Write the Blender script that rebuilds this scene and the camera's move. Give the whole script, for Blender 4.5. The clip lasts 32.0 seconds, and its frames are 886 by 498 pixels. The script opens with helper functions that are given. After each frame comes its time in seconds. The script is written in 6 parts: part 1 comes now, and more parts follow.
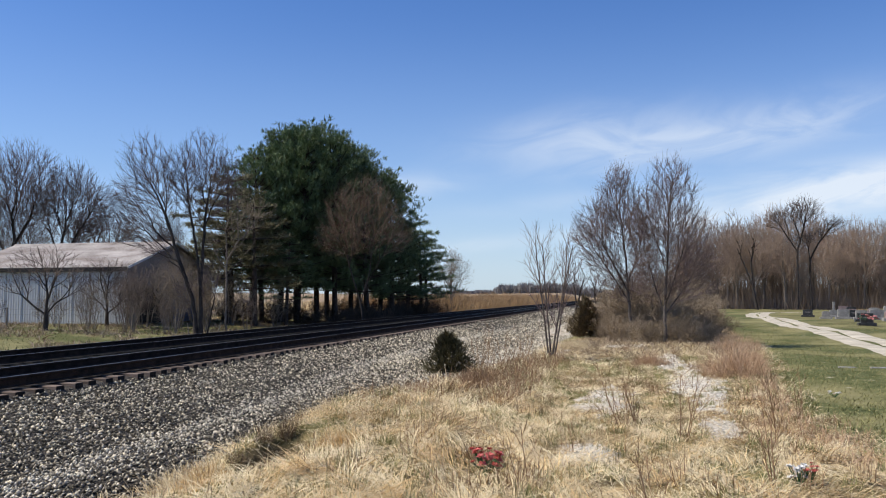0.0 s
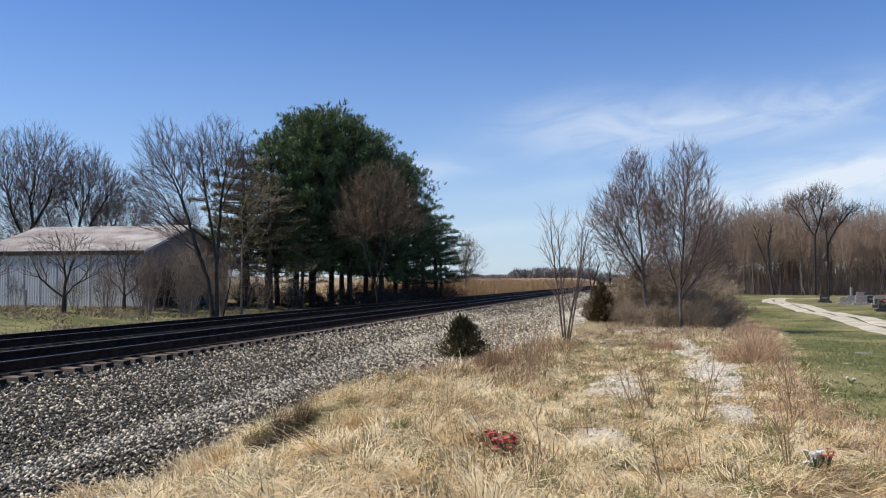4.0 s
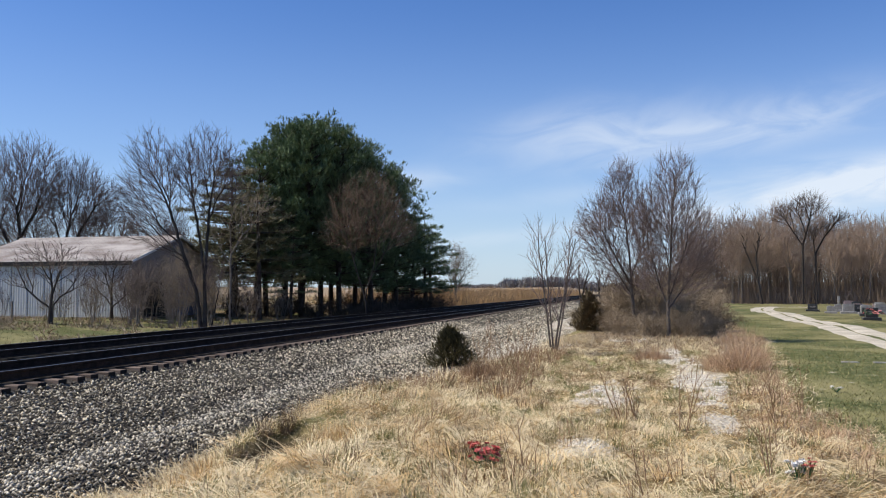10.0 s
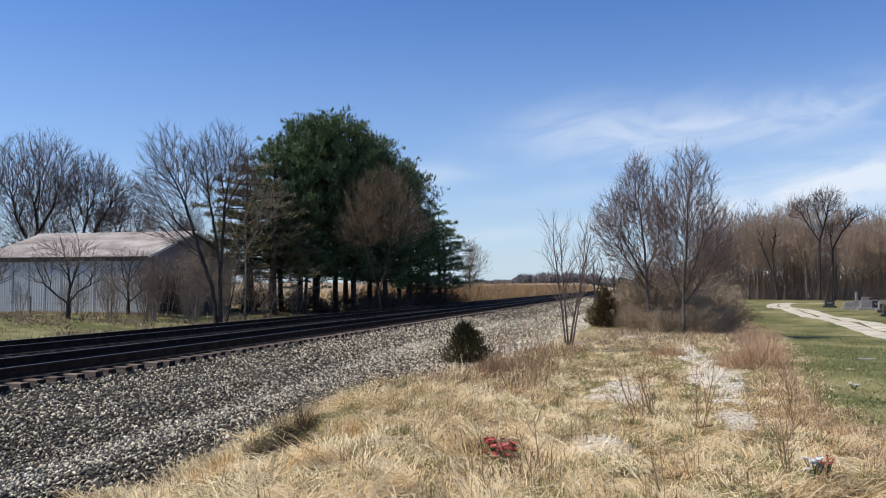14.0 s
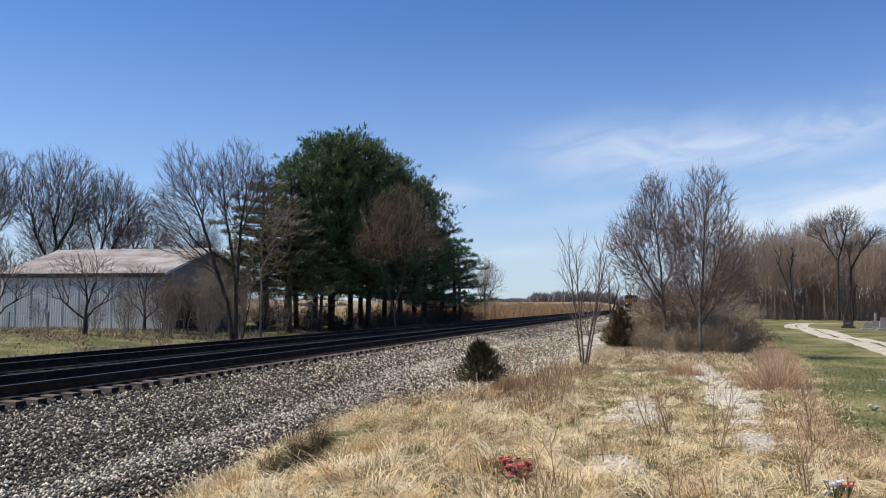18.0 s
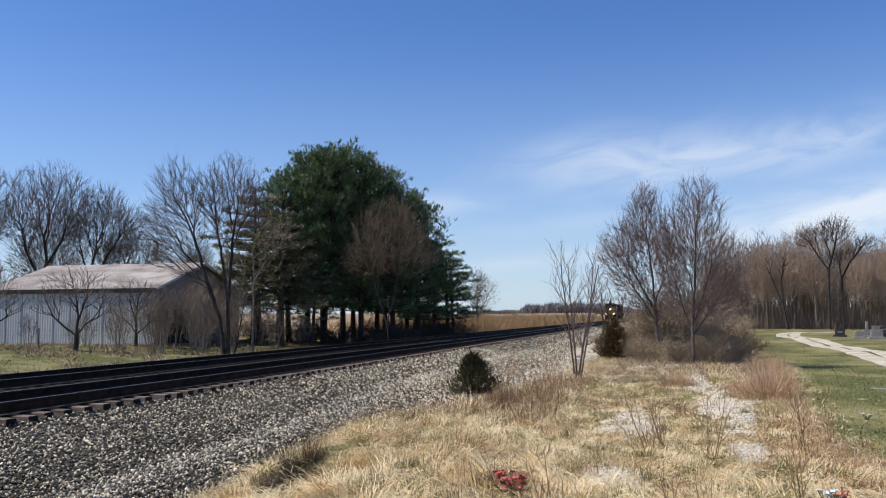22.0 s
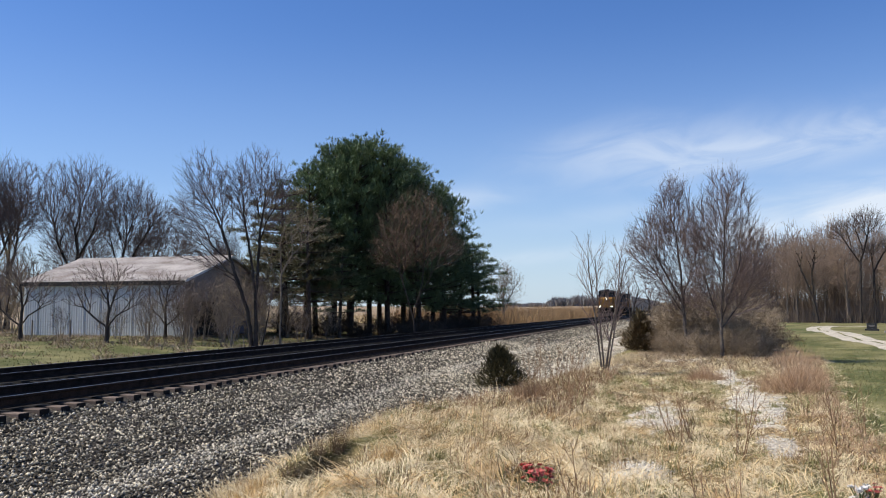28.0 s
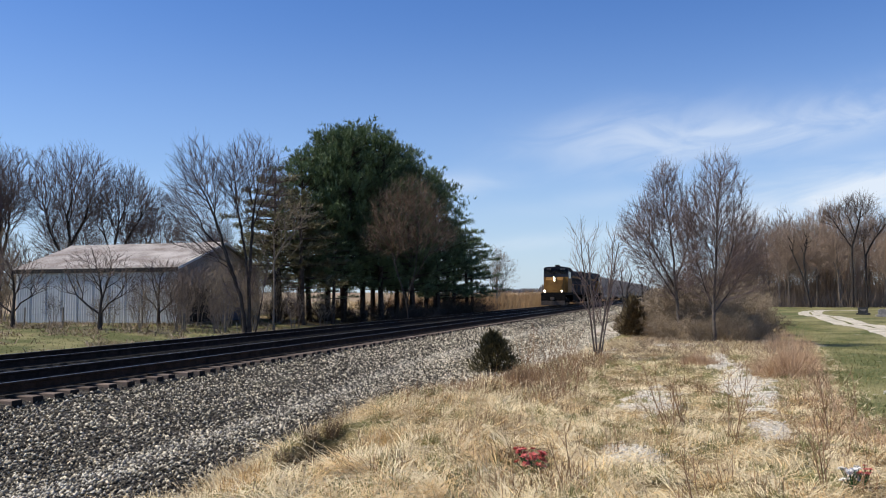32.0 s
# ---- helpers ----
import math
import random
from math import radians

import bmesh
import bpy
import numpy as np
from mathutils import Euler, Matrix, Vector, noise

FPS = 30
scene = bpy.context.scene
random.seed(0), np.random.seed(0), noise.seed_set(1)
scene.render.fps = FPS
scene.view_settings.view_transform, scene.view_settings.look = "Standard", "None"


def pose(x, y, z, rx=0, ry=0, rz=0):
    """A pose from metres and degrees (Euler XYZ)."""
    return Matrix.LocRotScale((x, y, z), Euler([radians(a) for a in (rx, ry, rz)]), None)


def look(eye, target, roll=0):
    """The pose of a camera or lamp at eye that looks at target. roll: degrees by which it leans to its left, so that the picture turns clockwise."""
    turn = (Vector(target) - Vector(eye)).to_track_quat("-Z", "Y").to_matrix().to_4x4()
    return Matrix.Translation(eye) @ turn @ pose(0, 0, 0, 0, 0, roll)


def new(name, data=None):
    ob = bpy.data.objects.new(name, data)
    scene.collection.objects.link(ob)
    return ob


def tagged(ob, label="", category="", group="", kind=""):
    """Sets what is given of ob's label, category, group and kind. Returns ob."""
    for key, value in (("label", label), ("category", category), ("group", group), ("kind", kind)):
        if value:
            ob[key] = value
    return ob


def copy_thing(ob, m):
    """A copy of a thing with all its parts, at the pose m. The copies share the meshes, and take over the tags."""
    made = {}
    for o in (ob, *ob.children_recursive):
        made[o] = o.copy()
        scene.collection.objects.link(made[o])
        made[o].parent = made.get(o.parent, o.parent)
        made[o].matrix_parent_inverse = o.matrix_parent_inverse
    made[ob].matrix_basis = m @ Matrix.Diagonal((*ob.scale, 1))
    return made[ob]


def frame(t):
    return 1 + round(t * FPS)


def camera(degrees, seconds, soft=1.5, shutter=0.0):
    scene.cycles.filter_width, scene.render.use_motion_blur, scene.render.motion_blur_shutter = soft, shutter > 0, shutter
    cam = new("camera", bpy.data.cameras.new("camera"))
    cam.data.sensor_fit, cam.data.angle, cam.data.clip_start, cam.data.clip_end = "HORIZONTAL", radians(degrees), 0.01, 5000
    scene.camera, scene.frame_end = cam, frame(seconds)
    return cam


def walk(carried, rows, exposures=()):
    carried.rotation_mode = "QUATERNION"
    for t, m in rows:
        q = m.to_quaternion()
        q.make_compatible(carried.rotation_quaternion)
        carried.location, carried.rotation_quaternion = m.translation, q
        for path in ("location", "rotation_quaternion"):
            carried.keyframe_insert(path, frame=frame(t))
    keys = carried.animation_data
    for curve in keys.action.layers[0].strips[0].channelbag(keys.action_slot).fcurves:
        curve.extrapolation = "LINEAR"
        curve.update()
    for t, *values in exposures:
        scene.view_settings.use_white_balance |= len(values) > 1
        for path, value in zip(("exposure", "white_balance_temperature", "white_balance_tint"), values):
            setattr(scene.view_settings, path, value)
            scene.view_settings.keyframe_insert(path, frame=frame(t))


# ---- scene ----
cam = camera(55.0, 32.0, soft=1.08)

# seconds, x, y, z, yaw, pitch, roll of the hand-held camera
ROWS = [
    (0, -0.054, -0.034, 1.616, 12.972, 3.158, -0.118),
    (0.5, -0.055, -0.026, 1.614, 12.905, 3.071, -0.148),
    (1, -0.057, -0.026, 1.616, 12.667, 2.772, -0.157),
    (1.5, -0.055, -0.021, 1.616, 12.900, 2.430, -0.180),
    (2, -0.057, -0.009, 1.608, 13.377, 2.342, -0.112),
    (2.5, -0.061, -0.016, 1.609, 13.522, 2.238, 0.009),
    (4.5, -0.059, -0.030, 1.612, 14.523, 2.088, 0.153),
    (5, -0.026, -0.016, 1.612, 16.016, 2.273, 0.544),
    (5.5, 0.059, 0.029, 1.614, 17.012, 2.024, 0.497),
    (6, 0.014, 0.004, 1.618, 15.485, 1.829, -0.228),
    (6.5, -0.034, 0.005, 1.606, 14.032, 0.873, 0.016),
    (7, -0.013, -0.003, 1.614, 14.291, 1.225, 0.204),
    (7.5, -0.017, -0.009, 1.616, 14.393, 1.665, 0.339),
    (8, -0.006, -0.018, 1.619, 13.801, 1.940, 0.544),
    (8.5, -0.004, -0.002, 1.613, 13.749, 1.384, 0.688),
    (9, -0.000, -0.021, 1.620, 14.011, 0.354, 0.517),
    (9.5, 0.003, -0.007, 1.615, 14.120, 1.436, -0.016),
    (10, 0.007, -0.001, 1.620, 13.308, 2.758, -0.060),
    (10.5, 0.009, -0.006, 1.624, 13.053, 3.147, -0.235),
    (11, 0.011, -0.013, 1.627, 13.059, 2.626, -0.577),
    (11.5, 0.009, -0.023, 1.626, 13.369, 2.271, -0.564),
    (12, 0.004, -0.011, 1.624, 13.326, 2.176, -0.067),
    (12.5, -0.004, -0.001, 1.623, 13.431, 1.942, 0.198),
    (13, 0.000, 0.000, 1.620, 13.700, 1.750, 0.000),
    (13.5, -0.006, -0.015, 1.623, 13.986, 2.045, 0.024),
    (14, -0.008, -0.017, 1.624, 14.261, 2.462, 0.002),
    (14.5, -0.007, -0.016, 1.627, 14.437, 2.929, 0.088),
    (15, -0.007, -0.026, 1.627, 14.892, 3.138, 0.256),
    (15.5, -0.004, -0.031, 1.623, 15.078, 3.353, 0.310),
    (17.5, -0.018, -0.018, 1.623, 15.441, 3.772, 0.499),
    (18, -0.016, -0.018, 1.624, 15.280, 3.675, 0.313),
    (18.5, -0.016, -0.018, 1.626, 15.235, 3.660, 0.218),
    (19, -0.015, -0.031, 1.629, 15.167, 3.775, 0.120),
    (19.5, -0.015, -0.029, 1.629, 15.007, 3.907, 0.045),
    (20, -0.017, -0.015, 1.627, 14.988, 4.061, 0.003),
    (20.5, -0.018, -0.018, 1.627, 14.886, 4.165, -0.002),
    (21, -0.018, -0.018, 1.630, 14.882, 4.316, -0.048),
    (21.5, -0.014, -0.024, 1.630, 14.900, 4.429, -0.100),
    (22, -0.016, -0.021, 1.631, 14.751, 4.504, -0.224),
    (22.5, -0.021, -0.002, 1.625, 14.728, 4.495, -0.102),
    (23, -0.021, -0.015, 1.630, 14.886, 4.583, 0.156),
    (23.5, -0.023, 0.004, 1.628, 14.956, 4.668, 0.121),
    (24, -0.018, -0.011, 1.629, 15.432, 4.461, -0.018),
    (24.5, -0.028, 0.000, 1.625, 16.034, 3.966, 0.075),
    (26.5, -0.033, -0.011, 1.631, 16.208, 3.700, -0.168),
    (27, -0.030, -0.004, 1.622, 16.330, 3.938, -0.172),
    (27.5, -0.026, -0.014, 1.627, 16.533, 4.052, -0.144),
    (28, -0.027, -0.020, 1.631, 16.501, 4.024, -0.095),
    (28.5, -0.029, -0.002, 1.622, 16.432, 3.326, 0.011),
    (29, -0.030, -0.004, 1.621, 16.344, 2.753, 0.066),
    (29.5, -0.025, -0.020, 1.625, 16.042, 3.120, -0.268),
    (30, -0.027, -0.006, 1.621, 15.938, 3.588, -0.293),
    (30.5, -0.032, -0.035, 1.626, 16.064, 3.723, -0.137),
    (31, -0.029, -0.024, 1.621, 16.145, 3.664, -0.287),
    (31.5, -0.025, -0.015, 1.620, 16.107, 3.485, -0.390),
    (32, -0.024, -0.017, 1.623, 16.056, 3.081, -0.313),
]
walk(cam, [(t, pose(x, y, z, 90 + p, 0, w) @ pose(0, 0, 0, 0, 0, r)) for t, x, y, z, w, p, r in ROWS])

# ---- world, sun ----
SUN = Vector((-0.60, -0.20, 0.80)).normalized()
world = bpy.data.worlds.new("world")
scene.world = world
world.use_nodes = True
wn, wl = world.node_tree.nodes, world.node_tree.links
wn.clear()
sky = wn.new("ShaderNodeTexSky")
sky.sky_type, sky.sun_disc = "NISHITA", False
sky.sun_elevation = math.asin(SUN.z)
sky.sun_rotation = math.atan2(SUN.x, SUN.y) % (2 * math.pi)
sky.altitude, sky.air_density, sky.dust_density, sky.ozone_density = 200, 1.0, 0.6, 2.5
bg = wn.new("ShaderNodeBackground")
bg.inputs["Strength"].default_value = 0.10
wout = wn.new("ShaderNodeOutputWorld")
wl.new(bg.outputs[0], wout.inputs[0])


def wmath(op, a, b=None, c=None):
    n = wn.new("ShaderNodeMath")
    n.operation = op
    for i, v in enumerate((a, b, c)):
        if v is None:
            continue
        if isinstance(v, (int, float)):
            n.inputs[i].default_value = v
        else:
            wl.new(v, n.inputs[i])
    return n.outputs[0]


def wrange(v, a, b):
    n = wn.new("ShaderNodeMapRange")
    n.interpolation_type = "SMOOTHSTEP"
    n.inputs["From Min"].default_value, n.inputs["From Max"].default_value = a, b
    wl.new(v, n.inputs["Value"])
    return n.outputs[0]


# thin high cirrus: streaks stretched sideways, thicker towards the horizon
tc = wn.new("ShaderNodeTexCoord")
sep = wn.new("ShaderNodeSeparateXYZ")
wl.new(tc.outputs["Generated"], sep.inputs[0])
azim = wmath("ARCTAN2", sep.outputs[0], sep.outputs[1])
elev = wmath("ARCSINE", sep.outputs[2])
tilt = wmath("SUBTRACT", elev, wmath("MULTIPLY", azim, 0.10))
comb = wn.new("ShaderNodeCombineXYZ")
wl.new(wmath("MULTIPLY", azim, 8.0), comb.inputs[0])
wl.new(wmath("MULTIPLY", tilt, 26.0), comb.inputs[1])
cn = wn.new("ShaderNodeTexNoise")
cn.inputs["Scale"].default_value, cn.inputs["Detail"].default_value = 0.9, 7.0
cn.inputs["Roughness"].default_value, cn.inputs["Distortion"].default_value = 0.56, 1.3
wl.new(comb.outputs[0], cn.inputs["Vector"])
streak = wrange(cn.outputs["Fac"], 0.30, 0.68)


def cloud(a0, sa, e0, se, thick):
    """A soft bank of cirrus round azimuth a0 and height e0, in radians."""
    u = wmath("DIVIDE", wmath("SUBTRACT", azim, a0), sa)
    v = wmath("DIVIDE", wmath("SUBTRACT", tilt, e0), se)
    r2 = wmath("ADD", wmath("MULTIPLY", u, u), wmath("MULTIPLY", v, v))
    return wmath("MULTIPLY", wmath("EXPONENT", wmath("MULTIPLY", r2, -1.0)), thick)


banks = cloud(-0.07, 0.11, 0.192, 0.028, 0.52)
for row in ((0.13, 0.16, 0.168, 0.028, 0.52), (0.02, 0.12, 0.160, 0.020, 0.30), (-0.27, 0.07, 0.155, 0.015, 0.40), (0.24, 0.15, 0.088, 0.026, 1.6), (0.07, 0.07, 0.075, 0.014, 0.75), (-0.14, 0.13, 0.078, 0.008, 0.40), (-0.05, 0.16, 0.118, 0.012, 0.22)):
    banks = wmath("ADD", banks, cloud(*row))
cover = wmath("MINIMUM", wmath("MULTIPLY", banks, wmath("MULTIPLY_ADD", streak, 0.55, 0.30)), 0.84)
haze = wmath("MULTIPLY", wrange(elev, 0.36, -0.02), 0.41)
mixh = wn.new("ShaderNodeMixRGB")
mixh.inputs[2].default_value = (6.5, 8.1, 9.4, 1)
wl.new(haze, mixh.inputs[0])
tint = wn.new("ShaderNodeMixRGB")
tint.blend_type = "MULTIPLY"
tint.inputs[0].default_value = 1.0
tint.inputs[2].default_value = (0.64, 0.93, 1.40, 1)
wl.new(sky.outputs[0], tint.inputs[1])
wl.new(tint.outputs[0], mixh.inputs[1])
pale = wn.new("ShaderNodeMixRGB")
pale.inputs[2].default_value = (7.6, 8.4, 9.1, 1)
wl.new(wmath("MULTIPLY", wrange(elev, 0.15, -0.01), 0.42), pale.inputs[0])
wl.new(mixh.outputs[0], pale.inputs[1])
mixc = wn.new("ShaderNodeMixRGB")
mixc.inputs[2].default_value = (8.2, 8.9, 9.8, 1)
wl.new(cover, mixc.inputs[0])
wl.new(pale.outputs[0], mixc.inputs[1])
wl.new(mixc.outputs[0], bg.inputs["Color"])

sun = new("sun", bpy.data.lights.new("sun", "SUN"))
sun.data.energy, sun.data.angle, sun.data.color = 5.0, radians(0.53), (1.0, 0.91, 0.75)
sun.matrix_world = look((0, 0, 60), Vector((0, 0, 60)) - SUN)
scene.view_settings.exposure = 0.0


# ---- materials ----
def mat(name, low, high, rough=0.8, scale=6.0, fine=60.0, bump=0.3, metal=0.0, island=0.0, randomness=0.0, spec=0.3, bump_dist=0.01, stretch=(1, 1, 1), patchy=1.0, power=1.0):
    """Two colours mixed by coarse and fine noise, and by the piece if island or randomness is set."""
    m = bpy.data.materials.new(name)
    m.use_nodes = True
    n, l = m.node_tree.nodes, m.node_tree.links
    b = n["Principled BSDF"]
    b.inputs["Roughness"].default_value, b.inputs["Metallic"].default_value = rough, metal
    b.inputs["Specular IOR Level"].default_value = spec
    co = n.new("ShaderNodeTexCoord")
    mp = n.new("ShaderNodeMapping")
    mp.inputs["Scale"].default_value = stretch
    l.new(co.outputs["Object"], mp.inputs[0])
    a, f = n.new("ShaderNodeTexNoise"), n.new("ShaderNodeTexNoise")
    for node, s in ((a, scale), (f, fine)):
        node.inputs["Scale"].default_value, node.inputs["Detail"].default_value = s, 5.0
        l.new(mp.outputs[0], node.inputs["Vector"])
    add = n.new("ShaderNodeMath")
    add.operation = "MULTIPLY_ADD"
    add.inputs[1].default_value = patchy
    l.new(a.outputs["Fac"], add.inputs[0])
    l.new(f.outputs["Fac"], add.inputs[2])
    fac = add.outputs[0]
    lo, hi = 0.5 + 0.5 * patchy - 0.2 * (patchy + 0.25), 0.5 + 0.5 * patchy + 0.2 * (patchy + 0.25)
    if island or randomness:
        src = n.new("ShaderNodeNewGeometry").outputs["Random Per Island"] if island else n.new("ShaderNodeObjectInfo").outputs["Random"]
        if power != 1.0:
            pw = n.new("ShaderNodeMath")
            pw.operation = "POWER"
            pw.inputs[1].default_value = power
            l.new(src, pw.inputs[0])
            src = pw.outputs[0]
        k = n.new("ShaderNodeMath")
        k.operation = "MULTIPLY_ADD"
        k.inputs[1].default_value = (island or randomness) * 2
        l.new(src, k.inputs[0])
        l.new(fac, k.inputs[2])
        fac = k.outputs[0]
        hi += (island or randomness) * 2
    r = n.new("ShaderNodeMapRange")
    r.inputs["From Min"].default_value, r.inputs["From Max"].default_value = lo, hi
    l.new(fac, r.inputs["Value"])
    mx = n.new("ShaderNodeMixRGB")
    mx.inputs[1].default_value, mx.inputs[2].default_value = (*low, 1), (*high, 1)
    l.new(r.outputs[0], mx.inputs[0])
    l.new(mx.outputs[0], b.inputs["Base Color"])
    if bump:
        bm_ = n.new("ShaderNodeBump")
        bm_.inputs["Strength"].default_value, bm_.inputs["Distance"].default_value = bump, bump_dist
        l.new(f.outputs["Fac"], bm_.inputs["Height"])
        l.new(bm_.outputs[0], b.inputs["Normal"])
    return m


def glow(name, color, strength):
    m = bpy.data.materials.new(name)
    m.use_nodes = True
    b = m.node_tree.nodes["Principled BSDF"]
    b.inputs["Base Color"].default_value = (*color, 1)
    b.inputs["Emission Color"].default_value = (*color, 1)
    b.inputs["Emission Strength"].default_value = strength
    return m


BARK = mat("bark", (0.036, 0.026, 0.019), (0.115, 0.086, 0.064), 0.9, 3, 30, 0.5)
BARK_PALE = mat("pale_bark", (0.09, 0.075, 0.062), (0.25, 0.21, 0.18), 0.9, 4, 40, 0.4)
BARK_DARK = mat("dark_bark", (0.020, 0.016, 0.014), (0.075, 0.060, 0.052), 0.9, 3, 30, 0.5)
BARK_ASH = mat("ashen_bark", (0.050, 0.040, 0.034), (0.19, 0.158, 0.135), 0.9, 5, 40, 0.4)
WOODS_BARK = mat("wood_edge_bark", (0.085, 0.070, 0.058), (0.26, 0.22, 0.185), 0.9, 3, 30, 0.4, randomness=0.3)
TWIG_PLUM = mat("plum_grey_twigs", (0.060, 0.046, 0.046), (0.165, 0.125, 0.122), 0.85, 0.8, 20, 0)
TWIG = mat("twigs", (0.115, 0.083, 0.076), (0.29, 0.215, 0.195), 0.85, 0.8, 20, 0)
TWIG_GREY = mat("grey_twigs", (0.095, 0.075, 0.064), (0.24, 0.19, 0.165), 0.85, 0.8, 20, 0)
TWIG_DARK = mat("dark_twigs", (0.066, 0.049, 0.043), (0.19, 0.145, 0.128), 0.85, 0.8, 20, 0)
TWIG_PALE = mat("pale_twigs", (0.15, 0.118, 0.090), (0.34, 0.285, 0.225), 0.85, 0.8, 20, 0)
TWIG_RUST = mat("rust_twigs", (0.098, 0.068, 0.047), (0.245, 0.172, 0.122), 0.85, 0.8, 20, 0)
BRUSH = mat("brush_twigs", (0.145, 0.108, 0.074), (0.38, 0.30, 0.21), 0.9, 0.8, 12, 0, randomness=0.2)
WOODS_TWIG = mat("wood_edge_twigs", (0.185, 0.135, 0.105), (0.45, 0.345, 0.275), 0.9, 0.4, 12, 0, randomness=0.25)
UNDERWOOD = mat("underwood_twigs", (0.105, 0.078, 0.060), (0.27, 0.21, 0.165), 0.9, 0.4, 12, 0, island=0.3)
FARWOOD = mat("far_woods", (0.16, 0.155, 0.155), (0.27, 0.26, 0.26), 0.9, 0.05, 2, 0, island=0.2)
PINE_BARK = mat("pine_bark", (0.028, 0.021, 0.017), (0.095, 0.070, 0.056), 0.95, 4, 30, 0.5)
NEEDLE = mat("pine_needles", (0.048, 0.080, 0.036), (0.235, 0.305, 0.150), 0.6, 0.5, 8, 0, island=0.3)
NEEDLE_BROWN = mat("winter_pine_needles", (0.080, 0.074, 0.038), (0.265, 0.235, 0.130), 0.7, 0.35, 8, 0, island=0.3)
CEDAR_BROWN = mat("winter_cedar_sprays", (0.075, 0.056, 0.030), (0.21, 0.158, 0.088), 0.8, 1.5, 12, 0, island=0.3)
CEDAR = mat("cedar_sprays", (0.036, 0.034, 0.015), (0.13, 0.108, 0.05), 0.8, 1.5, 12, 0, island=0.3)
STRAW = mat("straw", (0.40, 0.27, 0.122), (1.0, 0.88, 0.58), 0.5, 0.9, 9, 0, island=0.35, spec=0.45, patchy=2.0)
STRAW_GOLD = mat("golden_straw", (0.34, 0.19, 0.065), (0.96, 0.72, 0.37), 0.5, 0.9, 9, 0, island=0.45, spec=0.45, patchy=1.5)
STRAW_BROWN = mat("brown_weeds", (0.17, 0.10, 0.055), (0.40, 0.26, 0.15), 0.75, 1.0, 9, 0, island=0.3)
REED = mat("reeds", (0.24, 0.145, 0.068), (0.50, 0.335, 0.175), 0.75, 0.3, 5, 0, island=0.3)
LAWN = mat("lawn_blades", (0.135, 0.142, 0.048), (0.40, 0.362, 0.165), 0.7, 0.35, 8, 0, island=0.3)
GRASS_DARK = mat("dull_winter_grass", (0.050, 0.066, 0.020), (0.20, 0.205, 0.085), 0.8, 0.35, 8, 0, island=0.3)
BALLAST = mat("ballast_bed", (0.010, 0.009, 0.008), (0.15, 0.13, 0.105), 0.9, 14, 42, 1.0, bump_dist=0.06)
STONE = mat("ballast_stones", (0.013, 0.0105, 0.008), (1.0, 0.885, 0.67), 0.85, 0.9, 25, 0.3, island=2.4, power=3.1)
STONE_PALE = mat("pale_ballast_stones", (0.10, 0.09, 0.07), (0.95, 0.86, 0.69), 0.85, 0.9, 25, 0.3, island=1.0, power=1.4)
LIME = mat("limestone_chips", (0.46, 0.41, 0.33), (1.0, 0.94, 0.82), 0.9, 6, 60, 0.5, island=0.3)
TIE = mat("creosoted_timber", (0.07, 0.052, 0.042), (0.26, 0.20, 0.165), 0.9, 5, 60, 0.5, randomness=0.3, stretch=(0.3, 3, 3))
RUST = mat("rusty_rail_steel", (0.014, 0.010, 0.008), (0.050, 0.032, 0.024), 0.9, 4, 50, 0.2, spec=0.12)
RAILTOP = mat("polished_rail_head", (0.20, 0.19, 0.18), (0.36, 0.35, 0.34), 0.42, 3, 40, 0.0, metal=1.0)
ROADWHITE = mat("road_gravel", (0.34, 0.30, 0.23), (0.66, 0.60, 0.49), 0.95, 1.2, 35, 0.5)
SIDING = mat("white_steel_siding", (0.42, 0.43, 0.44), (0.60, 0.60, 0.60), 0.5, 0.8, 30, 0.05, randomness=0.15)
ROOFING = mat("weathered_steel_roof", (0.27, 0.215, 0.18), (0.64, 0.59, 0.54), 0.6, 0.55, 9, 0.05, stretch=(1.0, 1.6, 1), patchy=1.6)
GABLE = mat("grey_gable_siding", (0.22, 0.195, 0.185), (0.36, 0.325, 0.31), 0.8, 0.9, 20, 0.1)
BLUEDOOR = mat("faded_blue_steel", (0.085, 0.10, 0.16), (0.16, 0.185, 0.27), 0.7, 0.9, 20, 0.1)
TRIM = mat("white_trim", (0.70, 0.69, 0.67), (0.85, 0.84, 0.82), 0.6, 3, 40, 0.0)
# near-black: an unlit doorway, and shade painted on the eave board
DARKIN = mat("opening_and_eave_shade", (0.012, 0.012, 0.013), (0.03, 0.03, 0.032), 0.9, 3, 20, 0.0)
POSTW = mat("weathered_post", (0.10, 0.085, 0.07), (0.26, 0.23, 0.20), 0.9, 6, 60, 0.4)
WIRE = mat("fence_wire", (0.12, 0.12, 0.12), (0.25, 0.25, 0.25), 0.6, 6, 60, 0.0, metal=0.6)
GRANITE = mat("grey_granite", (0.17, 0.16, 0.15), (0.36, 0.345, 0.325), 0.6, 6, 90, 0.1)
GRANITE_DARK = mat("dark_granite", (0.018, 0.018, 0.02), (0.06, 0.06, 0.062), 0.3, 6, 90, 0.05)
GRANITE_RED = mat("rose_granite", (0.22, 0.15, 0.14), (0.36, 0.27, 0.26), 0.5, 6, 90, 0.05)
PETAL_RED = mat("red_petals", (0.42, 0.065, 0.06), (0.68, 0.19, 0.165), 0.6, 9, 60, 0.0, island=0.2)
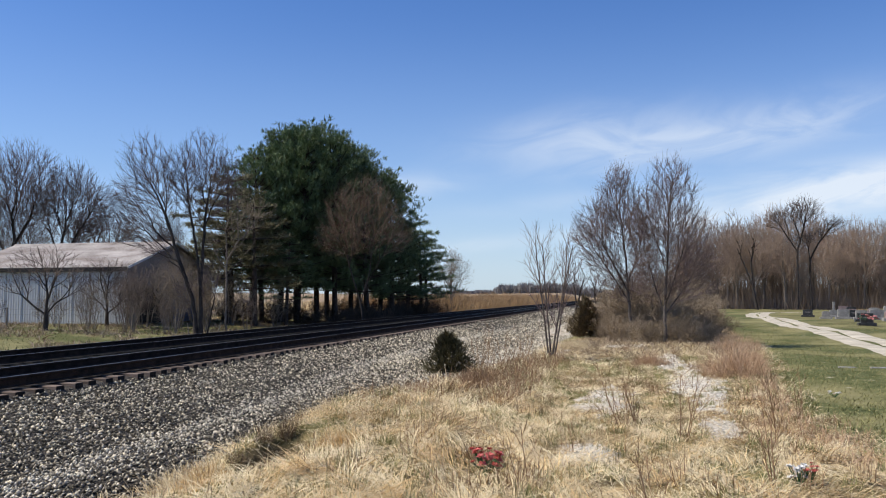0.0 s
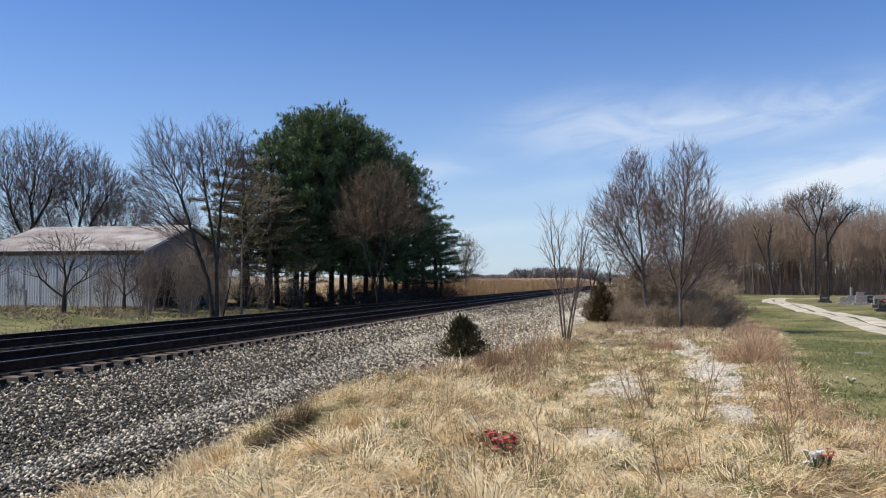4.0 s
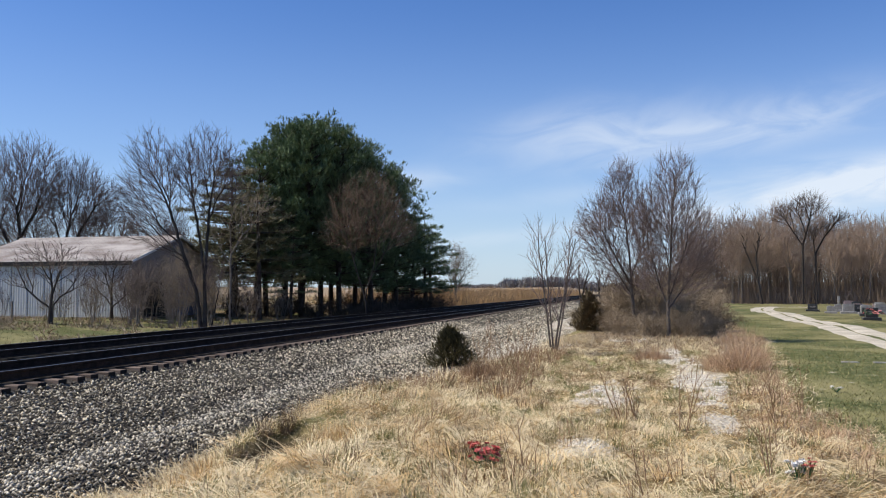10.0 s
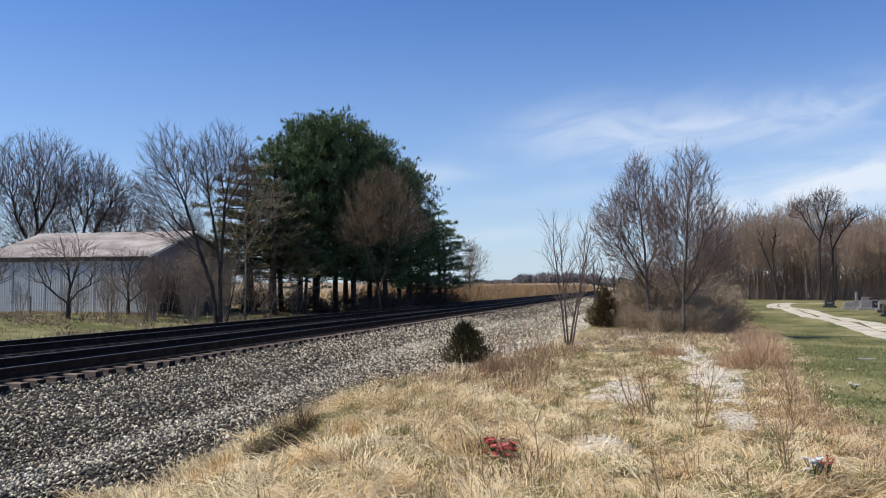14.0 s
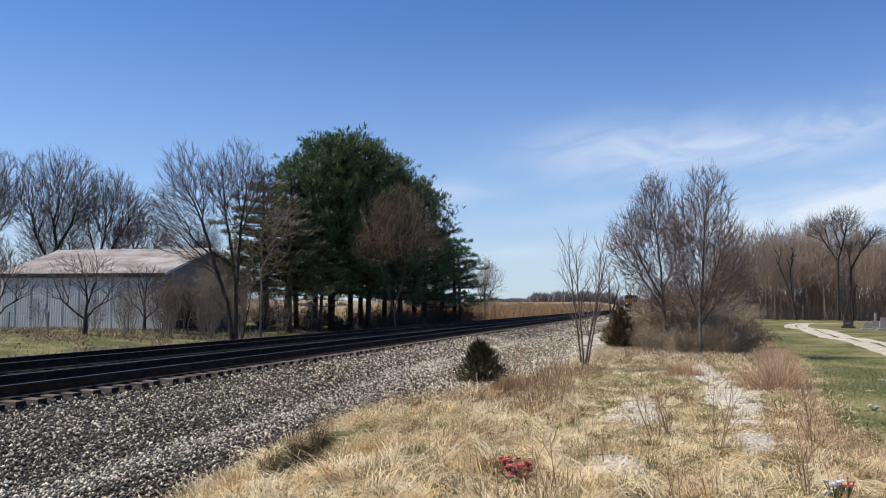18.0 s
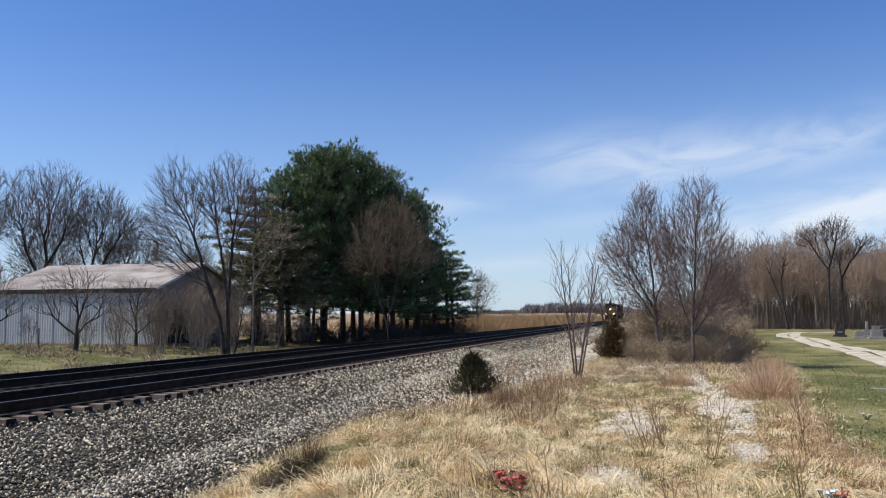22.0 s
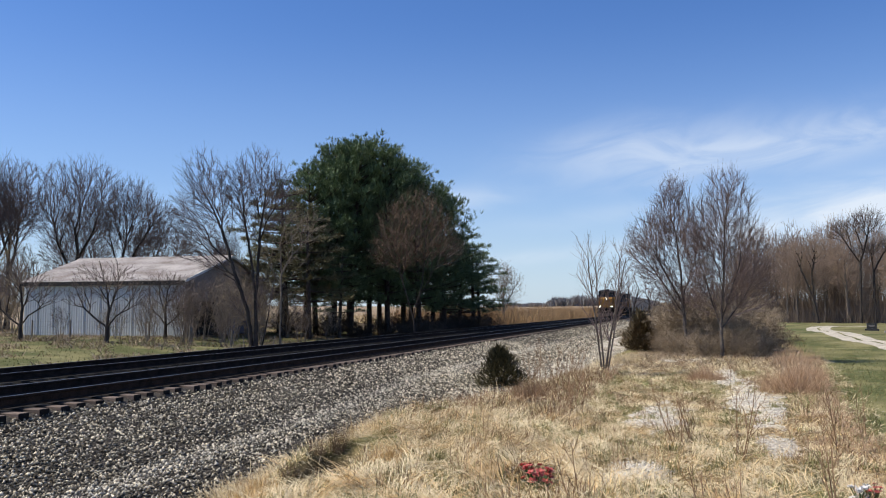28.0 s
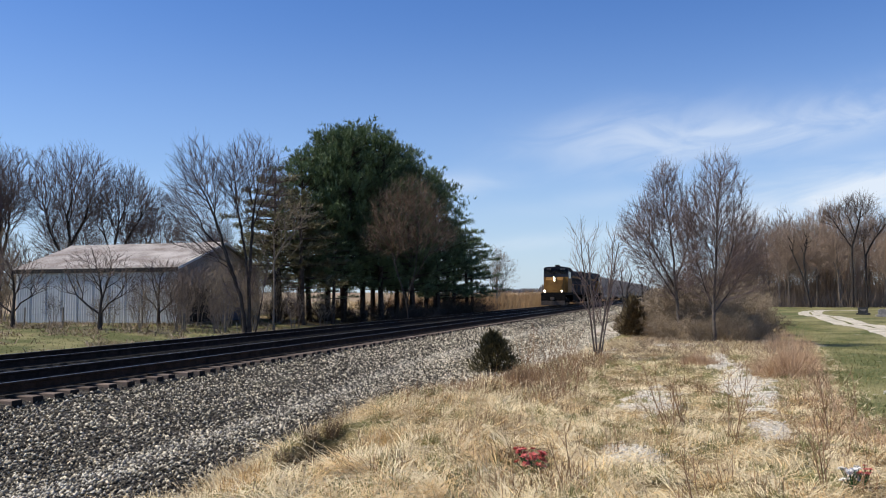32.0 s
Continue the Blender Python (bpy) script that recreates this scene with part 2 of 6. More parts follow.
PETAL_WHITE = mat("white_petals", (0.70, 0.68, 0.64), (0.90, 0.88, 0.86), 0.6, 9, 60, 0.0)
PETAL_PINK = mat("pink_petals", (0.50, 0.16, 0.16), (0.72, 0.34, 0.33), 0.6, 9, 60, 0.0)
PLASTIC_LEAF = mat("plastic_leaf", (0.02, 0.08, 0.025), (0.06, 0.17, 0.06), 0.5, 9, 60, 0.0)
BLUE = mat("dark_blue_paint", (0.008, 0.012, 0.022), (0.028, 0.034, 0.046), 0.85, 1.0, 30, 0.03, spec=0.08)
YELLOW = mat("dull_yellow_paint", (0.14, 0.070, 0.020), (0.29, 0.158, 0.045), 0.7, 1.0, 9, 0.03, spec=0.15)
BLACKP = mat("black_running_gear", (0.005, 0.005, 0.005), (0.018, 0.016, 0.015), 0.9, 3, 30, 0.1, spec=0.05)
HOPGREY = mat("hopper_grey", (0.40, 0.35, 0.29), (0.66, 0.59, 0.50), 0.85, 0.8, 14, 0.05, randomness=0.25, spec=0.08)
WHEEL = mat("wheel_steel", (0.05, 0.04, 0.035), (0.16, 0.13, 0.11), 0.6, 6, 40, 0.1, metal=0.6)
GLASS = mat("cab_glass", (0.01, 0.012, 0.014), (0.03, 0.035, 0.04), 0.06, 1, 3, 0.0, spec=0.8)
LAMP = glow("headlight_glow", (1.0, 0.86, 0.62), 12.0)
NUMB = mat("number_board", (0.10, 0.10, 0.10), (0.20, 0.20, 0.19), 0.5, 4, 30, 0.0)


# ties are near-black up to x 0.88 and paler towards the +x end
tn, tl = TIE.node_tree.nodes, TIE.node_tree.links
tco = tn.new("ShaderNodeTexCoord")
tsp = tn.new("ShaderNodeSeparateXYZ")
tl.new(tco.outputs["Object"], tsp.inputs[0])
tab = tn.new("ShaderNodeMath")
tab.operation = "ADD"
tab.inputs[1].default_value = 0.0
tl.new(tsp.outputs[0], tab.inputs[0])
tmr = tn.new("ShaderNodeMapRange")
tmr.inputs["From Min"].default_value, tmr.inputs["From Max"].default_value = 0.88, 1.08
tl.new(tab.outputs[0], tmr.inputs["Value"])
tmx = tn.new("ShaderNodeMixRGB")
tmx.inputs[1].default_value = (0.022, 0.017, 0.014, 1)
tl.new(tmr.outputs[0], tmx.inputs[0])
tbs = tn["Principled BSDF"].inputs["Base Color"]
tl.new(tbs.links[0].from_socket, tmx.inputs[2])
# end faces on +x are blackened: their shade is put into the colour
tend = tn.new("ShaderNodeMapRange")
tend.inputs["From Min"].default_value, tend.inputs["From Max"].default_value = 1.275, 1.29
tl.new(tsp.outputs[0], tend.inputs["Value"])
tshade = tn.new("ShaderNodeMixRGB")
tshade.inputs[2].default_value = (0.010, 0.008, 0.007, 1)
tl.new(tend.outputs[0], tshade.inputs[0])
tl.new(tmx.outputs[0], tshade.inputs[1])
tl.new(tshade.outputs[0], tbs)
# near-black for the beds between the rails and the far track's ties
TRACK_BLACK = mat("near_black_track", (0.004, 0.0035, 0.003), (0.020, 0.018, 0.016), 0.9, 9, 26, 1.0, bump_dist=0.05)


# ---- building helpers ----
def smooth(a, b, v):
    t = np.clip((v - a) / (b - a), 0, 1)
    return t * t * (3 - 2 * t)


def mesh_of(name, verts, faces, material=None, shade=False):
    me = bpy.data.meshes.new(name)
    me.from_pydata(verts, [], faces)
    if material is not None:
        me.materials.append(material)
    if shade:
        me.shade_smooth()
    return me


def flat_mesh(name, verts, loops, starts, material):
    """A mesh from numpy arrays: verts (n, 3), corner indices, and each face's first corner."""
    me = bpy.data.meshes.new(name)
    me.vertices.add(len(verts))
    me.vertices.foreach_set("co", np.ascontiguousarray(verts, dtype=np.float32).ravel())
    me.loops.add(len(loops))
    me.loops.foreach_set("vertex_index", np.ascontiguousarray(loops, dtype=np.int32))
    me.polygons.add(len(starts))
    me.polygons.foreach_set("loop_start", np.ascontiguousarray(starts, dtype=np.int32))
    me.update(calc_edges=True)
    me.validate()
    me.materials.append(material)
    return me


def part(name, data, material, parent, label=""):
    """One mesh (a mesh or a bmesh) as a part under a thing or a part."""
    if isinstance(data, bmesh.types.BMesh):
        me = bpy.data.meshes.new(name)
        data.to_mesh(me)
        data.free()
    else:
        me = data
    if material is not None and not me.materials:
        me.materials.append(material)
    ob = new(name, me)
    ob.parent = parent
    return tagged(ob, label)


def thing(name, place, label, category, group="", turn=0.0):
    e = new(name)
    e.empty_display_size = 0.2
    e.matrix_basis = pose(*place, 0, 0, turn)
    return tagged(e, label, category, group)


def box(bm, x0, y0, z0, x1, y1, z1, bevel=0.0):
    r = bmesh.ops.create_cube(bm, size=1.0)
    vs = r["verts"]
    for v in vs:
        v.co = Vector((x0 + (v.co.x + 0.5) * (x1 - x0), y0 + (v.co.y + 0.5) * (y1 - y0), z0 + (v.co.z + 0.5) * (z1 - z0)))
    if bevel:
        es = list({e for v in vs for e in v.link_edges})
        bmesh.ops.bevel(bm, geom=es, offset=bevel, segments=1, affect="EDGES", clamp_overlap=True)
    return bm


def boxes(*rows, bevel=0.0):
    bm = bmesh.new()
    for r in rows:
        box(bm, *r, bevel=bevel)
    return bm


def prism(outline, axis, a, b):
    """An outline of (u, v) pushed from a to b along an axis: x gives (y, z), y gives (x, z)."""
    bm = bmesh.new()

    def at(u, v, w):
        return (w, u, v) if axis == "x" else (u, w, v) if axis == "y" else (u, v, w)

    v0 = [bm.verts.new(at(u, v, a)) for u, v in outline]
    v1 = [bm.verts.new(at(u, v, b)) for u, v in outline]
    n = len(outline)
    bm.faces.new(v0)
    bm.faces.new(v1[::-1])
    for i in range(n):
        bm.faces.new((v0[i], v1[i], v1[(i + 1) % n], v0[(i + 1) % n]))
    bmesh.ops.recalc_face_normals(bm, faces=bm.faces)
    return bm


def cyl(bm, p, q, r0, r1=None, seg=12):
    """A capped cylinder or cone from p to q."""
    p, q = Vector(p), Vector(q)
    d = q - p
    m = Matrix.Translation((p + q) / 2) @ d.to_track_quat("Z", "Y").to_matrix().to_4x4()
    bmesh.ops.create_cone(bm, cap_ends=True, segments=seg, radius1=r0, radius2=r0 if r1 is None else r1, depth=d.length, matrix=m)
    return bm


# ---- the lie of the land ----
def edge_x(y):
    """Where the straw meets the ballast."""
    return -5.75 + 0.22 * np.sin(y * 0.9) + 0.16 * np.sin(y * 2.3 + 1.0) + 2.1 * smooth(9, 27, y)


def lawn_x(y):
    """Where the mown lawn begins beside the straw."""
    return 2.28 + 0.62 * smooth(14, 21, y) + 0.95 * smooth(21, 32, y) + 0.09 * np.sin(y * 0.9) + 0.07 * np.sin(y * 2.7) + 0.9 * smooth(32, 60, y)


GULLIES = (((-4.40, 8.25), (-4.24, 9.6)), ((-4.78, 6.75), (-4.68, 7.65)), ((-5.02, 6.0), (-4.93, 6.5)))


def gully_w(x, y, size=0.30):
    """Three short eroded hollows along the brink of the bank."""
    w = 0.0
    for (x0, y0), (x1, y1) in GULLIES:
        t = np.clip(((x - x0) * (x1 - x0) + (y - y0) * (y1 - y0)) / ((x1 - x0) ** 2 + (y1 - y0) ** 2), 0, 1)
        w = np.maximum(w, np.exp(-((np.hypot(x - x0 - t * (x1 - x0), y - y0 - t * (y1 - y0))) / size) ** 2))
    return w


# chips of pale gravel lie bare in a few worn patches: x, y, half sizes
PATCHES = [(-0.58, 13.4, 0.42, 2.1), (0.92, 16.4, 0.44, 3.7), (0.62, 20.6, 0.30, 2.2), (0.95, 11.1, 0.28, 0.9), (-0.62, 8.6, 0.38, 0.68), (-2.9, 24.0, 0.9, 4.0), (-0.6, 26.5, 0.9, 1.0)]


def patch_w(x, y):
    w = np.zeros_like(np.asarray(x, float))
    for px, py, rx, ry in PATCHES:
        d = np.sqrt(((x - px) / rx) ** 2 + ((y - py) / ry) ** 2) + 0.34 * np.sin(x * 7 + y * 3 + px) * np.sin(y * 4.0 - x * 2)
        d = d + 0.20 * np.sin(x * 23 + 2.0 * np.sin(y * 3.1)) * np.sin(y * 11.0 + x * 5)
        w = np.maximum(w, smooth(1.25, 0.6, d) * (0.6 if py > 22 else 1.0))
    return np.maximum(w, 0.6 * smooth(0.5, 0.1, x - edge_x(y)) * smooth(17, 20, y) * smooth(-9, -8, x))


def ground_z(x, y):
    x, y = np.asarray(x, float), np.asarray(y, float)
    e = edge_x(y)
    z = (-0.82 + 0.30 * smooth(17, 27, y)) * smooth(1.7, 0.0, x - e)
    z = z - 0.42 * gully_w(x, y, 0.25) + 0.14 * gully_w(x + 0.45, y - 0.10, 0.26) - 0.13 * gully_w(x - 0.28, y + 0.3, 0.45) - 0.15 * gully_w(x - 0.6, y + 1.1, 0.85)
    west = -0.82 + 0.30 * smooth(-19.5, -22, x) + 0.42 * smooth(-23, -33, x)
    z = np.where(x < -14, west, z)
    z = z + (0.035 * np.sin(x * 1.3 + 0.5 * np.sin(y * 0.8)) * np.sin(y * 0.9 + 1) + 0.05 * np.sin(y * 0.31 + x * 0.2)) * smooth(-5.0, -3.0, x)
    z = z + 0.04 * np.sin(5.1 * x + 1.3 * np.sin(3.0 * y)) * np.sin(4.3 * y + 1.1 * np.sin(2.7 * x)) * smooth(-5.0, -4.0, x) * smooth(2.6, 1.6, x) * smooth(24, 16, y)
    z = z + 0.05 * patch_w(x, y) * smooth(-1.6, -1.0, x)
    far = smooth(330, 900, y) * 9.0 * (0.65 + 0.35 * np.sin(x * 0.006 + 0.6))
    keep = smooth(-30, -60, x) + smooth(10, 40, x)
    return z + far * np.clip(keep + smooth(660, 760, y), 0, 1)


def gz(x, y):
    return float(ground_z(x, y))


def spaced(*spans):
    out = []
    for a, b, n in spans:
        out += list(np.linspace(a, b, n, endpoint=False))
    return np.array(out + [spans[-1][1]])


xs = spaced((-1500, -200, 12), (-200, -60, 14), (-60, -22, 26), (-22, -7, 16), (-7, -3, 56), (-3, 5, 36), (5, 16, 28), (16, 60, 22), (60, 200, 12), (200, 1500, 12))
ys = spaced((-300, -20, 10), (-20, 3, 20), (3, 26, 100), (26, 50, 48), (50, 120, 56), (120, 400, 36), (400, 1000, 30), (1000, 2600, 10))
gx, gy = np.meshgrid(xs, ys)
gzv = ground_z(gx, gy)
nx, ny = len(xs), len(ys)
verts = np.stack([gx, gy, gzv], -1).reshape(-1, 3)
i, j = np.meshgrid(np.arange(nx - 1), np.arange(ny - 1))
a = (j * nx + i).ravel()
loops = np.stack([a, a + 1, a + nx + 1, a + nx], -1).ravel()


GROUND = bpy.data.materials.new("ground")
GROUND.use_nodes = True
n, l = GROUND.node_tree.nodes, GROUND.node_tree.links
pb = n["Principled BSDF"]
pb.inputs["Roughness"].default_value, pb.inputs["Specular IOR Level"].default_value = 0.95, 0.15
geo = n.new("ShaderNodeNewGeometry")


def gnoise(scale, detail=6.0):
    t = n.new("ShaderNodeTexNoise")
    t.inputs["Scale"].default_value, t.inputs["Detail"].default_value = scale, detail
    l.new(geo.outputs["Position"], t.inputs["Vector"])
    return t.outputs["Fac"]


def gmix(fac, a_, b_):
    t = n.new("ShaderNodeMixRGB")
    for k, v in ((0, fac), (1, a_), (2, b_)):
        if isinstance(v, tuple):
            t.inputs[k].default_value = (*v, 1)
        else:
            l.new(v, t.inputs[k])
    return t.outputs[0]


def gramp(v, lo, hi):
    t = n.new("ShaderNodeMapRange")
    t.inputs["From Min"].default_value, t.inputs["From Max"].default_value = lo, hi
    l.new(v, t.inputs["Value"])
    return t.outputs[0]


coarse, fine, mid = gnoise(0.35), gnoise(28.0), gnoise(3.0)
zone = n.new("ShaderNodeAttribute")
zone.attribute_name = "zone"
zs = n.new("ShaderNodeSeparateColor")
l.new(zone.outputs["Color"], zs.inputs[0])
straw_c = gmix(gramp(mid, 0.3, 0.7), gmix(gramp(fine, 0.3, 0.7), (0.060, 0.042, 0.020), (0.20, 0.14, 0.07)), gmix(gramp(fine, 0.3, 0.7), (0.22, 0.15, 0.07), (0.52, 0.39, 0.22)))
straw_c = gmix(gramp(coarse, 0.45, 0.65), straw_c, gmix(gramp(fine, 0.3, 0.7), (0.09, 0.105, 0.03), (0.30, 0.29, 0.12)))
lawn_c = gmix(gramp(mid, 0.35, 0.65), gmix(gramp(fine, 0.3, 0.7), (0.042, 0.056, 0.016), (0.10, 0.115, 0.039)), gmix(gramp(fine, 0.3, 0.7), (0.095, 0.103, 0.038), (0.18, 0.178, 0.074)))
lawn_c = gmix(gramp(coarse, 0.44, 0.62), lawn_c, (0.25, 0.226, 0.106))
field_c = gmix(gramp(coarse, 0.3, 0.7), (0.28, 0.21, 0.135), (0.41, 0.32, 0.22))
lime_c = gmix(gramp(fine, 0.35, 0.65), (0.31, 0.27, 0.215), (0.82, 0.755, 0.64))
brk = n.new("ShaderNodeMath")
brk.operation = "ADD"
l.new(gramp(mid, 0.2, 0.8), brk.inputs[0])
brk.inputs[1].default_value = -0.5


def broken(v, k=0.6):
    t = n.new("ShaderNodeMath")
    t.operation = "MULTIPLY_ADD"
    l.new(brk.outputs[0], t.inputs[0])
    t.inputs[1].default_value = k
    l.new(v, t.inputs[2])
    return gramp(t.outputs[0], 0.35, 0.65)


col = gmix(broken(zs.outputs[0]), straw_c, lawn_c)
col = gmix(zs.outputs[1], col, field_c)
col = gmix(broken(zs.outputs[2], 1.3), col, lime_c)
# hollows get bare soil, darkened further to stand in for their shade
soil_shade = n.new("ShaderNodeMath")
soil_shade.operation = "MULTIPLY"
soil_shade.inputs[1].default_value = 1.3
soil_shade.use_clamp = True
l.new(zone.outputs["Alpha"], soil_shade.inputs[0])
col = gmix(soil_shade.outputs[0], col, gmix(gramp(fine, 0.3, 0.7), (0.025, 0.017, 0.010), (0.09, 0.062, 0.038)))
l.new(col, pb.inputs["Base Color"])
gb = n.new("ShaderNodeBump")
gb.inputs["Strength"].default_value, gb.inputs["Distance"].default_value = 0.7, 0.03
l.new(fine, gb.inputs["Height"])
l.new(gb.outputs[0], pb.inputs["Normal"])

gm = flat_mesh("ground", verts, loops, np.arange(len(a)) * 4, GROUND)
lawn_w = smooth(-0.4, 0.4, gx - lawn_x(gy)) * smooth(110, 100, gy)
lawn_w = lawn_w * (1 - 0.42 * smooth(9.6, 11.0, gx) * smooth(40, 48, gy))
lawn_w = np.maximum(lawn_w, 0.70 * smooth(-19.5, -21, gx) * smooth(58, 50, gy))
field_w = np.clip(smooth(64, 80, gy) * smooth(-19, -21, gx) + smooth(110, 130, gy), 0, 1)
zone_data = np.zeros((nx * ny, 4), np.float32)
zone_data[:, 0], zone_data[:, 1], zone_data[:, 2], zone_data[:, 3] = lawn_w.ravel(), field_w.ravel(), patch_w(gx, gy).ravel(), gully_w(gx, gy).ravel()
at = gm.color_attributes.new("zone", "FLOAT_COLOR", "POINT")
at.data.foreach_set("color", zone_data.ravel())
gm.shade_smooth()
ground = tagged(new("ground", gm), "dry straw and mown green lawn over flat ground", "ground", kind="structure")

# ---- double-track railway, along y ----
NEAR, FAR = -11.9, -15.9
RAIL_BASE, RAIL_TOP = -0.01, 0.18
PROFILE = [(-5.4, -1.05), (-6.2, -0.74), (-6.8, -0.62), (-7.7, -0.63), (-8.6, -0.46), (-10.2, -0.25), (-10.53, -0.19), (-10.66, -0.12), (-10.85, -0.085), (-13.2, -0.08), (-13.5, -0.09), (-14.3, -0.09), (-14.6, -0.10),
           (-17.2, -0.08), (-17.7, -0.14), (-20.3, -1.05)]
by = spaced((-40, 4, 12), (4, 45, 110), (45, 120, 60), (120, 900, 40))
bv, bf = [], []
fine_prof = []
for (x0, z0), (x1, z1) in zip(PROFILE, PROFILE[1:]):
    k = max(1, int(abs(x1 - x0) / 0.3))
    fine_prof += [(x0 + (x1 - x0) * q / k, z0 + (z1 - z0) * q / k) for q in range(k)]
fine_prof.append(PROFILE[-1])
for y in by:
    for x, z in fine_prof:
        lump = 0.03 * noise.noise((x * 1.6, y * 1.1, 0)) if -10.5 < x < -5.6 else 0.0
        bv.append((x, y, z + lump))
m_ = len(fine_prof)
for r in range(len(by) - 1):
    for c in range(m_ - 1):
        q = r * m_ + c
        bf.append((q, q + m_, q + m_ + 1, q + 1))
ballast = tagged(new("ballast_bed", mesh_of("ballast_bed", bv, bf, BALLAST, True)), "grey crushed stone ballast bank under the tracks", "ballast", kind="structure")


def rail_mesh(y0, y1):
    prof = [(-0.075, 0), (0.075, 0), (0.075, 0.014), (0.012, 0.035), (0.009, 0.135), (0.036, 0.150), (0.036, 0.183), (0.028, 0.190), (-0.028, 0.190), (-0.036, 0.183), (-0.036, 0.150), (-0.009, 0.135), (-0.012, 0.035), (-0.075, 0.014)]
    bm = prism(prof, "y", y0, y1)
    me = bpy.data.meshes.new("rail")
    bm.to_mesh(me)
    bm.free()
    me.materials.append(RUST)
    me.materials.append(RAILTOP)
    for p in me.polygons:
        if p.normal.z > 0.9 and p.center.z > 0.18:
            p.material_index = 1
    return me


for cx in (NEAR, FAR):
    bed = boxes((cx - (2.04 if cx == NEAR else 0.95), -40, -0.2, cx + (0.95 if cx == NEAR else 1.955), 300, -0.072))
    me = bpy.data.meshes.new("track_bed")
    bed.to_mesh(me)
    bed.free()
    me.materials.append(TRACK_BLACK)
    tagged(new("track_bed", me), "near-black ballast between the rails", "ballast", kind="structure")

tie_me = bpy.data.meshes.new("tie")
tb = boxes((-1.295, -0.115, -0.18, 1.295, 0.115, 0.0), bevel=0.012)
tb.to_mesh(tie_me)
tb.free()
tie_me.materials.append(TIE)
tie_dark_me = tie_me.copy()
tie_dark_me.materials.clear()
tie_dark_me.materials.append(TRACK_BLACK)
plate_me = bpy.data.meshes.new("tie_plate")
tb = boxes((-0.18, -0.095, 0.0, 0.18, 0.095, 0.016), (-0.12, -0.06, 0.016, -0.09, -0.03, 0.045), (0.09, 0.03, 0.016, 0.12, 0.06, 0.045))
tb.to_mesh(plate_me)
tb.free()
plate_me.materials.append(RUST)

tracks = []
for cx, label in ((NEAR, "railway track on dark timber ties, nearer the road"), (FAR, "parallel railway track that carries the freight train")):
    tr = thing("railway_track", (cx, 0, 0), label, "track", "double railway tracks")
    for s in (-0.7535, 0.7535):
        r = part("rail", rail_mesh(-40, 900), None, tr, "rusty steel rail with polished head")
        r.location = (s, 0, RAIL_BASE)
    tracks.append(tr)


# ---- bare trees ----
class Wood:
    """Grows branches as tubes: each trunk and each main limb a mesh of its own, the twigs one fine mesh."""

    def __init__(self, seed, gain=1.0):
        self.rng = random.Random(seed)
        self.gain = gain
        self.trunks, self.limbs, self.fine = [], [], ([], [])

    def tube(self, pts, radii, k, level=0, fine_from=9):
        if level >= fine_from:
            V, F = self.fine
        else:
            V, F = [], []
            (self.trunks if level == 0 else self.limbs).append((V, F))
        d = (pts[-1] - pts[0]).normalized()
        ref = Vector((1, 0, 0)) if abs(d.x) < 0.8 else Vector((0, 1, 0))
        u = d.cross(ref).normalized()
        w = d.cross(u)
        base = len(V)
        ring = [(math.cos(2 * math.pi * q / k), math.sin(2 * math.pi * q / k)) for q in range(k)]
        for p, r in zip(pts, radii):
            r *= self.gain
            for c, s in ring:
                V.append((p.x + r * (c * u.x + s * w.x), p.y + r * (c * u.y + s * w.y), p.z + r * (c * u.z + s * w.z)))
        for q in range(len(pts) - 1):
            o = base + q * k
            for e in range(k):
                F.append((o + e, o + (e + 1) % k, o + k + (e + 1) % k, o + k + e))

    def grow(self, p, d, length, r, level, o):
        rng = self.rng
        steps = o["steps"][level]
        pts, radii = [p.copy()], [r]
        cur = d.copy()
        end = r * o["taper"][level]
        for q in range(1, steps + 1):
            wob = o["wander"][level]
            cur = (cur + Vector((rng.gauss(0, wob), rng.gauss(0, wob), rng.gauss(0, wob) + o["rise"][level]))).normalized()
            pts.append(pts[-1] + cur * (length / steps))
            radii.append(r + (end - r) * q / steps)
        self.tube(pts, radii, o["sides"][level], level, o["fine_from"])
        if level >= o["levels"]:
            return
        count = o["kids"][level]
        count = max(1, int(round(count * (0.8 + 0.4 * rng.random()))))
        phase = rng.random() * 6.28
        for c in range(count):
            f = o["bare"][level] + (1 - o["bare"][level]) * ((c + rng.random() * 0.8) / count)
            f = min(f, 0.985)
            fq = f * steps
            q = min(int(fq), steps - 1)
            base = pts[q].lerp(pts[q + 1], fq - q)
            along = (pts[q + 1] - pts[q]).normalized()
            ref = Vector((0, 0, 1)) if abs(along.z) < 0.9 else Vector((1, 0, 0))
            side = along.cross(ref).normalized()
            phase += 2.4 + rng.uniform(-0.5, 0.5)
            out = Matrix.Rotation(phase, 3, along) @ side
            ang = radians(rng.uniform(*o["angle"][level]))
            nd = (along * math.cos(ang) + out * math.sin(ang)).normalized()
            rr = (r + (end - r) * f) * rng.uniform(*o["thin"])
            ll = length * rng.uniform(*o["short"][level]) * (1.0 - o["crown"][level] * f)
            if level == 0:
                lo_, hi_ = o["angle"][0]
                ll *= 1 - o["dome"] * (math.degrees(ang) - lo_) / (hi_ - lo_)
            self.grow(base, nd, ll, max(rr, o["least"]), level + 1, o)


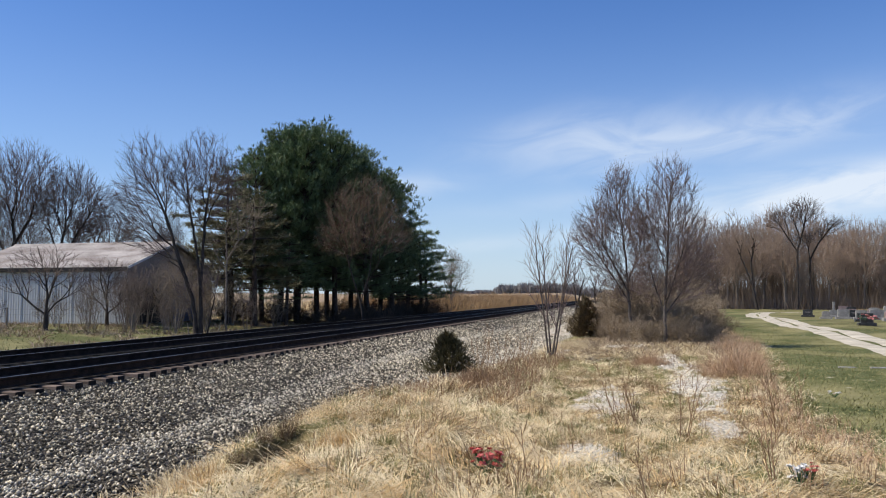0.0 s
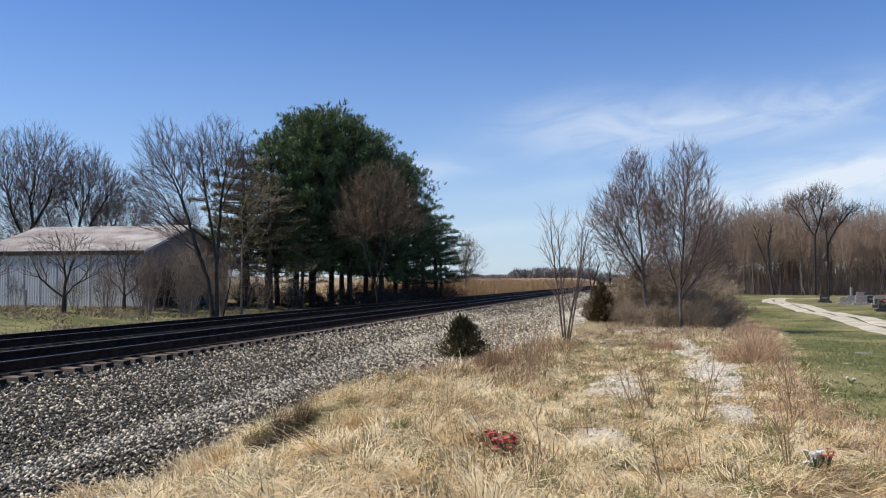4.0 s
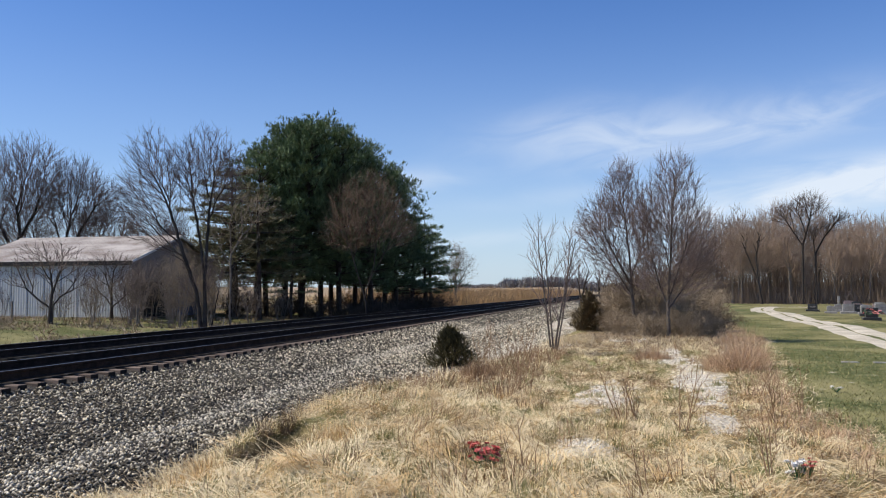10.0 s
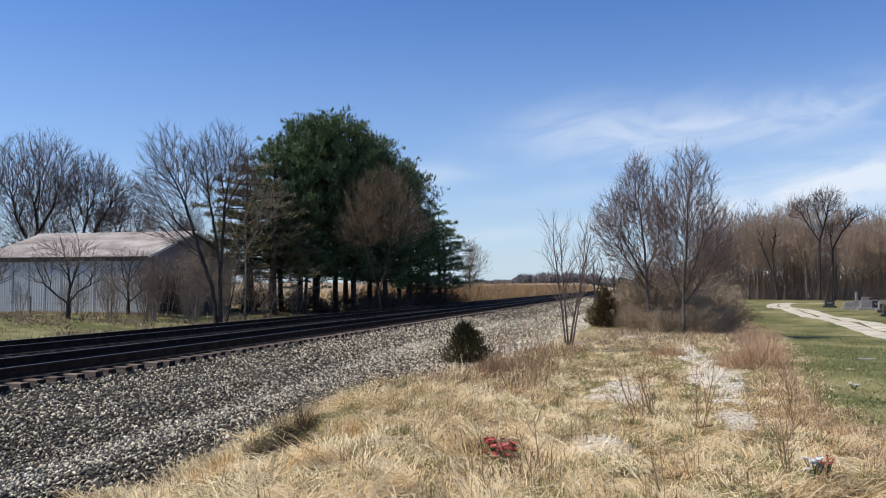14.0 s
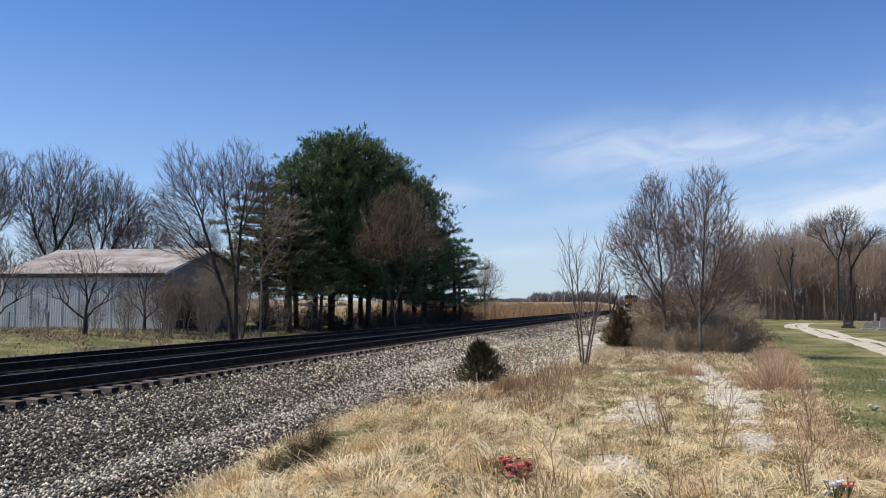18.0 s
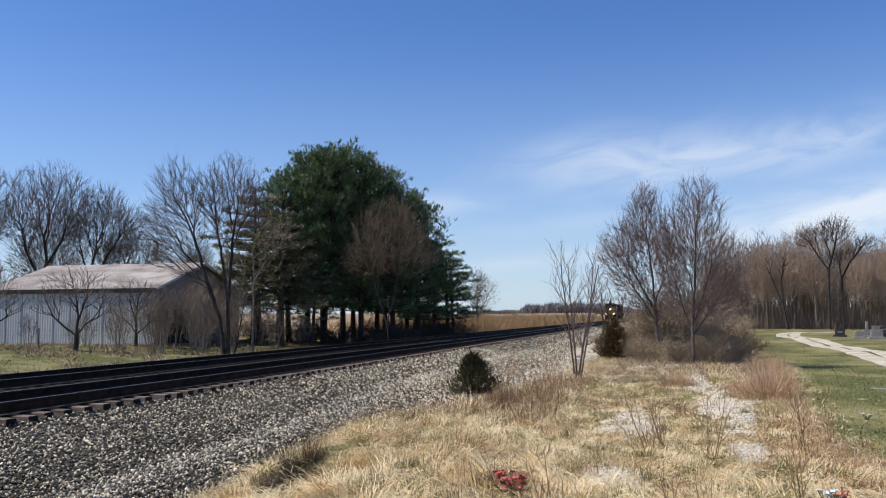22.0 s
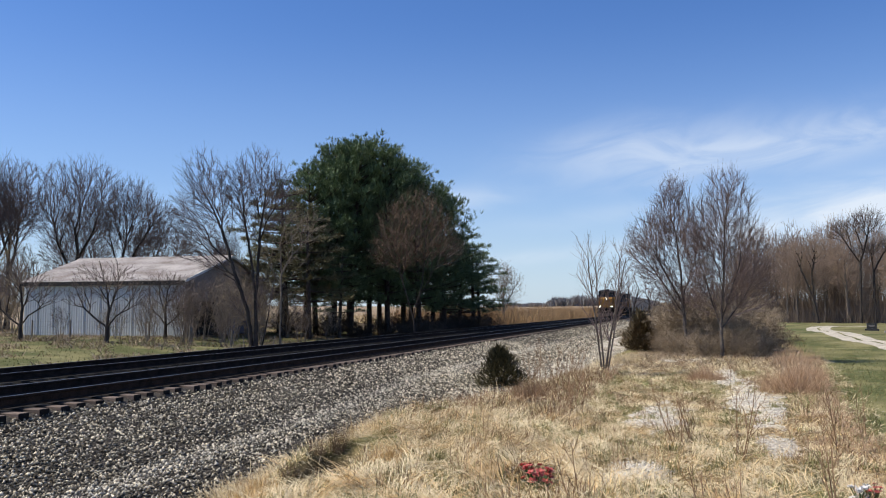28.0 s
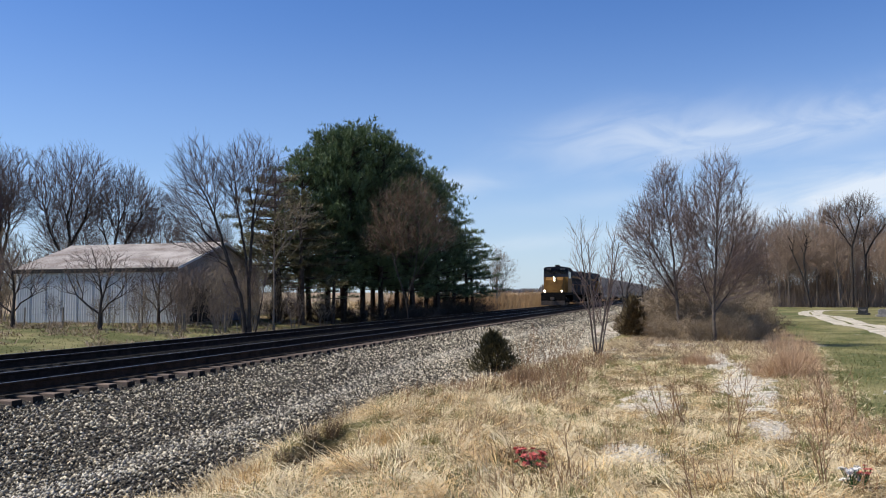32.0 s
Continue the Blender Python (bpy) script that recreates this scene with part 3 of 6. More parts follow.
def spec(**changes):
    o = dict(levels=4, steps=[7, 6, 4, 3, 2], taper=[0.35, 0.3, 0.35, 0.45, 0.5], wander=[0.05, 0.09, 0.12, 0.14, 0.15], rise=[0.02, 0.05, 0.04, 0.03, 0.02], sides=[8, 5, 4, 3, 3], fine_from=2,
             kids=[9, 7, 5, 4, 0], bare=[0.28, 0.22, 0.2, 0.15, 0], angle=[(30, 55), (28, 50), (28, 55), (25, 55), (25, 50)], thin=(0.45, 0.7), short=[(0.5, 0.7), (0.4, 0.62), (0.4, 0.6), (0.4, 0.6), (0.4, 0.6)],
             crown=[0.35, 0.35, 0.3, 0.3, 0.2], least=0.006, dome=0.0)
    o.update(changes)
    return o


def bare_tree(name, place, seed, height, radius, o, label, bark, twig, group="", lean=(0, 0), stems=1, spread=0.0, width=0.0):
    """A leafless tree of that height, and crown width if given; radius is its trunk's at the foot."""
    gain = 1.0
    for go in (0, 1):
        w = Wood(seed, gain)
        rng = w.rng
        for s in range(stems):
            a_ = rng.random() * 6.28 if stems > 1 else 0
            d = Vector((lean[0] + spread * math.cos(a_ + s * 6.28 / stems), lean[1] + spread * math.sin(a_ + s * 6.28 / stems), 1)).normalized()
            start = Vector((0.5 * radius * math.cos(s * 2.4), 0.5 * radius * math.sin(s * 2.4), -0.25)) if stems > 1 else Vector((0, 0, -0.25))
            size = 1 if s == 0 else rng.uniform(0.75, 0.98)
            w.grow(start, d, height * size, radius * size, 0, o)
        every = np.array(w.fine[0])
        kz = height / every[:, 2].max()
        kr = kz if not width else width / 2 / np.percentile(np.hypot(every[:, 0], every[:, 1]), 98)
        gain = 1.0 / math.sqrt(kz * kr)

    def sized(V):
        return [(x * kr, y * kr, z_ * kz) for x, y, z_ in V]

    t = thing(name, place, label, "tree", group)
    for V, F in w.trunks:
        part("trunk", mesh_of("trunk", sized(V), F, None, True), bark, t)
    for V, F in w.limbs:
        part("limb", mesh_of("limb", sized(V), F, None, True), bark, t)
    part("crown", mesh_of("crown", sized(w.fine[0]), w.fine[1]), twig, t, "leafless crown of fine twigs")
    return t


def colony(seed, stems, lobes, count, step, lift, fan):
    """Branches that reach from the stems to points strewn through the crown's lobes, each by a short way and a short way home: nodes and their parents."""
    r = np.random.default_rng(seed)
    nodes, parent, far = [], [], []
    for line in stems:
        start = np.array(line[0], float)
        last = -1
        if nodes:
            gap = np.linalg.norm(np.array(nodes) - start, axis=1)
            if gap.min() < 0.8 and start[2] > 0.25:
                last = int(gap.argmin())
        if last < 0:
            nodes.append(start)
            parent.append(-1)
            far.append(0.0)
            last = len(nodes) - 1
        for p in line[1:]:
            p = np.array(p, float)
            q0 = nodes[last]
            k = max(1, int(np.linalg.norm(p - q0) / step))
            for e in range(1, k + 1):
                nodes.append(q0 + (p - q0) * e / k + (r.normal(0, 0.06 * step, 3) if e < k else 0))
                parent.append(last)
                far.append(far[last] + np.linalg.norm(p - q0) / k)
                last = len(nodes) - 1
    vol = np.array([l[3] * l[4] * l[5] for l in lobes]) ** 0.8
    pts = []
    for l, v in zip(lobes, vol / vol.sum()):
        k = int(count * v) + 1
        u = r.normal(size=(k, 3))
        u /= np.linalg.norm(u, axis=1, keepdims=True)
        pts.append(np.array(l[:3]) + u * (r.uniform(0, 1, (k, 1)) ** 0.5) * np.array(l[3:]))
    at = np.concatenate(pts)
    first = len(nodes)
    total = first + len(at) * 3
    N, H, L = np.zeros((total, 3)), np.zeros((total, 3)), np.zeros(total)
    N[:first], L[:first] = nodes, far
    H[:first] = N[:first] - N[np.maximum(np.array(parent), 0)]
    H[:first] /= np.linalg.norm(H[:first], axis=1, keepdims=True) + 1e-9
    near = np.sqrt(((at[:, None] - N[None, :first]) ** 2).sum(-1)).min(1)
    n = first
    for q in np.argsort(near):
        d = at[q] - N[:n]
        ln = np.sqrt((d * d).sum(1)) + 1e-6
        turn = 1 - (d * H[:n]).sum(1) / ln
        cost = ln * (1 + 0.55 * turn) + fan * L[:n] + 0.9 * np.maximum(-d[:, 2], 0)
        b = int(cost.argmin())
        pieces = min(3, max(1, int(ln[b] / (1.6 * step))))
        side = r.normal(0, 0.05, 3) * ln[b]
        base, root = N[b].copy(), b
        for e in range(1, pieces + 1):
            f = e / pieces
            goal = base + (at[q] - base) * f + (side + np.array([0, 0, -0.12 * lift * ln[b]])) * math.sin(math.pi * f)
            N[n] = goal
            prev = root if e == 1 else n - 1
            parent.append(prev)
            h = N[n] - N[prev]
            L[n] = L[prev] + np.linalg.norm(h)
            H[n] = h / (np.linalg.norm(h) + 1e-9)
            n += 1
    N = N[:n].copy()
    par = np.array(parent)
    for turn in range(2):
        mean, seen = np.zeros_like(N), np.zeros(n)
        c = np.arange(n)[par >= 0]
        np.add.at(mean, par[c], N[c])
        np.add.at(seen, par[c], 1)
        mid = (N[np.maximum(par, 0)] + mean / np.maximum(seen, 1)[:, None]) / 2
        ok = (par >= 0) & (seen > 0) & (np.arange(n) >= first)
        N[ok] = 0.5 * N[ok] + 0.5 * mid[ok]
    return N, par, r


def sticks(p, q, r0, r1):
    """Three-sided tapering sticks from p to q, as arrays for one mesh."""
    d = q - p
    d = d / (np.linalg.norm(d, axis=1, keepdims=True) + 1e-9)
    ref = np.where(np.abs(d[:, :1]) < 0.8, np.array([[1.0, 0, 0]]), np.array([[0, 1.0, 0]]))
    u = np.cross(d, ref)
    u /= np.linalg.norm(u, axis=1, keepdims=True) + 1e-9
    v = np.cross(d, u)
    rings = []
    for c, rad in ((p, r0), (q, r1)):
        for e in range(3):
            b = 2.0944 * e
            rings.append(c + rad[:, None] * (math.cos(b) * u + math.sin(b) * v))
    verts = np.stack(rings, 1).reshape(-1, 3)
    o = (np.arange(len(p)) * 6)[:, None]
    lp = (o + np.array([0, 1, 4, 3, 1, 2, 5, 4, 2, 0, 3, 5])).ravel()
    return verts, lp


def crown_tree(name, place, seed, stems, lobes, count, radius, tip, label, bark, twig, group="", step=0.3, lift=0.12, twigs=2, twig_len=0.4, category="tree", limbs=0.24, fan=0.5):
    """A leafless tree: stems as lines, a crown as lobes (centre and half sizes), branches grown between."""
    N, par, r = colony(seed, stems, lobes, count, step, lift, fan)
    n = len(N)
    cnt = np.zeros(n)
    main = np.full(n, -1)
    kids = [[] for _ in range(n)]
    for i in range(n - 1, -1, -1):
        cnt[i] = max(cnt[i], 1)
        if par[i] >= 0:
            cnt[par[i]] += cnt[i]
            kids[par[i]].append(i)
    for i in range(n):
        if kids[i]:
            main[i] = max(kids[i], key=lambda c: cnt[c])
    power = math.log(cnt.max()) / math.log(radius / tip)
    rad = tip * cnt ** (1 / power)
    t = thing(name, place, label, category, group)
    w = Wood(seed)
    thick = rad > limbs * radius
    for i in range(n):
        if not thick[i] or (par[i] >= 0 and main[par[i]] == i):
            continue
        line = [i]
        while main[line[-1]] >= 0 and thick[main[line[-1]]]:
            line.append(main[line[-1]])
        pts, radii = [Vector(N[c]) for c in line], [rad[c] for c in line]
        if par[i] >= 0:
            pts.insert(0, Vector(N[par[i]]))
            radii.insert(0, radii[0])
        else:
            radii = [v * (1 + 0.6 * math.exp(-max(p_.z, 0) / (5 * radius))) for v, p_ in zip(radii, pts)]
        if len(pts) > 1:
            w.tube(pts, radii, 8 if par[i] < 0 else 5, 0 if par[i] < 0 else 1)
    for V, F in w.trunks:
        part("trunk", mesh_of("trunk", V, F, None, True), bark, t)
    for V, F in w.limbs:
        part("limb", mesh_of("limb", V, F, None, True), bark, t)
    c = np.array([i for i in range(n) if par[i] >= 0 and not thick[i]])
    p = par[c]
    start = np.where(main[p] == c, np.minimum(rad[p], limbs * radius), rad[c])
    P, Q, R0, R1 = [N[p]], [N[c]], [start], [rad[c]]
    young = c[cnt[c] <= 7]
    for layer in range(twigs):
        d = N[young] - N[par[young]]
        d /= np.linalg.norm(d, axis=1, keepdims=True) + 1e-9
        side = r.normal(size=d.shape)
        side -= (side * d).sum(1, keepdims=True) * d
        side /= np.linalg.norm(side, axis=1, keepdims=True) + 1e-9
        d1 = d + side * r.uniform(0.2, 0.75, (len(d), 1)) + np.array([0, 0, lift])
        d1 /= np.linalg.norm(d1, axis=1, keepdims=True)
        ln = twig_len * r.uniform(0.4, 1.2, (len(d), 1))
        base = N[par[young]] + (N[young] - N[par[young]]) * r.uniform(0, 1, (len(d), 1))
        P.append(base)
        Q.append(base + d1 * ln)
        R0.append(np.full(len(d), tip * 0.85))
        R1.append(np.full(len(d), tip * 0.35))
    V, lp = sticks(np.concatenate(P), np.concatenate(Q), np.concatenate(R0), np.concatenate(R1))
    part("crown", flat_mesh("crown", V, lp, np.arange(len(lp) // 4) * 4, twig), twig, t, "leafless crown of fine twigs")
    return t



# ---- woods and trees ----
FAN = dict(steps=[6, 7, 5, 3, 2], short=[(0.85, 1.15), (0.42, 0.62), (0.38, 0.58), (0.38, 0.55), (0.4, 0.6)], wander=[0.05, 0.10, 0.13, 0.15, 0.15], taper=[0.5, 0.22, 0.3, 0.4, 0.5], thin=(0.42, 0.66))
VASE = spec(kids=[10, 10, 7, 5, 0], angle=[(14, 42), (22, 45), (25, 50), (25, 50), (20, 40)], rise=[0.03, 0.06, 0.06, 0.05, 0.03], bare=[0.22, 0.18, 0.15, 0.1, 0], crown=[0.25, 0.45, 0.35, 0.3, 0.2], **FAN)
SHRUB = spec(levels=3, steps=[4, 3, 2, 2, 2], kids=[8, 7, 5, 0, 0], bare=[0.12, 0.15, 0.1, 0.1, 0], angle=[(25, 60), (25, 60), (25, 60), (25, 55), (20, 40)], sides=[4, 3, 3, 3, 3], fine_from=1, least=0.0075, wander=[0.14, 0.16, 0.18, 0.2, 0.2])
SAPL = spec(levels=2, steps=[7, 4, 3, 2, 2], kids=[13, 6, 3, 0, 0], bare=[0.3, 0.3, 0.1, 0.1, 0], angle=[(18, 38), (20, 45), (25, 60), (25, 55), (20, 40)], sides=[5, 3, 3, 3, 3], fine_from=1, least=0.004, short=[(0.25, 0.4), (0.4, 0.6), (0.4, 0.6), (0.4, 0.6), (0.4, 0.6)])

# beside the barn and across the tracks
MAPLE_STEMS = [[(0.05, 0, -0.3), (0, 0, 2.0), (0.0, 0.1, 3.8), (0.1, 0.2, 6.4), (0.35, 0.3, 8.3)], [(-0.15, 0, -0.3), (-0.35, -0.2, 2.0), (-1.0, -0.4, 3.9), (-1.8, -0.5, 6.4), (-2.7, -0.6, 8.2)],
               [(0.25, 0.1, -0.3), (0.5, 0.1, 0.9), (0.9, 0, 2.6), (1.15, 0, 4.0)], [(0.0, 0, 2.6), (-0.5, 0.3, 5.0), (-1.1, 0.5, 7.3), (-1.2, 0.5, 8.6)]]
crown_tree("bare_maple", (-22.55, 40.8, gz(-22.55, 40.8)), 11, MAPLE_STEMS, [(-2.9, -0.6, 8.3, 1.7, 1.7, 2.6), (-0.1, 0.3, 8.5, 1.7, 1.7, 2.6), (-3.7, -0.4, 6.0, 1.5, 1.3, 1.4), (1.4, 0, 8.2, 0.9, 1.2, 1.8), (-2.4, 0, 4.6, 1.3, 1.0, 0.6), (-1.5, 0, 8.2, 1.1, 1.3, 2.2), (-4.4, -0.3, 7.2, 0.9, 0.9, 1.2), (0.5, -0.2, 3.0, 0.9, 0.7, 1.2), (-0.9, -0.2, 2.6, 0.7, 0.6, 1.0)],
           2500, 0.105, 0.0075, "tall leafless maple of several ascending stems beside the track", BARK_DARK, TWIG_PLUM, step=0.26, lift=0.16, twigs=3, twig_len=0.55)
crown_tree("bare_tree", (-24.0, 46.4, gz(-24.0, 46.4)), 12, [[(0, 0, -0.3), (0.05, 0, 3.0), (0.0, 0, 5.6)]], [(0.8, 0, 6.6, 1.7, 1.4, 2.2), (1.8, 0, 7.0, 1.3, 1.2, 1.4), (-0.6, 0, 5.6, 0.9, 0.9, 1.2)], 210, 0.06, 0.009,
           "slim pale leafless tree in front of the pines", BARK_PALE, TWIG_PALE, step=0.3, lift=0.2, twigs=1, twig_len=0.8)
crown_tree("bare_tree", (-19.3, 58.0, gz(-19.3, 58.0)), 13, [[(0, 0, -0.3), (-0.1, 0, 1.6), (-0.9, 0, 4.2), (-1.5, 0, 6.2)], [(-0.1, 0, 1.8), (0.5, 0.2, 4.4), (0.7, 0, 6.6)], [(0.2, -0.2, 3.0), (1.6, -0.3, 5.4)]], [(0.2, 0, 8.9, 2.3, 2.0, 2.3), (-1.7, 0, 7.6, 1.6, 1.7, 2.3), (1.9, 0, 7.3, 1.4, 1.6, 2.0), (-0.2, -0.6, 6.4, 2.3, 1.9, 1.3), (-2.7, 0, 6.4, 0.9, 1.0, 1.2), (2.8, -0.3, 6.6, 0.9, 1.0, 1.2)], 1300, 0.06, 0.0080,
           "reddish brown leafless tree before the dark pines", BARK_DARK, TWIG_RUST, step=0.28, lift=0.05, twigs=3, twig_len=0.9)
bare_tree("bare_tree", (-19.9, 89.7, gz(-19.9, 89.7)), 14, 7.9, 0.11, VASE, "pale leafless tree at the end of the pine grove", BARK_PALE, TWIG_PALE, width=4.6)
for seed, x, y, h, label in ((15, -4.6, 62.0, 5.2, "small leafless tree beside the ballast"), (16, -3.4, 66.0, 4.6, "small leafless tree beside the ballast")):
    crown_tree("bare_tree", (x, y, gz(x, y)), seed, [[(0, 0, -0.3), (0.1, 0, 1.6), (0, 0, 2.6)], [(0.05, 0, 1.2), (0.5, 0, 2.8)]], [(0, 0, h * 0.68, 0.9, 0.9, h * 0.3), (0.6, 0, h * 0.6, 0.6, 0.6, h * 0.25)], 170, 0.08, 0.010, label, BARK_DARK, TWIG_PLUM, step=0.25, lift=0.2, twigs=1)
big = [crown_tree("big_bare_tree", (-54.0, 64.6, -0.1), 21, [[(0, 0, -0.3), (-0.1, 0, 4.0), (0.2, 0, 7.0), (-0.2, 0, 9.0)], [(0.1, 0, 6.0), (1.3, 0.5, 8.6), (1.9, 0.6, 10.6)], [(0, 0, 4.5), (-1.6, -0.4, 7.6), (-2.2, -0.5, 9.8)]],
                  [(0.3, 0, 12.4, 4.3, 3.4, 3.4), (-2.2, 0, 10.2, 3.0, 2.8, 2.8), (2.6, 0, 10.4, 2.2, 2.4, 2.4)], 2300, 0.20, 0.012, "large leafless tree with a domed crown rising behind the barn", BARK_DARK, TWIG_PLUM, "trees behind the barn", step=0.4, lift=0.14, twigs=2, twig_len=0.9),
       crown_tree("big_bare_tree", (-50.6, 66.0, -0.1), 22, [[(0, 0, -0.3), (0.1, 0, 3.6), (0.5, 0, 6.4), (0.9, 0, 8.4)], [(0.1, 0, 4.2), (2.0, 0, 7.2), (3.9, 0, 9.8), (4.9, 0, 10.8)], [(0.1, 0, 5.0), (-1.0, 0.3, 8.0)]],
                  [(1.4, 0, 11.2, 2.3, 2.2, 2.7), (4.1, 0, 10.3, 1.9, 1.6, 1.5), (2.6, 0, 8.0, 2.4, 2.2, 1.6), (-0.8, 0, 9.8, 1.6, 1.8, 2.2)], 1900, 0.16, 0.012, "leafless tree with one long limb reaching aside behind the barn", BARK_DARK, TWIG_PLUM, "trees behind the barn", step=0.4, lift=0.12, twigs=2, twig_len=0.9)]
for k, (x, y, turn, s) in enumerate([(-59.5, 62.5, 140, 0), (-64.5, 60.0, 80, 1), (-57.2, 79.0, 40, 1), (-66.0, 80.0, 70, 0), (-50.5, 84.0, 300, 1), (-56.0, 57.6, 200, 1)]):
    copy_thing(big[s], pose(x, y, -0.1 - 0.8 * (1 < k < 5) * k, 0, 0, turn))
ORCH_STEMS = [[(0, 0, -0.3), (0.0, 0, 0.8), (0.1, 0, 1.8), (-0.1, 0, 3.1), (-1.1, 0.2, 4.2)], [(0.05, 0, 1.6), (0.55, 0.1, 2.9), (0.45, 0.2, 4.2)], [(0, 0, 0.7), (-0.6, -0.2, 1.3), (-1.3, -0.3, 1.9), (-2.3, -0.4, 2.1)], [(0, 0, 0.7), (0.6, -0.1, 1.4), (1.1, 0, 1.7), (2.2, 0.1, 2.2)]]
ORCH_LOBES = [(-0.2, 0, 3.5, 2.0, 1.8, 1.1), (-1.8, 0, 2.7, 1.1, 1.3, 0.8), (1.6, 0, 2.8, 1.1, 1.3, 0.9)]
orch = [crown_tree("orchard_tree", (-30.65, 39.2, gz(-30.65, 39.2)), 31, ORCH_STEMS, ORCH_LOBES, 520, 0.095, 0.009, "small spreading leafless orchard tree before the barn", BARK_DARK, TWIG_DARK, "orchard trees", step=0.22, lift=0.10, twigs=1, twig_len=0.4),
        crown_tree("orchard_tree", (-36.2, 39.0, gz(-36.2, 39.0)), 32, ORCH_STEMS[:1] + ORCH_STEMS[2:], ORCH_LOBES, 520, 0.095, 0.009, "small spreading leafless orchard tree before the barn", BARK_DARK, TWIG_DARK, "orchard trees", step=0.22, lift=0.12, twigs=1, twig_len=0.4)]
copy_thing(orch[0], pose(-30.9, 44.9, gz(-30.9, 44.9), 0, 0, 165)).scale = (0.92, 0.92, 0.92)
brushes = []
for k in range(4):
    rb = random.Random(140 + k)
    stems = []
    for q in range(7):
        a_ = rb.random() * 6.28
        c_, s_ = math.cos(a_), math.sin(a_)
        stems.append([(0.25 * c_, 0.25 * s_, -0.2), (0.5 * c_, 0.5 * s_, 0.9), (0.85 * c_, 0.85 * s_, 1.7 + 0.5 * rb.random())])
    brushes.append(crown_tree("brush_shrub", (-28.6 + k, 43.6, -0.2), 40 + k, stems, [(0, 0, 2.0, 1.3, 1.3, 1.5), (0.5 * math.cos(k * 2.0), 0.5 * math.sin(k * 2.0), 2.9, 0.7, 0.7, 1.1)], 330, 0.026, 0.0065, "tangled leafless shrub growing against the barn", BARK_PALE, (TWIG_GREY, TWIG_PALE, TWIG_GREY, BRUSH)[k], "shrubs by the barn", step=0.17, lift=0.04, twigs=2, twig_len=0.5, category="shrub", limbs=0.5, fan=0.3))
BRUSH_SPOTS = [(-28.6, 43.6, 1.0), (-27.0, 45.5, 1.15), (-29.2, 46.2, 1.1), (-25.2, 46.0, 0.9), (-30.0, 45.2, 1.0), (-26.4, 48.6, 1.1), (-29.6, 49.5, 1.2), (-33.5, 43.8, 0.6), (-27.4, 41.8, 0.9), (-29.9, 42.0, 0.8), (-25.4, 42.4, 0.6), (-28.0, 47.6, 1.25), (-31.2, 43.4, 0.75), (-26.0, 44.0, 0.8), (-28.3, 50.8, 1.2),
               (-27.4, 53.5, 1.0), (-24.6, 50.5, 0.8), (-35.2, 44.6, 0.5), (-38.0, 44.2, 0.55), (-46.4, 49.0, 1.3), (-46.0, 54.0, 1.5), (-48.6, 57.5, 1.6), (-50.0, 51.0, 1.3), (-45.6, 45.6, 0.9), (-53.0, 55.0, 1.5), (-24.6, 55.0, 0.7), (-30.6, 47.0, 1.0)]
for k, (x, y, s) in enumerate(BRUSH_SPOTS):
    m = pose(x, y, gz(x, y), 0, 0, 77 * k)
    b_ = brushes[k] if k < 4 else copy_thing(brushes[k % 4], m)
    b_.matrix_basis = m @ Matrix.Diagonal((s, s, s, 1))
for k, (x, y, q) in enumerate([(-50.0, 73.0, 2.1), (-47.2, 73.6, 2.3), (-44.6, 72.6, 2.0), (-52.8, 74.5, 2.2), (-46.0, 77.5, 2.2), (-56.0, 70.0, 1.9), (-55.2, 60.4, 2.1), (-58.4, 60.6, 2.3), (-59.6, 56.6, 2.0), (-54.4, 57.0, 1.7), (-62.0, 60.0, 2.2)]):
    copy_thing(brushes[k % 4], pose(x, y, -0.2, 0, 0, 50 * k)).scale = (q, q, q)
low = bare_tree("brush_shrub", (-22.4, 60.4, gz(-22.4, 60.4)), 49, 2.2, 0.03, SHRUB, "dark low shrub under the pines", BARK, BARK, "shrubs under the pines", stems=9, spread=0.8)
low.scale = (0.45, 0.45, 0.45)
for k, (x, y, q) in enumerate([(-24.0, 59.2, 0.75), (-26.6, 59.0, 0.85), (-25.2, 63.0, 0.7), (-23.0, 64.0, 0.75), (-27.6, 63.0, 0.9), (-29.4, 57.2, 1.0), (-21.4, 62.2, 0.6), (-22.4, 66.0, 0.8), (-28.4, 66.0, 0.8), (-20.8, 67.0, 1.0), (-20.0, 65.0, 0.9), (-20.2, 71.6, 1.0), (-21.0, 76.5, 1.0), (-20.6, 60.6, 0.8), (-19.8, 68.6, 0.9), (-19.7, 74.4, 0.9), (-19.6, 79.4, 0.9), (-23.6, 72.0, 1.1), (-22.6, 78.0, 1.1), (-21.6, 82.5, 1.1), (-25.4, 67.6, 0.9)]):
    copy_thing(low, pose(x, y, gz(x, y), 0, 0, k * 53)).scale = (1.5 * q, 1.5 * q, 1.15 * q)
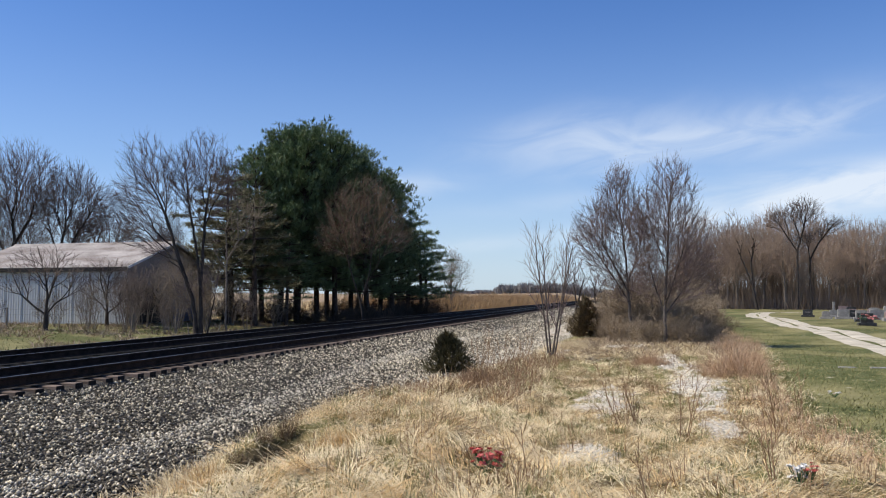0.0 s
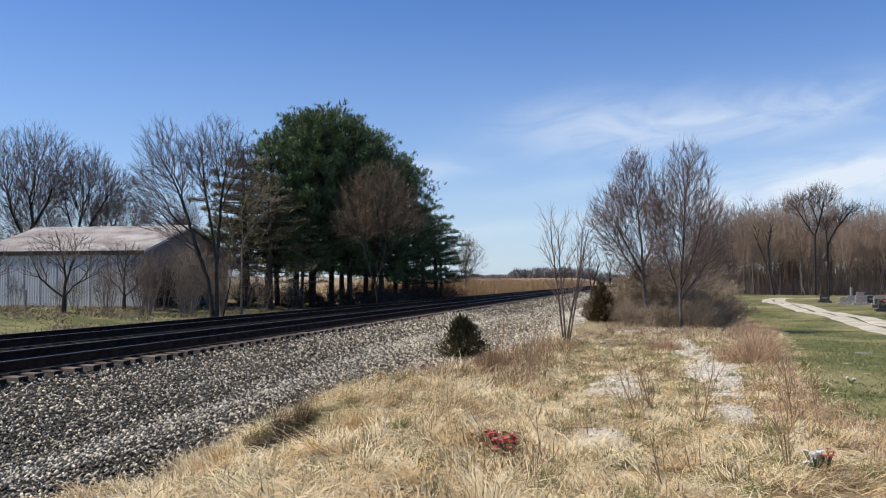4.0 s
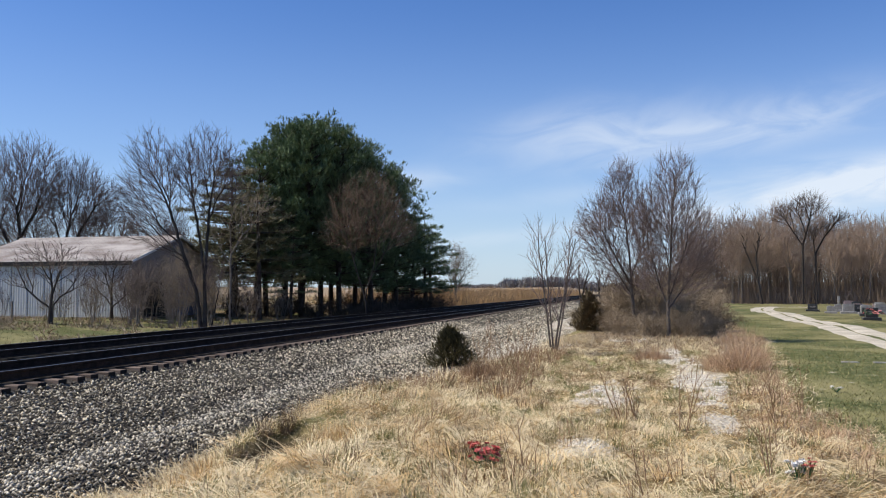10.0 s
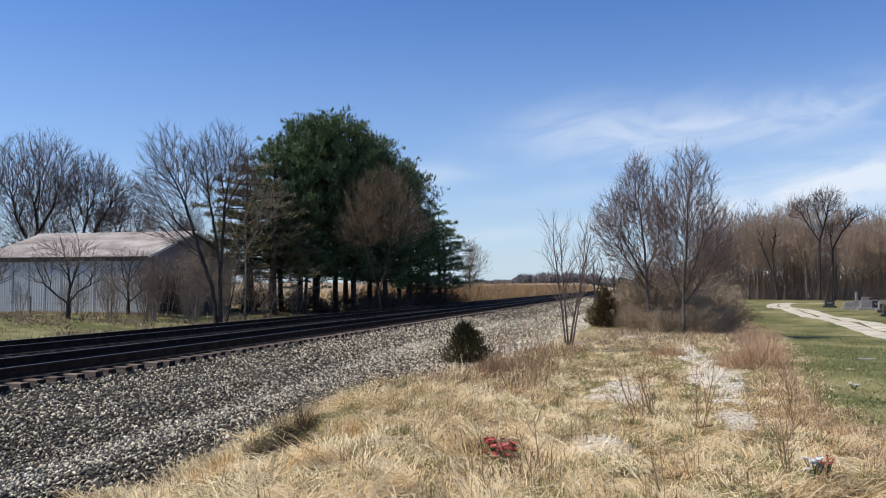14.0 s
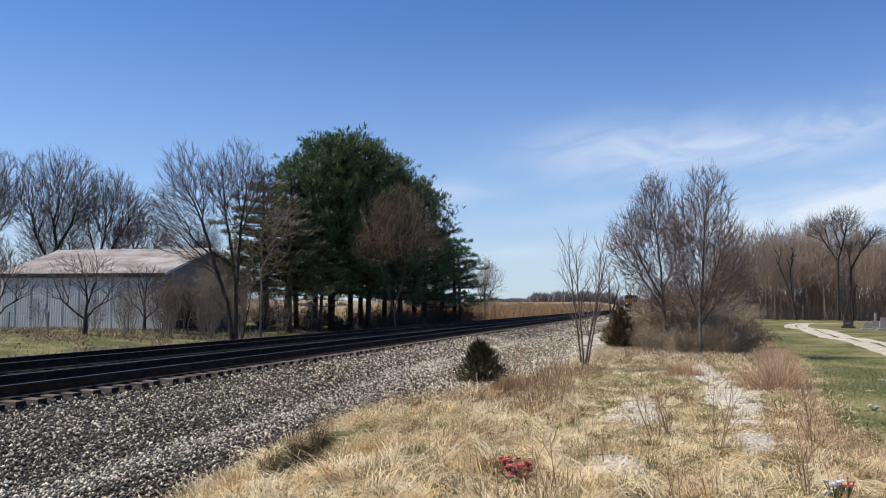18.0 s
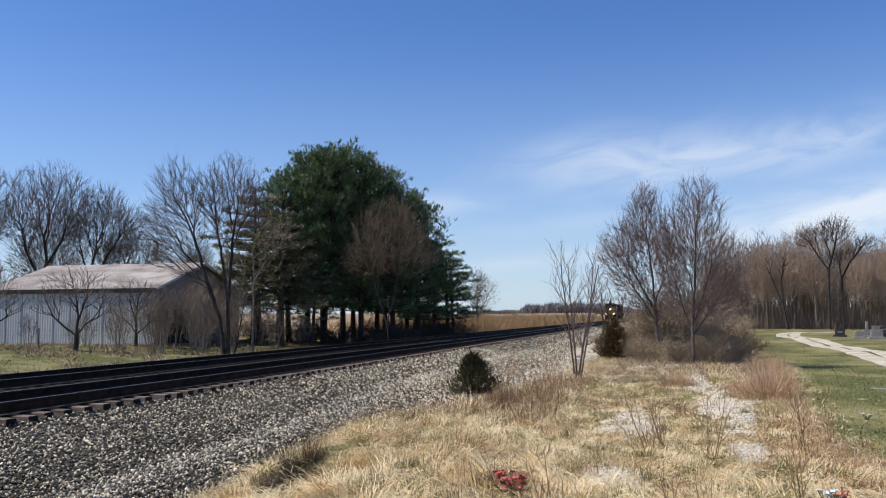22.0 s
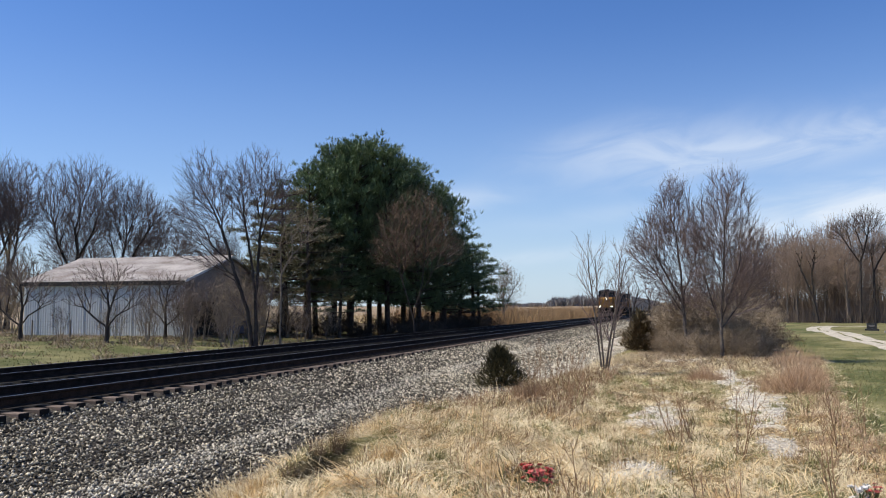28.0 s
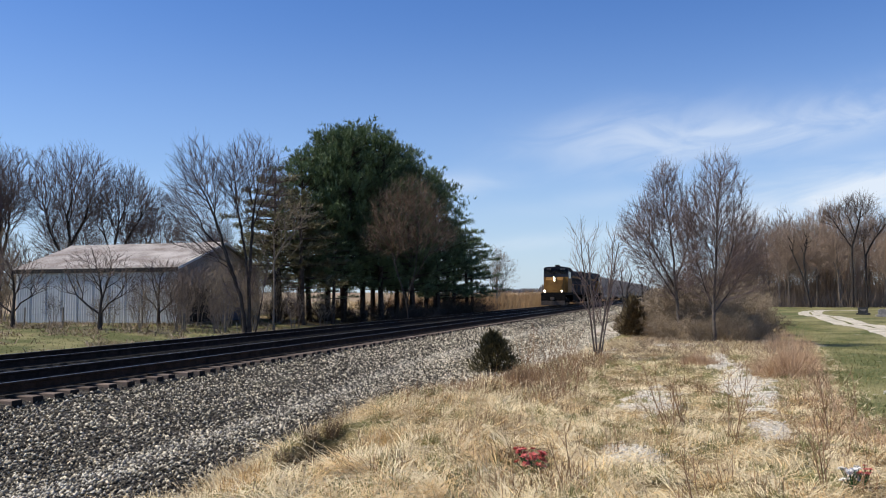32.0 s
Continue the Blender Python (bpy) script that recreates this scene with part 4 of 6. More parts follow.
for k, (x, y, s) in enumerate([(-23.0, 62.0, 0.35), (-24.5, 61.0, 0.3), (-20.6, 64.0, 0.8), (-20.6, 70.0, 0.9), (-19.9, 78.0, 1.0), (-19.6, 84.0, 1.0), (-28.5, 57.5, 0.9), (-22.5, 69.0, 0.6), (-21.0, 73.5, 1.1), (-20.4, 80.5, 1.1), (-29.5, 61.5, 1.0)]):
    bare_tree("brush_shrub", (x, y, gz(x, y)), 50 + k, 2.0 * s, 0.03, SHRUB, "low rusty leafless shrub under the pines", BARK, TWIG_RUST, "shrubs under the pines", stems=5, spread=0.7)

# the pair of trees and the thicket between track and lawn
crown_tree("bare_tree", (0.72, 28.3, gz(0.72, 28.3)), 61, [[(0, 0, -0.25), (0.02, 0, 1.2), (0.12, 0, 2.6), (0.18, 0, 4.0)], [(0.02, 0, 1.0), (-0.25, 0.1, 1.8), (-0.5, 0.1, 2.8)], [(0.08, 0, 1.2), (0.35, -0.1, 2.2), (0.75, -0.1, 3.4)], [(0.0, 0, 0.9), (0.7, 0.2, 1.9), (1.1, 0.2, 2.6)]],
           [(0.28, 0, 5.0, 0.88, 0.8, 1.1), (0.75, 0, 3.4, 0.85, 0.8, 1.25), (-0.55, 0, 3.7, 0.75, 0.8, 1.45), (0.15, 0, 3.6, 0.8, 0.8, 1.3), (1.0, 0, 2.3, 0.9, 0.7, 1.0), (-0.5, 0, 2.3, 0.7, 0.6, 1.0), (0.3, 0, 1.9, 0.7, 0.6, 0.7)], 2800, 0.052, 0.0043, "slender leafless tree with reddish twigs in a thicket", BARK_ASH, TWIG, "thicket trees", step=0.13, lift=0.16, twigs=3, twig_len=0.38)
crown_tree("bare_tree", (-0.32, 30.0, gz(-0.32, 30.0)), 62, [[(0, 0, -0.25), (-0.08, 0, 1.3), (-0.15, 0, 2.6), (-0.3, 0, 4.2)], [(-0.1, 0, 1.7), (-0.7, -0.1, 2.9), (-1.2, -0.1, 3.9)], [(-0.1, 0, 2.0), (0.3, 0.1, 3.2), (0.45, 0.1, 4.3)], [(-0.08, 0, 1.4), (-0.7, 0, 2.4), (-1.3, 0, 3.3)]],
           [(-0.5, 0, 4.3, 0.95, 0.9, 1.4), (-1.3, 0, 3.7, 0.75, 0.8, 1.15), (-0.35, 0, 5.4, 0.6, 0.6, 0.8), (0.4, 0, 3.8, 0.6, 0.7, 1.2), (-0.8, 0, 2.7, 0.7, 0.7, 0.8), (0.4, 0, 2.5, 0.7, 0.6, 0.9), (-0.3, 0, 2.0, 0.6, 0.6, 0.6)], 2800, 0.052, 0.0045, "leafless tree leaning over the thicket", BARK_ASH, TWIG, "thicket trees", step=0.135, lift=0.16, twigs=3, twig_len=0.38)
shrubs = []
for k in range(5):
    shrubs.append(bare_tree("thicket_shrub", (-1.6 + 0.9 * k, 31.0, 0.0), 70 + k, 2.3, 0.018, SHRUB, "dense leafless grey-brown shrub of the thicket", BARK_PALE, BRUSH, "thicket shrubs", stems=8, spread=0.6))
rng = random.Random(5)
spots = [(-2.4, 37.2, 0.85), (-1.3, 34.0, 0.95), (-0.5, 31.6, 0.7), (0.1, 31.8, 1.05), (1.5, 30.6, 0.7), (2.1, 32.0, 0.65), (0.6, 33.5, 1.15), (2.0, 34.5, 0.8), (2.3, 30.6, 0.45), (-0.6, 37.5, 1.25), (0.6, 38.0, 1.35), (-2.8, 41.0, 0.95), (-0.6, 44.0, 1.3),
         (1.9, 39.5, 1.1), (2.5, 38.0, 0.8), (-3.2, 47.0, 0.95), (0.2, 50.0, 1.5), (1.5, 46.0, 1.5), (-3.8, 54.0, 0.95), (1.0, 55.0, 1.7), (2.8, 48.0, 1.0), (-2.4, 60.0, 1.0), (3.4, 58.0, 1.6), (-0.2, 34.0, 1.15), (0.8, 31.8, 0.95), (1.2, 33.0, 1.0), (1.8, 36.0, 0.95), (-0.7, 41.0, 1.3), (1.2, 42.0, 1.45), (0.3, 35.5, 1.3),
         (-0.9, 32.6, 0.85), (2.6, 41.5, 1.0), (1.6, 31.4, 0.75), (-4.2, 78.0, 0.9), (-4.9, 86.0, 0.95), (-4.4, 95.0, 0.95), (-5.4, 104.0, 1.0), (-3.4, 72.0, 1.0), (-6.0, 116.0, 1.05), (-3.0, 88.0, 1.1), (0.2, 30.2, 0.6), (1.2, 29.8, 0.5), (-0.9, 30.4, 0.5), (1.9, 29.4, 0.4), (0.6, 30.6, 0.8), (1.4, 32.2, 0.9), (0.0, 32.4, 1.0),
         (-1.9, 36.2, 1.1), (-1.6, 39.0, 1.25), (-2.0, 44.0, 1.3), (-1.6, 49.0, 1.4), (-1.2, 35.6, 1.05), (3.0, 36.0, 0.7), (3.2, 44.0, 1.0), (0.3, 28.5, 0.50), (1.25, 28.3, 0.45), (-0.6, 29.6, 0.50), (0.0, 29.1, 0.52), (1.7, 28.9, 0.45), (-1.0, 30.7, 0.48), (0.9, 29.2, 0.58)]
spots = [(x, y, min(q, 0.5) if x < -0.6 and y < 75 else min(q, 0.72) if x < -1.2 else q) for x, y, q in spots]
for k, s in enumerate(shrubs):
    x, y, q = spots[k]
    s.matrix_basis = pose(x, y, gz(x, y), 0, 0, 40 * k) @ Matrix.Diagonal((q, q, q, 1))
for k, (x, y, q) in enumerate(spots[5:]):
    c = copy_thing(shrubs[k % 5], pose(x, y, gz(x, y), 0, 0, rng.uniform(0, 360)))
    c.scale = (q, q, q * 0.88)

# sapling and bare suckers in the straw
bare_tree("sapling", (-2.25, 21.6, gz(-2.25, 21.6)), 81, 3.6, 0.030, SAPL, "leafless multi-stemmed sapling in dry grass", BARK_ASH, TWIG, stems=5, spread=0.18, width=1.9, lean=(0.07, 0))
for k, (x, y, h) in enumerate([(-2.05, 13.7, 0.95), (-2.0, 12.1, 0.75), (-0.2, 10.5, 0.75), (0.35, 9.6, 0.85), (-0.05, 10.9, 0.6), (1.55, 10.8, 0.7), (-2.5, 14.5, 0.6), (-1.75, 13.0, 0.5), (1.0, 7.2, 0.55), (-0.9, 6.9, 0.5), (2.0, 12.0, 0.6), (0.05, 6.6, 0.45), (-3.0, 16.2, 0.9), (-3.5, 18.2, 0.9), (-2.7, 18.8, 0.8), (-3.3, 20.2, 0.9), (-2.4, 16.8, 0.7)]):
    bare_tree("weed_stalk", (x, y, gz(x, y)), 90 + k, h * 1.3, 0.008, spec(levels=2, steps=[5, 3, 2, 2, 2], kids=[6, 3, 0, 0, 0], bare=[0.25, 0.2, 0.1, 0, 0], angle=[(18, 45), (20, 45), (20, 40), (20, 40), (20, 40)], sides=[4, 3, 3, 3, 3], fine_from=1, least=0.0028,
              short=[(0.25, 0.45), (0.4, 0.6), (0.4, 0.6), (0.4, 0.6), (0.4, 0.6)]), "dead brown weed stalk standing in straw", STRAW_BROWN, STRAW_BROWN, "weed stalks", stems=3, spread=0.28)

# the wood behind the lawn
forest = []
for k in range(5):
    rb = random.Random(170 + k)
    lean_ = rb.uniform(-0.5, 0.5)
    forest.append(crown_tree("forest_tree", (8.0 + 5 * k, 108.0, 0), 110 + k, [[(0, 0, -0.2), (lean_ * 0.4, 0, 3.0), (lean_, 0, 6.5)], [(lean_ * 0.4, 0, 3.4), (lean_ + 1.0, 0.4, 6.6)], [(lean_ * 0.3, 0, 3.0), (lean_ - 0.9, -0.4, 6.0)]],
                             [(lean_, 0, 8.2, 2.2, 2.2, 2.8), (lean_, 0, 5.6, 2.3, 2.3, 2.2)], 520, 0.10, 0.016, "leafless brown tree at the edge of the wood", WOODS_BARK, WOODS_TWIG, "trees of the wood", limbs=0.55, step=0.4, lift=0.2, twigs=2, twig_len=1.1))
rng = random.Random(9)
fcount = 0
for row, (back, step) in enumerate([(0, 2.7), (4, 2.5), (9, 2.7), (15, 3.0), (22, 3.2)]):
    s = 0.0
    while s < 62:
        s += step * rng.uniform(0.6, 1.4)
        x = 4.0 + s + rng.uniform(-0.8, 0.8)
        y = 101 + back + 0.28 * s + rng.uniform(-1.5, 1.5)
        q = rng.uniform(0.82, 1.08) * (0.94 + 0.16 * smooth(4, 16, x) - 0.16 * smooth(22, 32, x))
        if row == 0:
            q *= rng.uniform(0.55, 1.0)
        m = pose(x, y, 0, rng.uniform(-3, 3), rng.uniform(-3, 3), rng.uniform(0, 360))
        if fcount < 5:
            forest[fcount].matrix_basis = m @ Matrix.Diagonal((q, q, q, 1))
        else:
            c = copy_thing(forest[fcount % 5], m)
            c.scale = (q, q, q * rng.uniform(0.9, 1.1))
        fcount += 1
crown_tree("big_bare_tree", (16.75, 99.2, 0), 121, [[(0, 0, -0.3), (0.05, 0, 3.5), (0.1, 0, 6.4), (0.7, 0, 8.6), (1.05, 0, 10.2)], [(0.1, 0, 6.4), (-1.0, 0, 8.2), (-1.9, 0.2, 9.7)], [(0.5, 0, 7.8), (-0.1, 0.2, 9.6)]],
           [(1.1, 0, 10.9, 1.8, 1.8, 1.5), (-1.7, 0, 10.0, 1.6, 1.6, 1.3), (-0.1, 0, 10.8, 1.2, 1.5, 1.2), (0.2, 0, 7.6, 1.3, 1.2, 0.9)], 950, 0.12, 0.0105, "tall dark leafless oak standing out of the wood edge", BARK_DARK, TWIG_DARK, step=0.32, lift=0.1, twigs=2, twig_len=0.7)
crown_tree("big_bare_tree", (18.25, 99.6, 0), 122, [[(0, 0, -0.3), (-0.1, 0, 3.0), (0.0, 0, 5.6), (0.9, 0, 7.4), (2.4, 0, 9.3)], [(0.0, 0, 5.0), (-0.2, 0.2, 7.4)]],
           [(2.5, 0, 9.4, 1.3, 1.3, 0.8), (1.3, 0, 8.3, 1.0, 1.0, 0.8), (-0.2, 0, 7.9, 0.9, 1.0, 0.9)], 380, 0.11, 0.0105, "tall dark leafless oak with one limb thrown aside", BARK_DARK, TWIG_DARK, step=0.32, lift=0.1, twigs=2, twig_len=0.7)
crown_tree("bare_tree", (12.6, 99.0, 0), 123, [[(0, 0, -0.3), (-0.5, 0, 2.6), (-1.4, 0, 5.2), (-2.0, 0, 6.8)], [(-0.4, 0, 2.4), (-0.6, 0, 5.2), (-0.2, 0, 7.2)]], [(-2.0, 0, 7.8, 1.4, 1.3, 1.8), (-0.2, 0, 8.0, 1.4, 1.4, 1.8)], 500, 0.12, 0.014, "dark forked leafless tree leaning at the wood's edge", BARK_DARK, WOODS_TWIG, step=0.4, lift=0.15, twigs=2, twig_len=0.7)


def blade_mesh(name, base, direction, length, width, droop, material, rng_):
    """Bent blades: three points along each, two wide at the foot, joined as a quad and a triangle."""
    k = len(base)
    d = direction / np.linalg.norm(direction, axis=1, keepdims=True)
    side = np.cross(d, np.array([0.0, 0.0, 1.0]) + rng_.normal(0, 0.3, (k, 3)))
    side /= np.linalg.norm(side, axis=1, keepdims=True) + 1e-9
    w = (width / 2)[:, None] * side
    L = length[:, None]
    p1 = base + d * L * 0.55
    p2 = p1 + (d + np.array([0, 0, -1.0]) * droop[:, None]) * L * 0.45
    v = np.stack([base - w, base + w, p1 + w * 0.8, p1 - w * 0.8, p2], 1).reshape(-1, 3)
    o = (np.arange(k) * 5)[:, None]
    lp = (o + np.array([0, 1, 2, 3, 3, 2, 4])).ravel()
    st = (np.arange(k)[:, None] * 7 + np.array([0, 4])).ravel()
    return flat_mesh(name, v, lp, st, material)


def scatter(rng_, count, x0, x1, y0, y1, keep):
    x, y = rng_.uniform(x0, x1, count), rng_.uniform(y0, y1, count)
    k = keep(x, y)
    return x[k], y[k]


def heading(rng_, k, lean_lo, lean_hi, az=None):
    az = rng_.uniform(0, 2 * np.pi, k) if az is None else az
    le = np.radians(rng_.uniform(lean_lo, lean_hi, k))
    return np.stack([np.cos(az) * np.cos(le), np.sin(az) * np.cos(le), np.sin(le)], -1)


# underbrush along the foot of the wood
nr = np.random.default_rng(3)
for k, depth, low_, high_, label in ((15000, (-1.5, 12), 0.8, 3.0, "brown leafless underbrush at the foot of the wood"), (15000, (8, 30), 3.5, 9.0, "dense grey-brown poles and saplings deep in the wood")):
    s_ = nr.uniform(-2, 64, k)
    byy = 100.5 + 0.28 * s_ + nr.uniform(*depth, k)
    tall = nr.uniform(low_, high_, k) * (0.9 + 0.12 * np.sin(s_ * 0.5))
    brush = blade_mesh("underbrush", np.stack([4 + s_, byy, np.zeros(k) - 0.05], -1), heading(nr, k, 62, 90), tall, nr.uniform(0.02, 0.06, k), nr.uniform(0.0, 0.25, k), UNDERWOOD, nr)
    tagged(new("underbrush", brush), label, "underbrush", kind="stuff")


# ---- pines ----
def pine_meshes(seed, height, crown_from, reach, layered=False):
    """Trunk, boughs and needles of one pine: whorls of boughs that carry separate tufts."""
    w = Wood(seed)
    rng = w.rng
    w.tube([Vector((0, 0, -0.3)), Vector((0.05, 0, height * 0.35)), Vector((0.1, 0.05, height * 0.7)), Vector((0.1, 0.05, height))], [0.24, 0.19, 0.11, 0.02], 8)
    tips, dirs, size = [], [], []
    z = crown_from
    while z < height * 0.99:
        f = (z - crown_from) / (height - crown_from)
        ring = rng.randint(4, 6)
        a0 = rng.random() * 6.28
        for q in range(ring):
            a_ = a0 + q * 6.28 / ring + rng.uniform(-0.3, 0.3)
            ln = reach * math.sqrt(max(0.03, 1 - f ** 2.4)) * rng.uniform(0.55, 1.15)
            if layered:
                ln = reach * (1 - 0.75 * f) * rng.uniform(0.5, 1.15)
            if f < 0.12:
                ln *= 0.8
            up = -0.02 + (0.12 if layered else 0.75) * f + rng.uniform(-0.1, 0.1)
            d = Vector((math.cos(a_), math.sin(a_), up)).normalized()
            pts = [Vector((0.08, 0.03, z))]
            for e in range(4):
                d = (d + Vector((rng.gauss(0, 0.08), rng.gauss(0, 0.08), 0.02 if layered else 0.05))).normalized()
                pts.append(pts[-1] + d * ln / 4)
            w.tube(pts, [0.05, 0.04, 0.03, 0.02, 0.01], 4, 2, 1)
            for e in range(max(2, int(ln * (3.6 if layered else 4.0)))):
                t_ = rng.uniform(0.35, 1.0) ** 0.7 * 4
                i_ = min(int(t_), 3)
                c = pts[i_].lerp(pts[i_ + 1], t_ - i_) + Vector((rng.gauss(0, 0.28), rng.gauss(0, 0.28), rng.gauss(0.05, 0.05 if layered else 0.16))) * (0.4 + 0.6 * t_ / 4)
                out = (d + Vector((rng.gauss(0, 0.4), rng.gauss(0, 0.4), 0.35 if layered else 0.7))).normalized()
                big_ = rng.uniform(0.7, 1.3)
                for g in range(4):
                    off = Vector((rng.gauss(0, 0.15), rng.gauss(0, 0.15), rng.gauss(0, 0.05 if layered else 0.12))) * big_
                    tips.append(c + off)
                    dirs.append((out + off * 1.5).normalized())
                    size.append(rng.uniform(0.22, 0.40) * big_)
        z += rng.uniform(0.65, 1.0) if layered else rng.uniform(0.42, 0.62)
    nrr = np.random.default_rng(seed)
    t = np.array([tuple(p) for p in tips])
    dd = np.array([tuple(p) for p in dirs])
    per = 8
    base = np.repeat(t, per, 0) + nrr.normal(0, 0.03, (len(t) * per, 3))
    d = np.repeat(dd, per, 0) + nrr.normal(0, 0.5, (len(t) * per, 3))
    ln = np.repeat(np.array(size), per) * nrr.uniform(0.7, 1.2, len(base))
    needles = blade_mesh("pine_needles", base, d, ln, ln * 0.115, np.full(len(base), 0.12), NEEDLE, nrr)
    return mesh_of("pine_trunk", *w.trunks[0], PINE_BARK, True), mesh_of("pine_boughs", *w.fine, PINE_BARK), needles


pine_kinds = [pine_meshes(200, 15.0, 2.9, 4.3), pine_meshes(201, 13.5, 2.7, 4.3), pine_meshes(202, 9.5, 1.9, 4.6, True), pine_meshes(203, 10.5, 3.0, 5.2, True)]
# x, y, size, kind, browned by winter
PINES = [(-29.6, 61.5, 1.12, 3, 1), (-28.4, 55.2, 1.05, 3, 1), (-27.5, 59.0, 0.93, 1, 0), (-27.0, 61.2, 0.96, 0, 0), (-27.4, 65.2, 1.02, 0, 0), (-25.7, 61.3, 0.97, 0, 0), (-25.7, 65.4, 1.04, 0, 0), (-23.2, 62.9, 0.97, 0, 0), (-23.7, 68.0, 0.96, 0, 0), (-21.4, 65.5, 0.96, 1, 0),
         (-21.9, 70.5, 0.93, 1, 0), (-20.4, 69.2, 0.84, 1, 0), (-20.7, 75.0, 1.03, 2, 0), (-20.0, 77.4, 0.86, 3, 0), (-20.3, 81.0, 0.80, 3, 0), (-26.2, 69.0, 0.95, 1, 0), (-24.5, 72.5, 0.9, 1, 0), (-22.8, 76.0, 0.95, 2, 0), (-26.0, 54.6, 0.86, 3, 1), (-29.2, 57.6, 0.90, 3, 1), (-22.5, 80.0, 0.9, 3, 0), (-25.0, 57.6, 0.62, 3, 0), (-30.4, 58.8, 1.0, 3, 1)]
for k, (x, y, q, kind, brown) in enumerate(PINES):
    t = thing("pine_tree", (x, y, gz(x, y)), "brownish green pine with flat tiers of boughs" if brown else "dark pine with flat tiers of boughs" if kind > 1 else "tall dark green pine in a dense grove", "tree", "pine grove", turn=k * 67)
    part("trunk", pine_kinds[kind][0], PINE_BARK, t)
    part("branchwork", pine_kinds[kind][1], PINE_BARK, t)
    needles = part("crown", pine_kinds[kind][2], NEEDLE, t, "winter-browned needle crown" if brown else "dark green needle crown")
    if brown:
        needles.material_slots[0].link = "OBJECT"
        needles.material_slots[0].material = NEEDLE_BROWN
    t.rotation_euler = (math.radians(2.2 * math.sin(k * 2.3)), math.radians(2.2 * math.sin(k * 3.7 + 1)), math.radians(k * 67))
    t.scale = (q, q, q)


def cedar(place, height, width, seed, label, material):
    nrr = np.random.default_rng(seed)
    k = 6500
    f = nrr.uniform(0, 1, k) ** 1.25
    a_ = nrr.uniform(0, 6.283, k)
    lump = 1 + 0.30 * np.sin(a_ * 2 + f * 7 + seed) + 0.24 * np.sin(a_ * 5 - f * 17 + 2 * seed) + 0.20 * np.sin(a_ * 9 + f * 31)
    r = width / 2 * np.minimum(1.0, 0.70 + 1.5 * f) * (1 - f) ** 0.70 * lump * nrr.uniform(0.4, 1.0, k)
    base = np.stack([r * np.cos(a_) - 0.10 * width * f, r * np.sin(a_), 0.04 + f * height * 0.9], -1)
    d = np.stack([np.cos(a_), np.sin(a_), 0.35 + 1.5 * f], -1) + nrr.normal(0, 0.4, (k, 3))
    ln = height * nrr.uniform(0.05, 0.13, k) * np.where(nrr.uniform(0, 1, k) < 0.05, 2.0, 1.0)
    t = thing("cedar_bush", place, label, "bush")
    part("foliage", blade_mesh("cedar_foliage", base, d, ln, ln * 0.22, np.full(k, 0.2), material, nrr), material, t)
    bm = bmesh.new()
    cyl(bm, (0, 0, -0.15), (0, 0, height * 0.8), 0.04 * height, 0.01 * height, 7)
    part("trunk", bm, BARK, t)


cedar((-5.30, 23.9, -0.60), 1.17, 1.72, 1, "small ragged dark green cedar bush beside the ballast", CEDAR)
cedar((-2.02, 34.6, gz(-2.02, 34.6)), 1.62, 1.58, 6, "brownish green cedar bush at the edge of the thicket", CEDAR_BROWN)

# ---- straw, weeds, reeds, lawn ----
nr = np.random.default_rng(7)


def hole_w(x, y):
    """Small gaps between the tussocks, where the dark mat below shows."""
    return smooth(0.42, 0.68, np.sin(3.3 * x + 1.7 * np.sin(2.3 * y)) * np.sin(2.5 * y + 1.6 * np.sin(2.1 * x)))


def straw_keep(x, y):
    return (x > edge_x(y) + 0.1) & (x < lawn_x(y) + 0.25) & (nr.uniform(0, 1, len(x)) > np.maximum(np.maximum(0.78 * patch_w(x, y), 0.9 * hole_w(x, y)), smooth(0.25, 0.4, gully_w(x, y, 0.30)), 0.75 * smooth(0.2, 0.5, gully_w(x - 0.45, y + 0.8, 0.6)))) & (np.hypot(x + 1.41, y - 7.45) > 0.17) & (np.hypot(x - 1.27, y - 7.5) > 0.12)


def low_w(x, y):
    """Where the grass stays short: the trodden strip round the gravel."""
    return np.maximum(np.maximum(smooth(8.0, 10.5, y) * smooth(-2.6, -1.4, x), 0.7 * smooth(-1.0, 0.6, x)), smooth(0.15, 0.4, gully_w(x - 0.4, y + 0.4, 0.8)))


def straw(name, count, y0, y1, wide, lo, hi, lean_lo, lean_hi, material, label, clumps=0):
    x, y = scatter(nr, count, -6.2, 5.0, y0, y1, straw_keep)
    if clumps:
        cx, cy = scatter(nr, clumps, -6.0, 4.0, y0, y1, straw_keep)
        pick = nr.integers(0, len(cx), len(x))
        x, y = cx[pick] + nr.normal(0, 0.07, len(x)), cy[pick] + nr.normal(0, 0.07, len(x))
    k = len(x)
    swirl = 2.2 * np.sin(x * 1.7 + y * 1.1) + 1.7 * np.sin(y * 2.1 - x * 0.9) + nr.normal(0, 1.25, k)
    me = blade_mesh(name, np.stack([x, y, ground_z(x, y) - 0.01 + nr.uniform(0, 0.05, k)], -1), heading(nr, k, lean_lo, lean_hi, swirl), nr.uniform(lo, hi, k) * (1 - 0.5 * low_w(x, y)), nr.uniform(0.6, 1.3, k) * wide, nr.uniform(0.1, 0.7, k), material, nr)
    return tagged(new(name, me), label, "dry grass", kind="stuff")


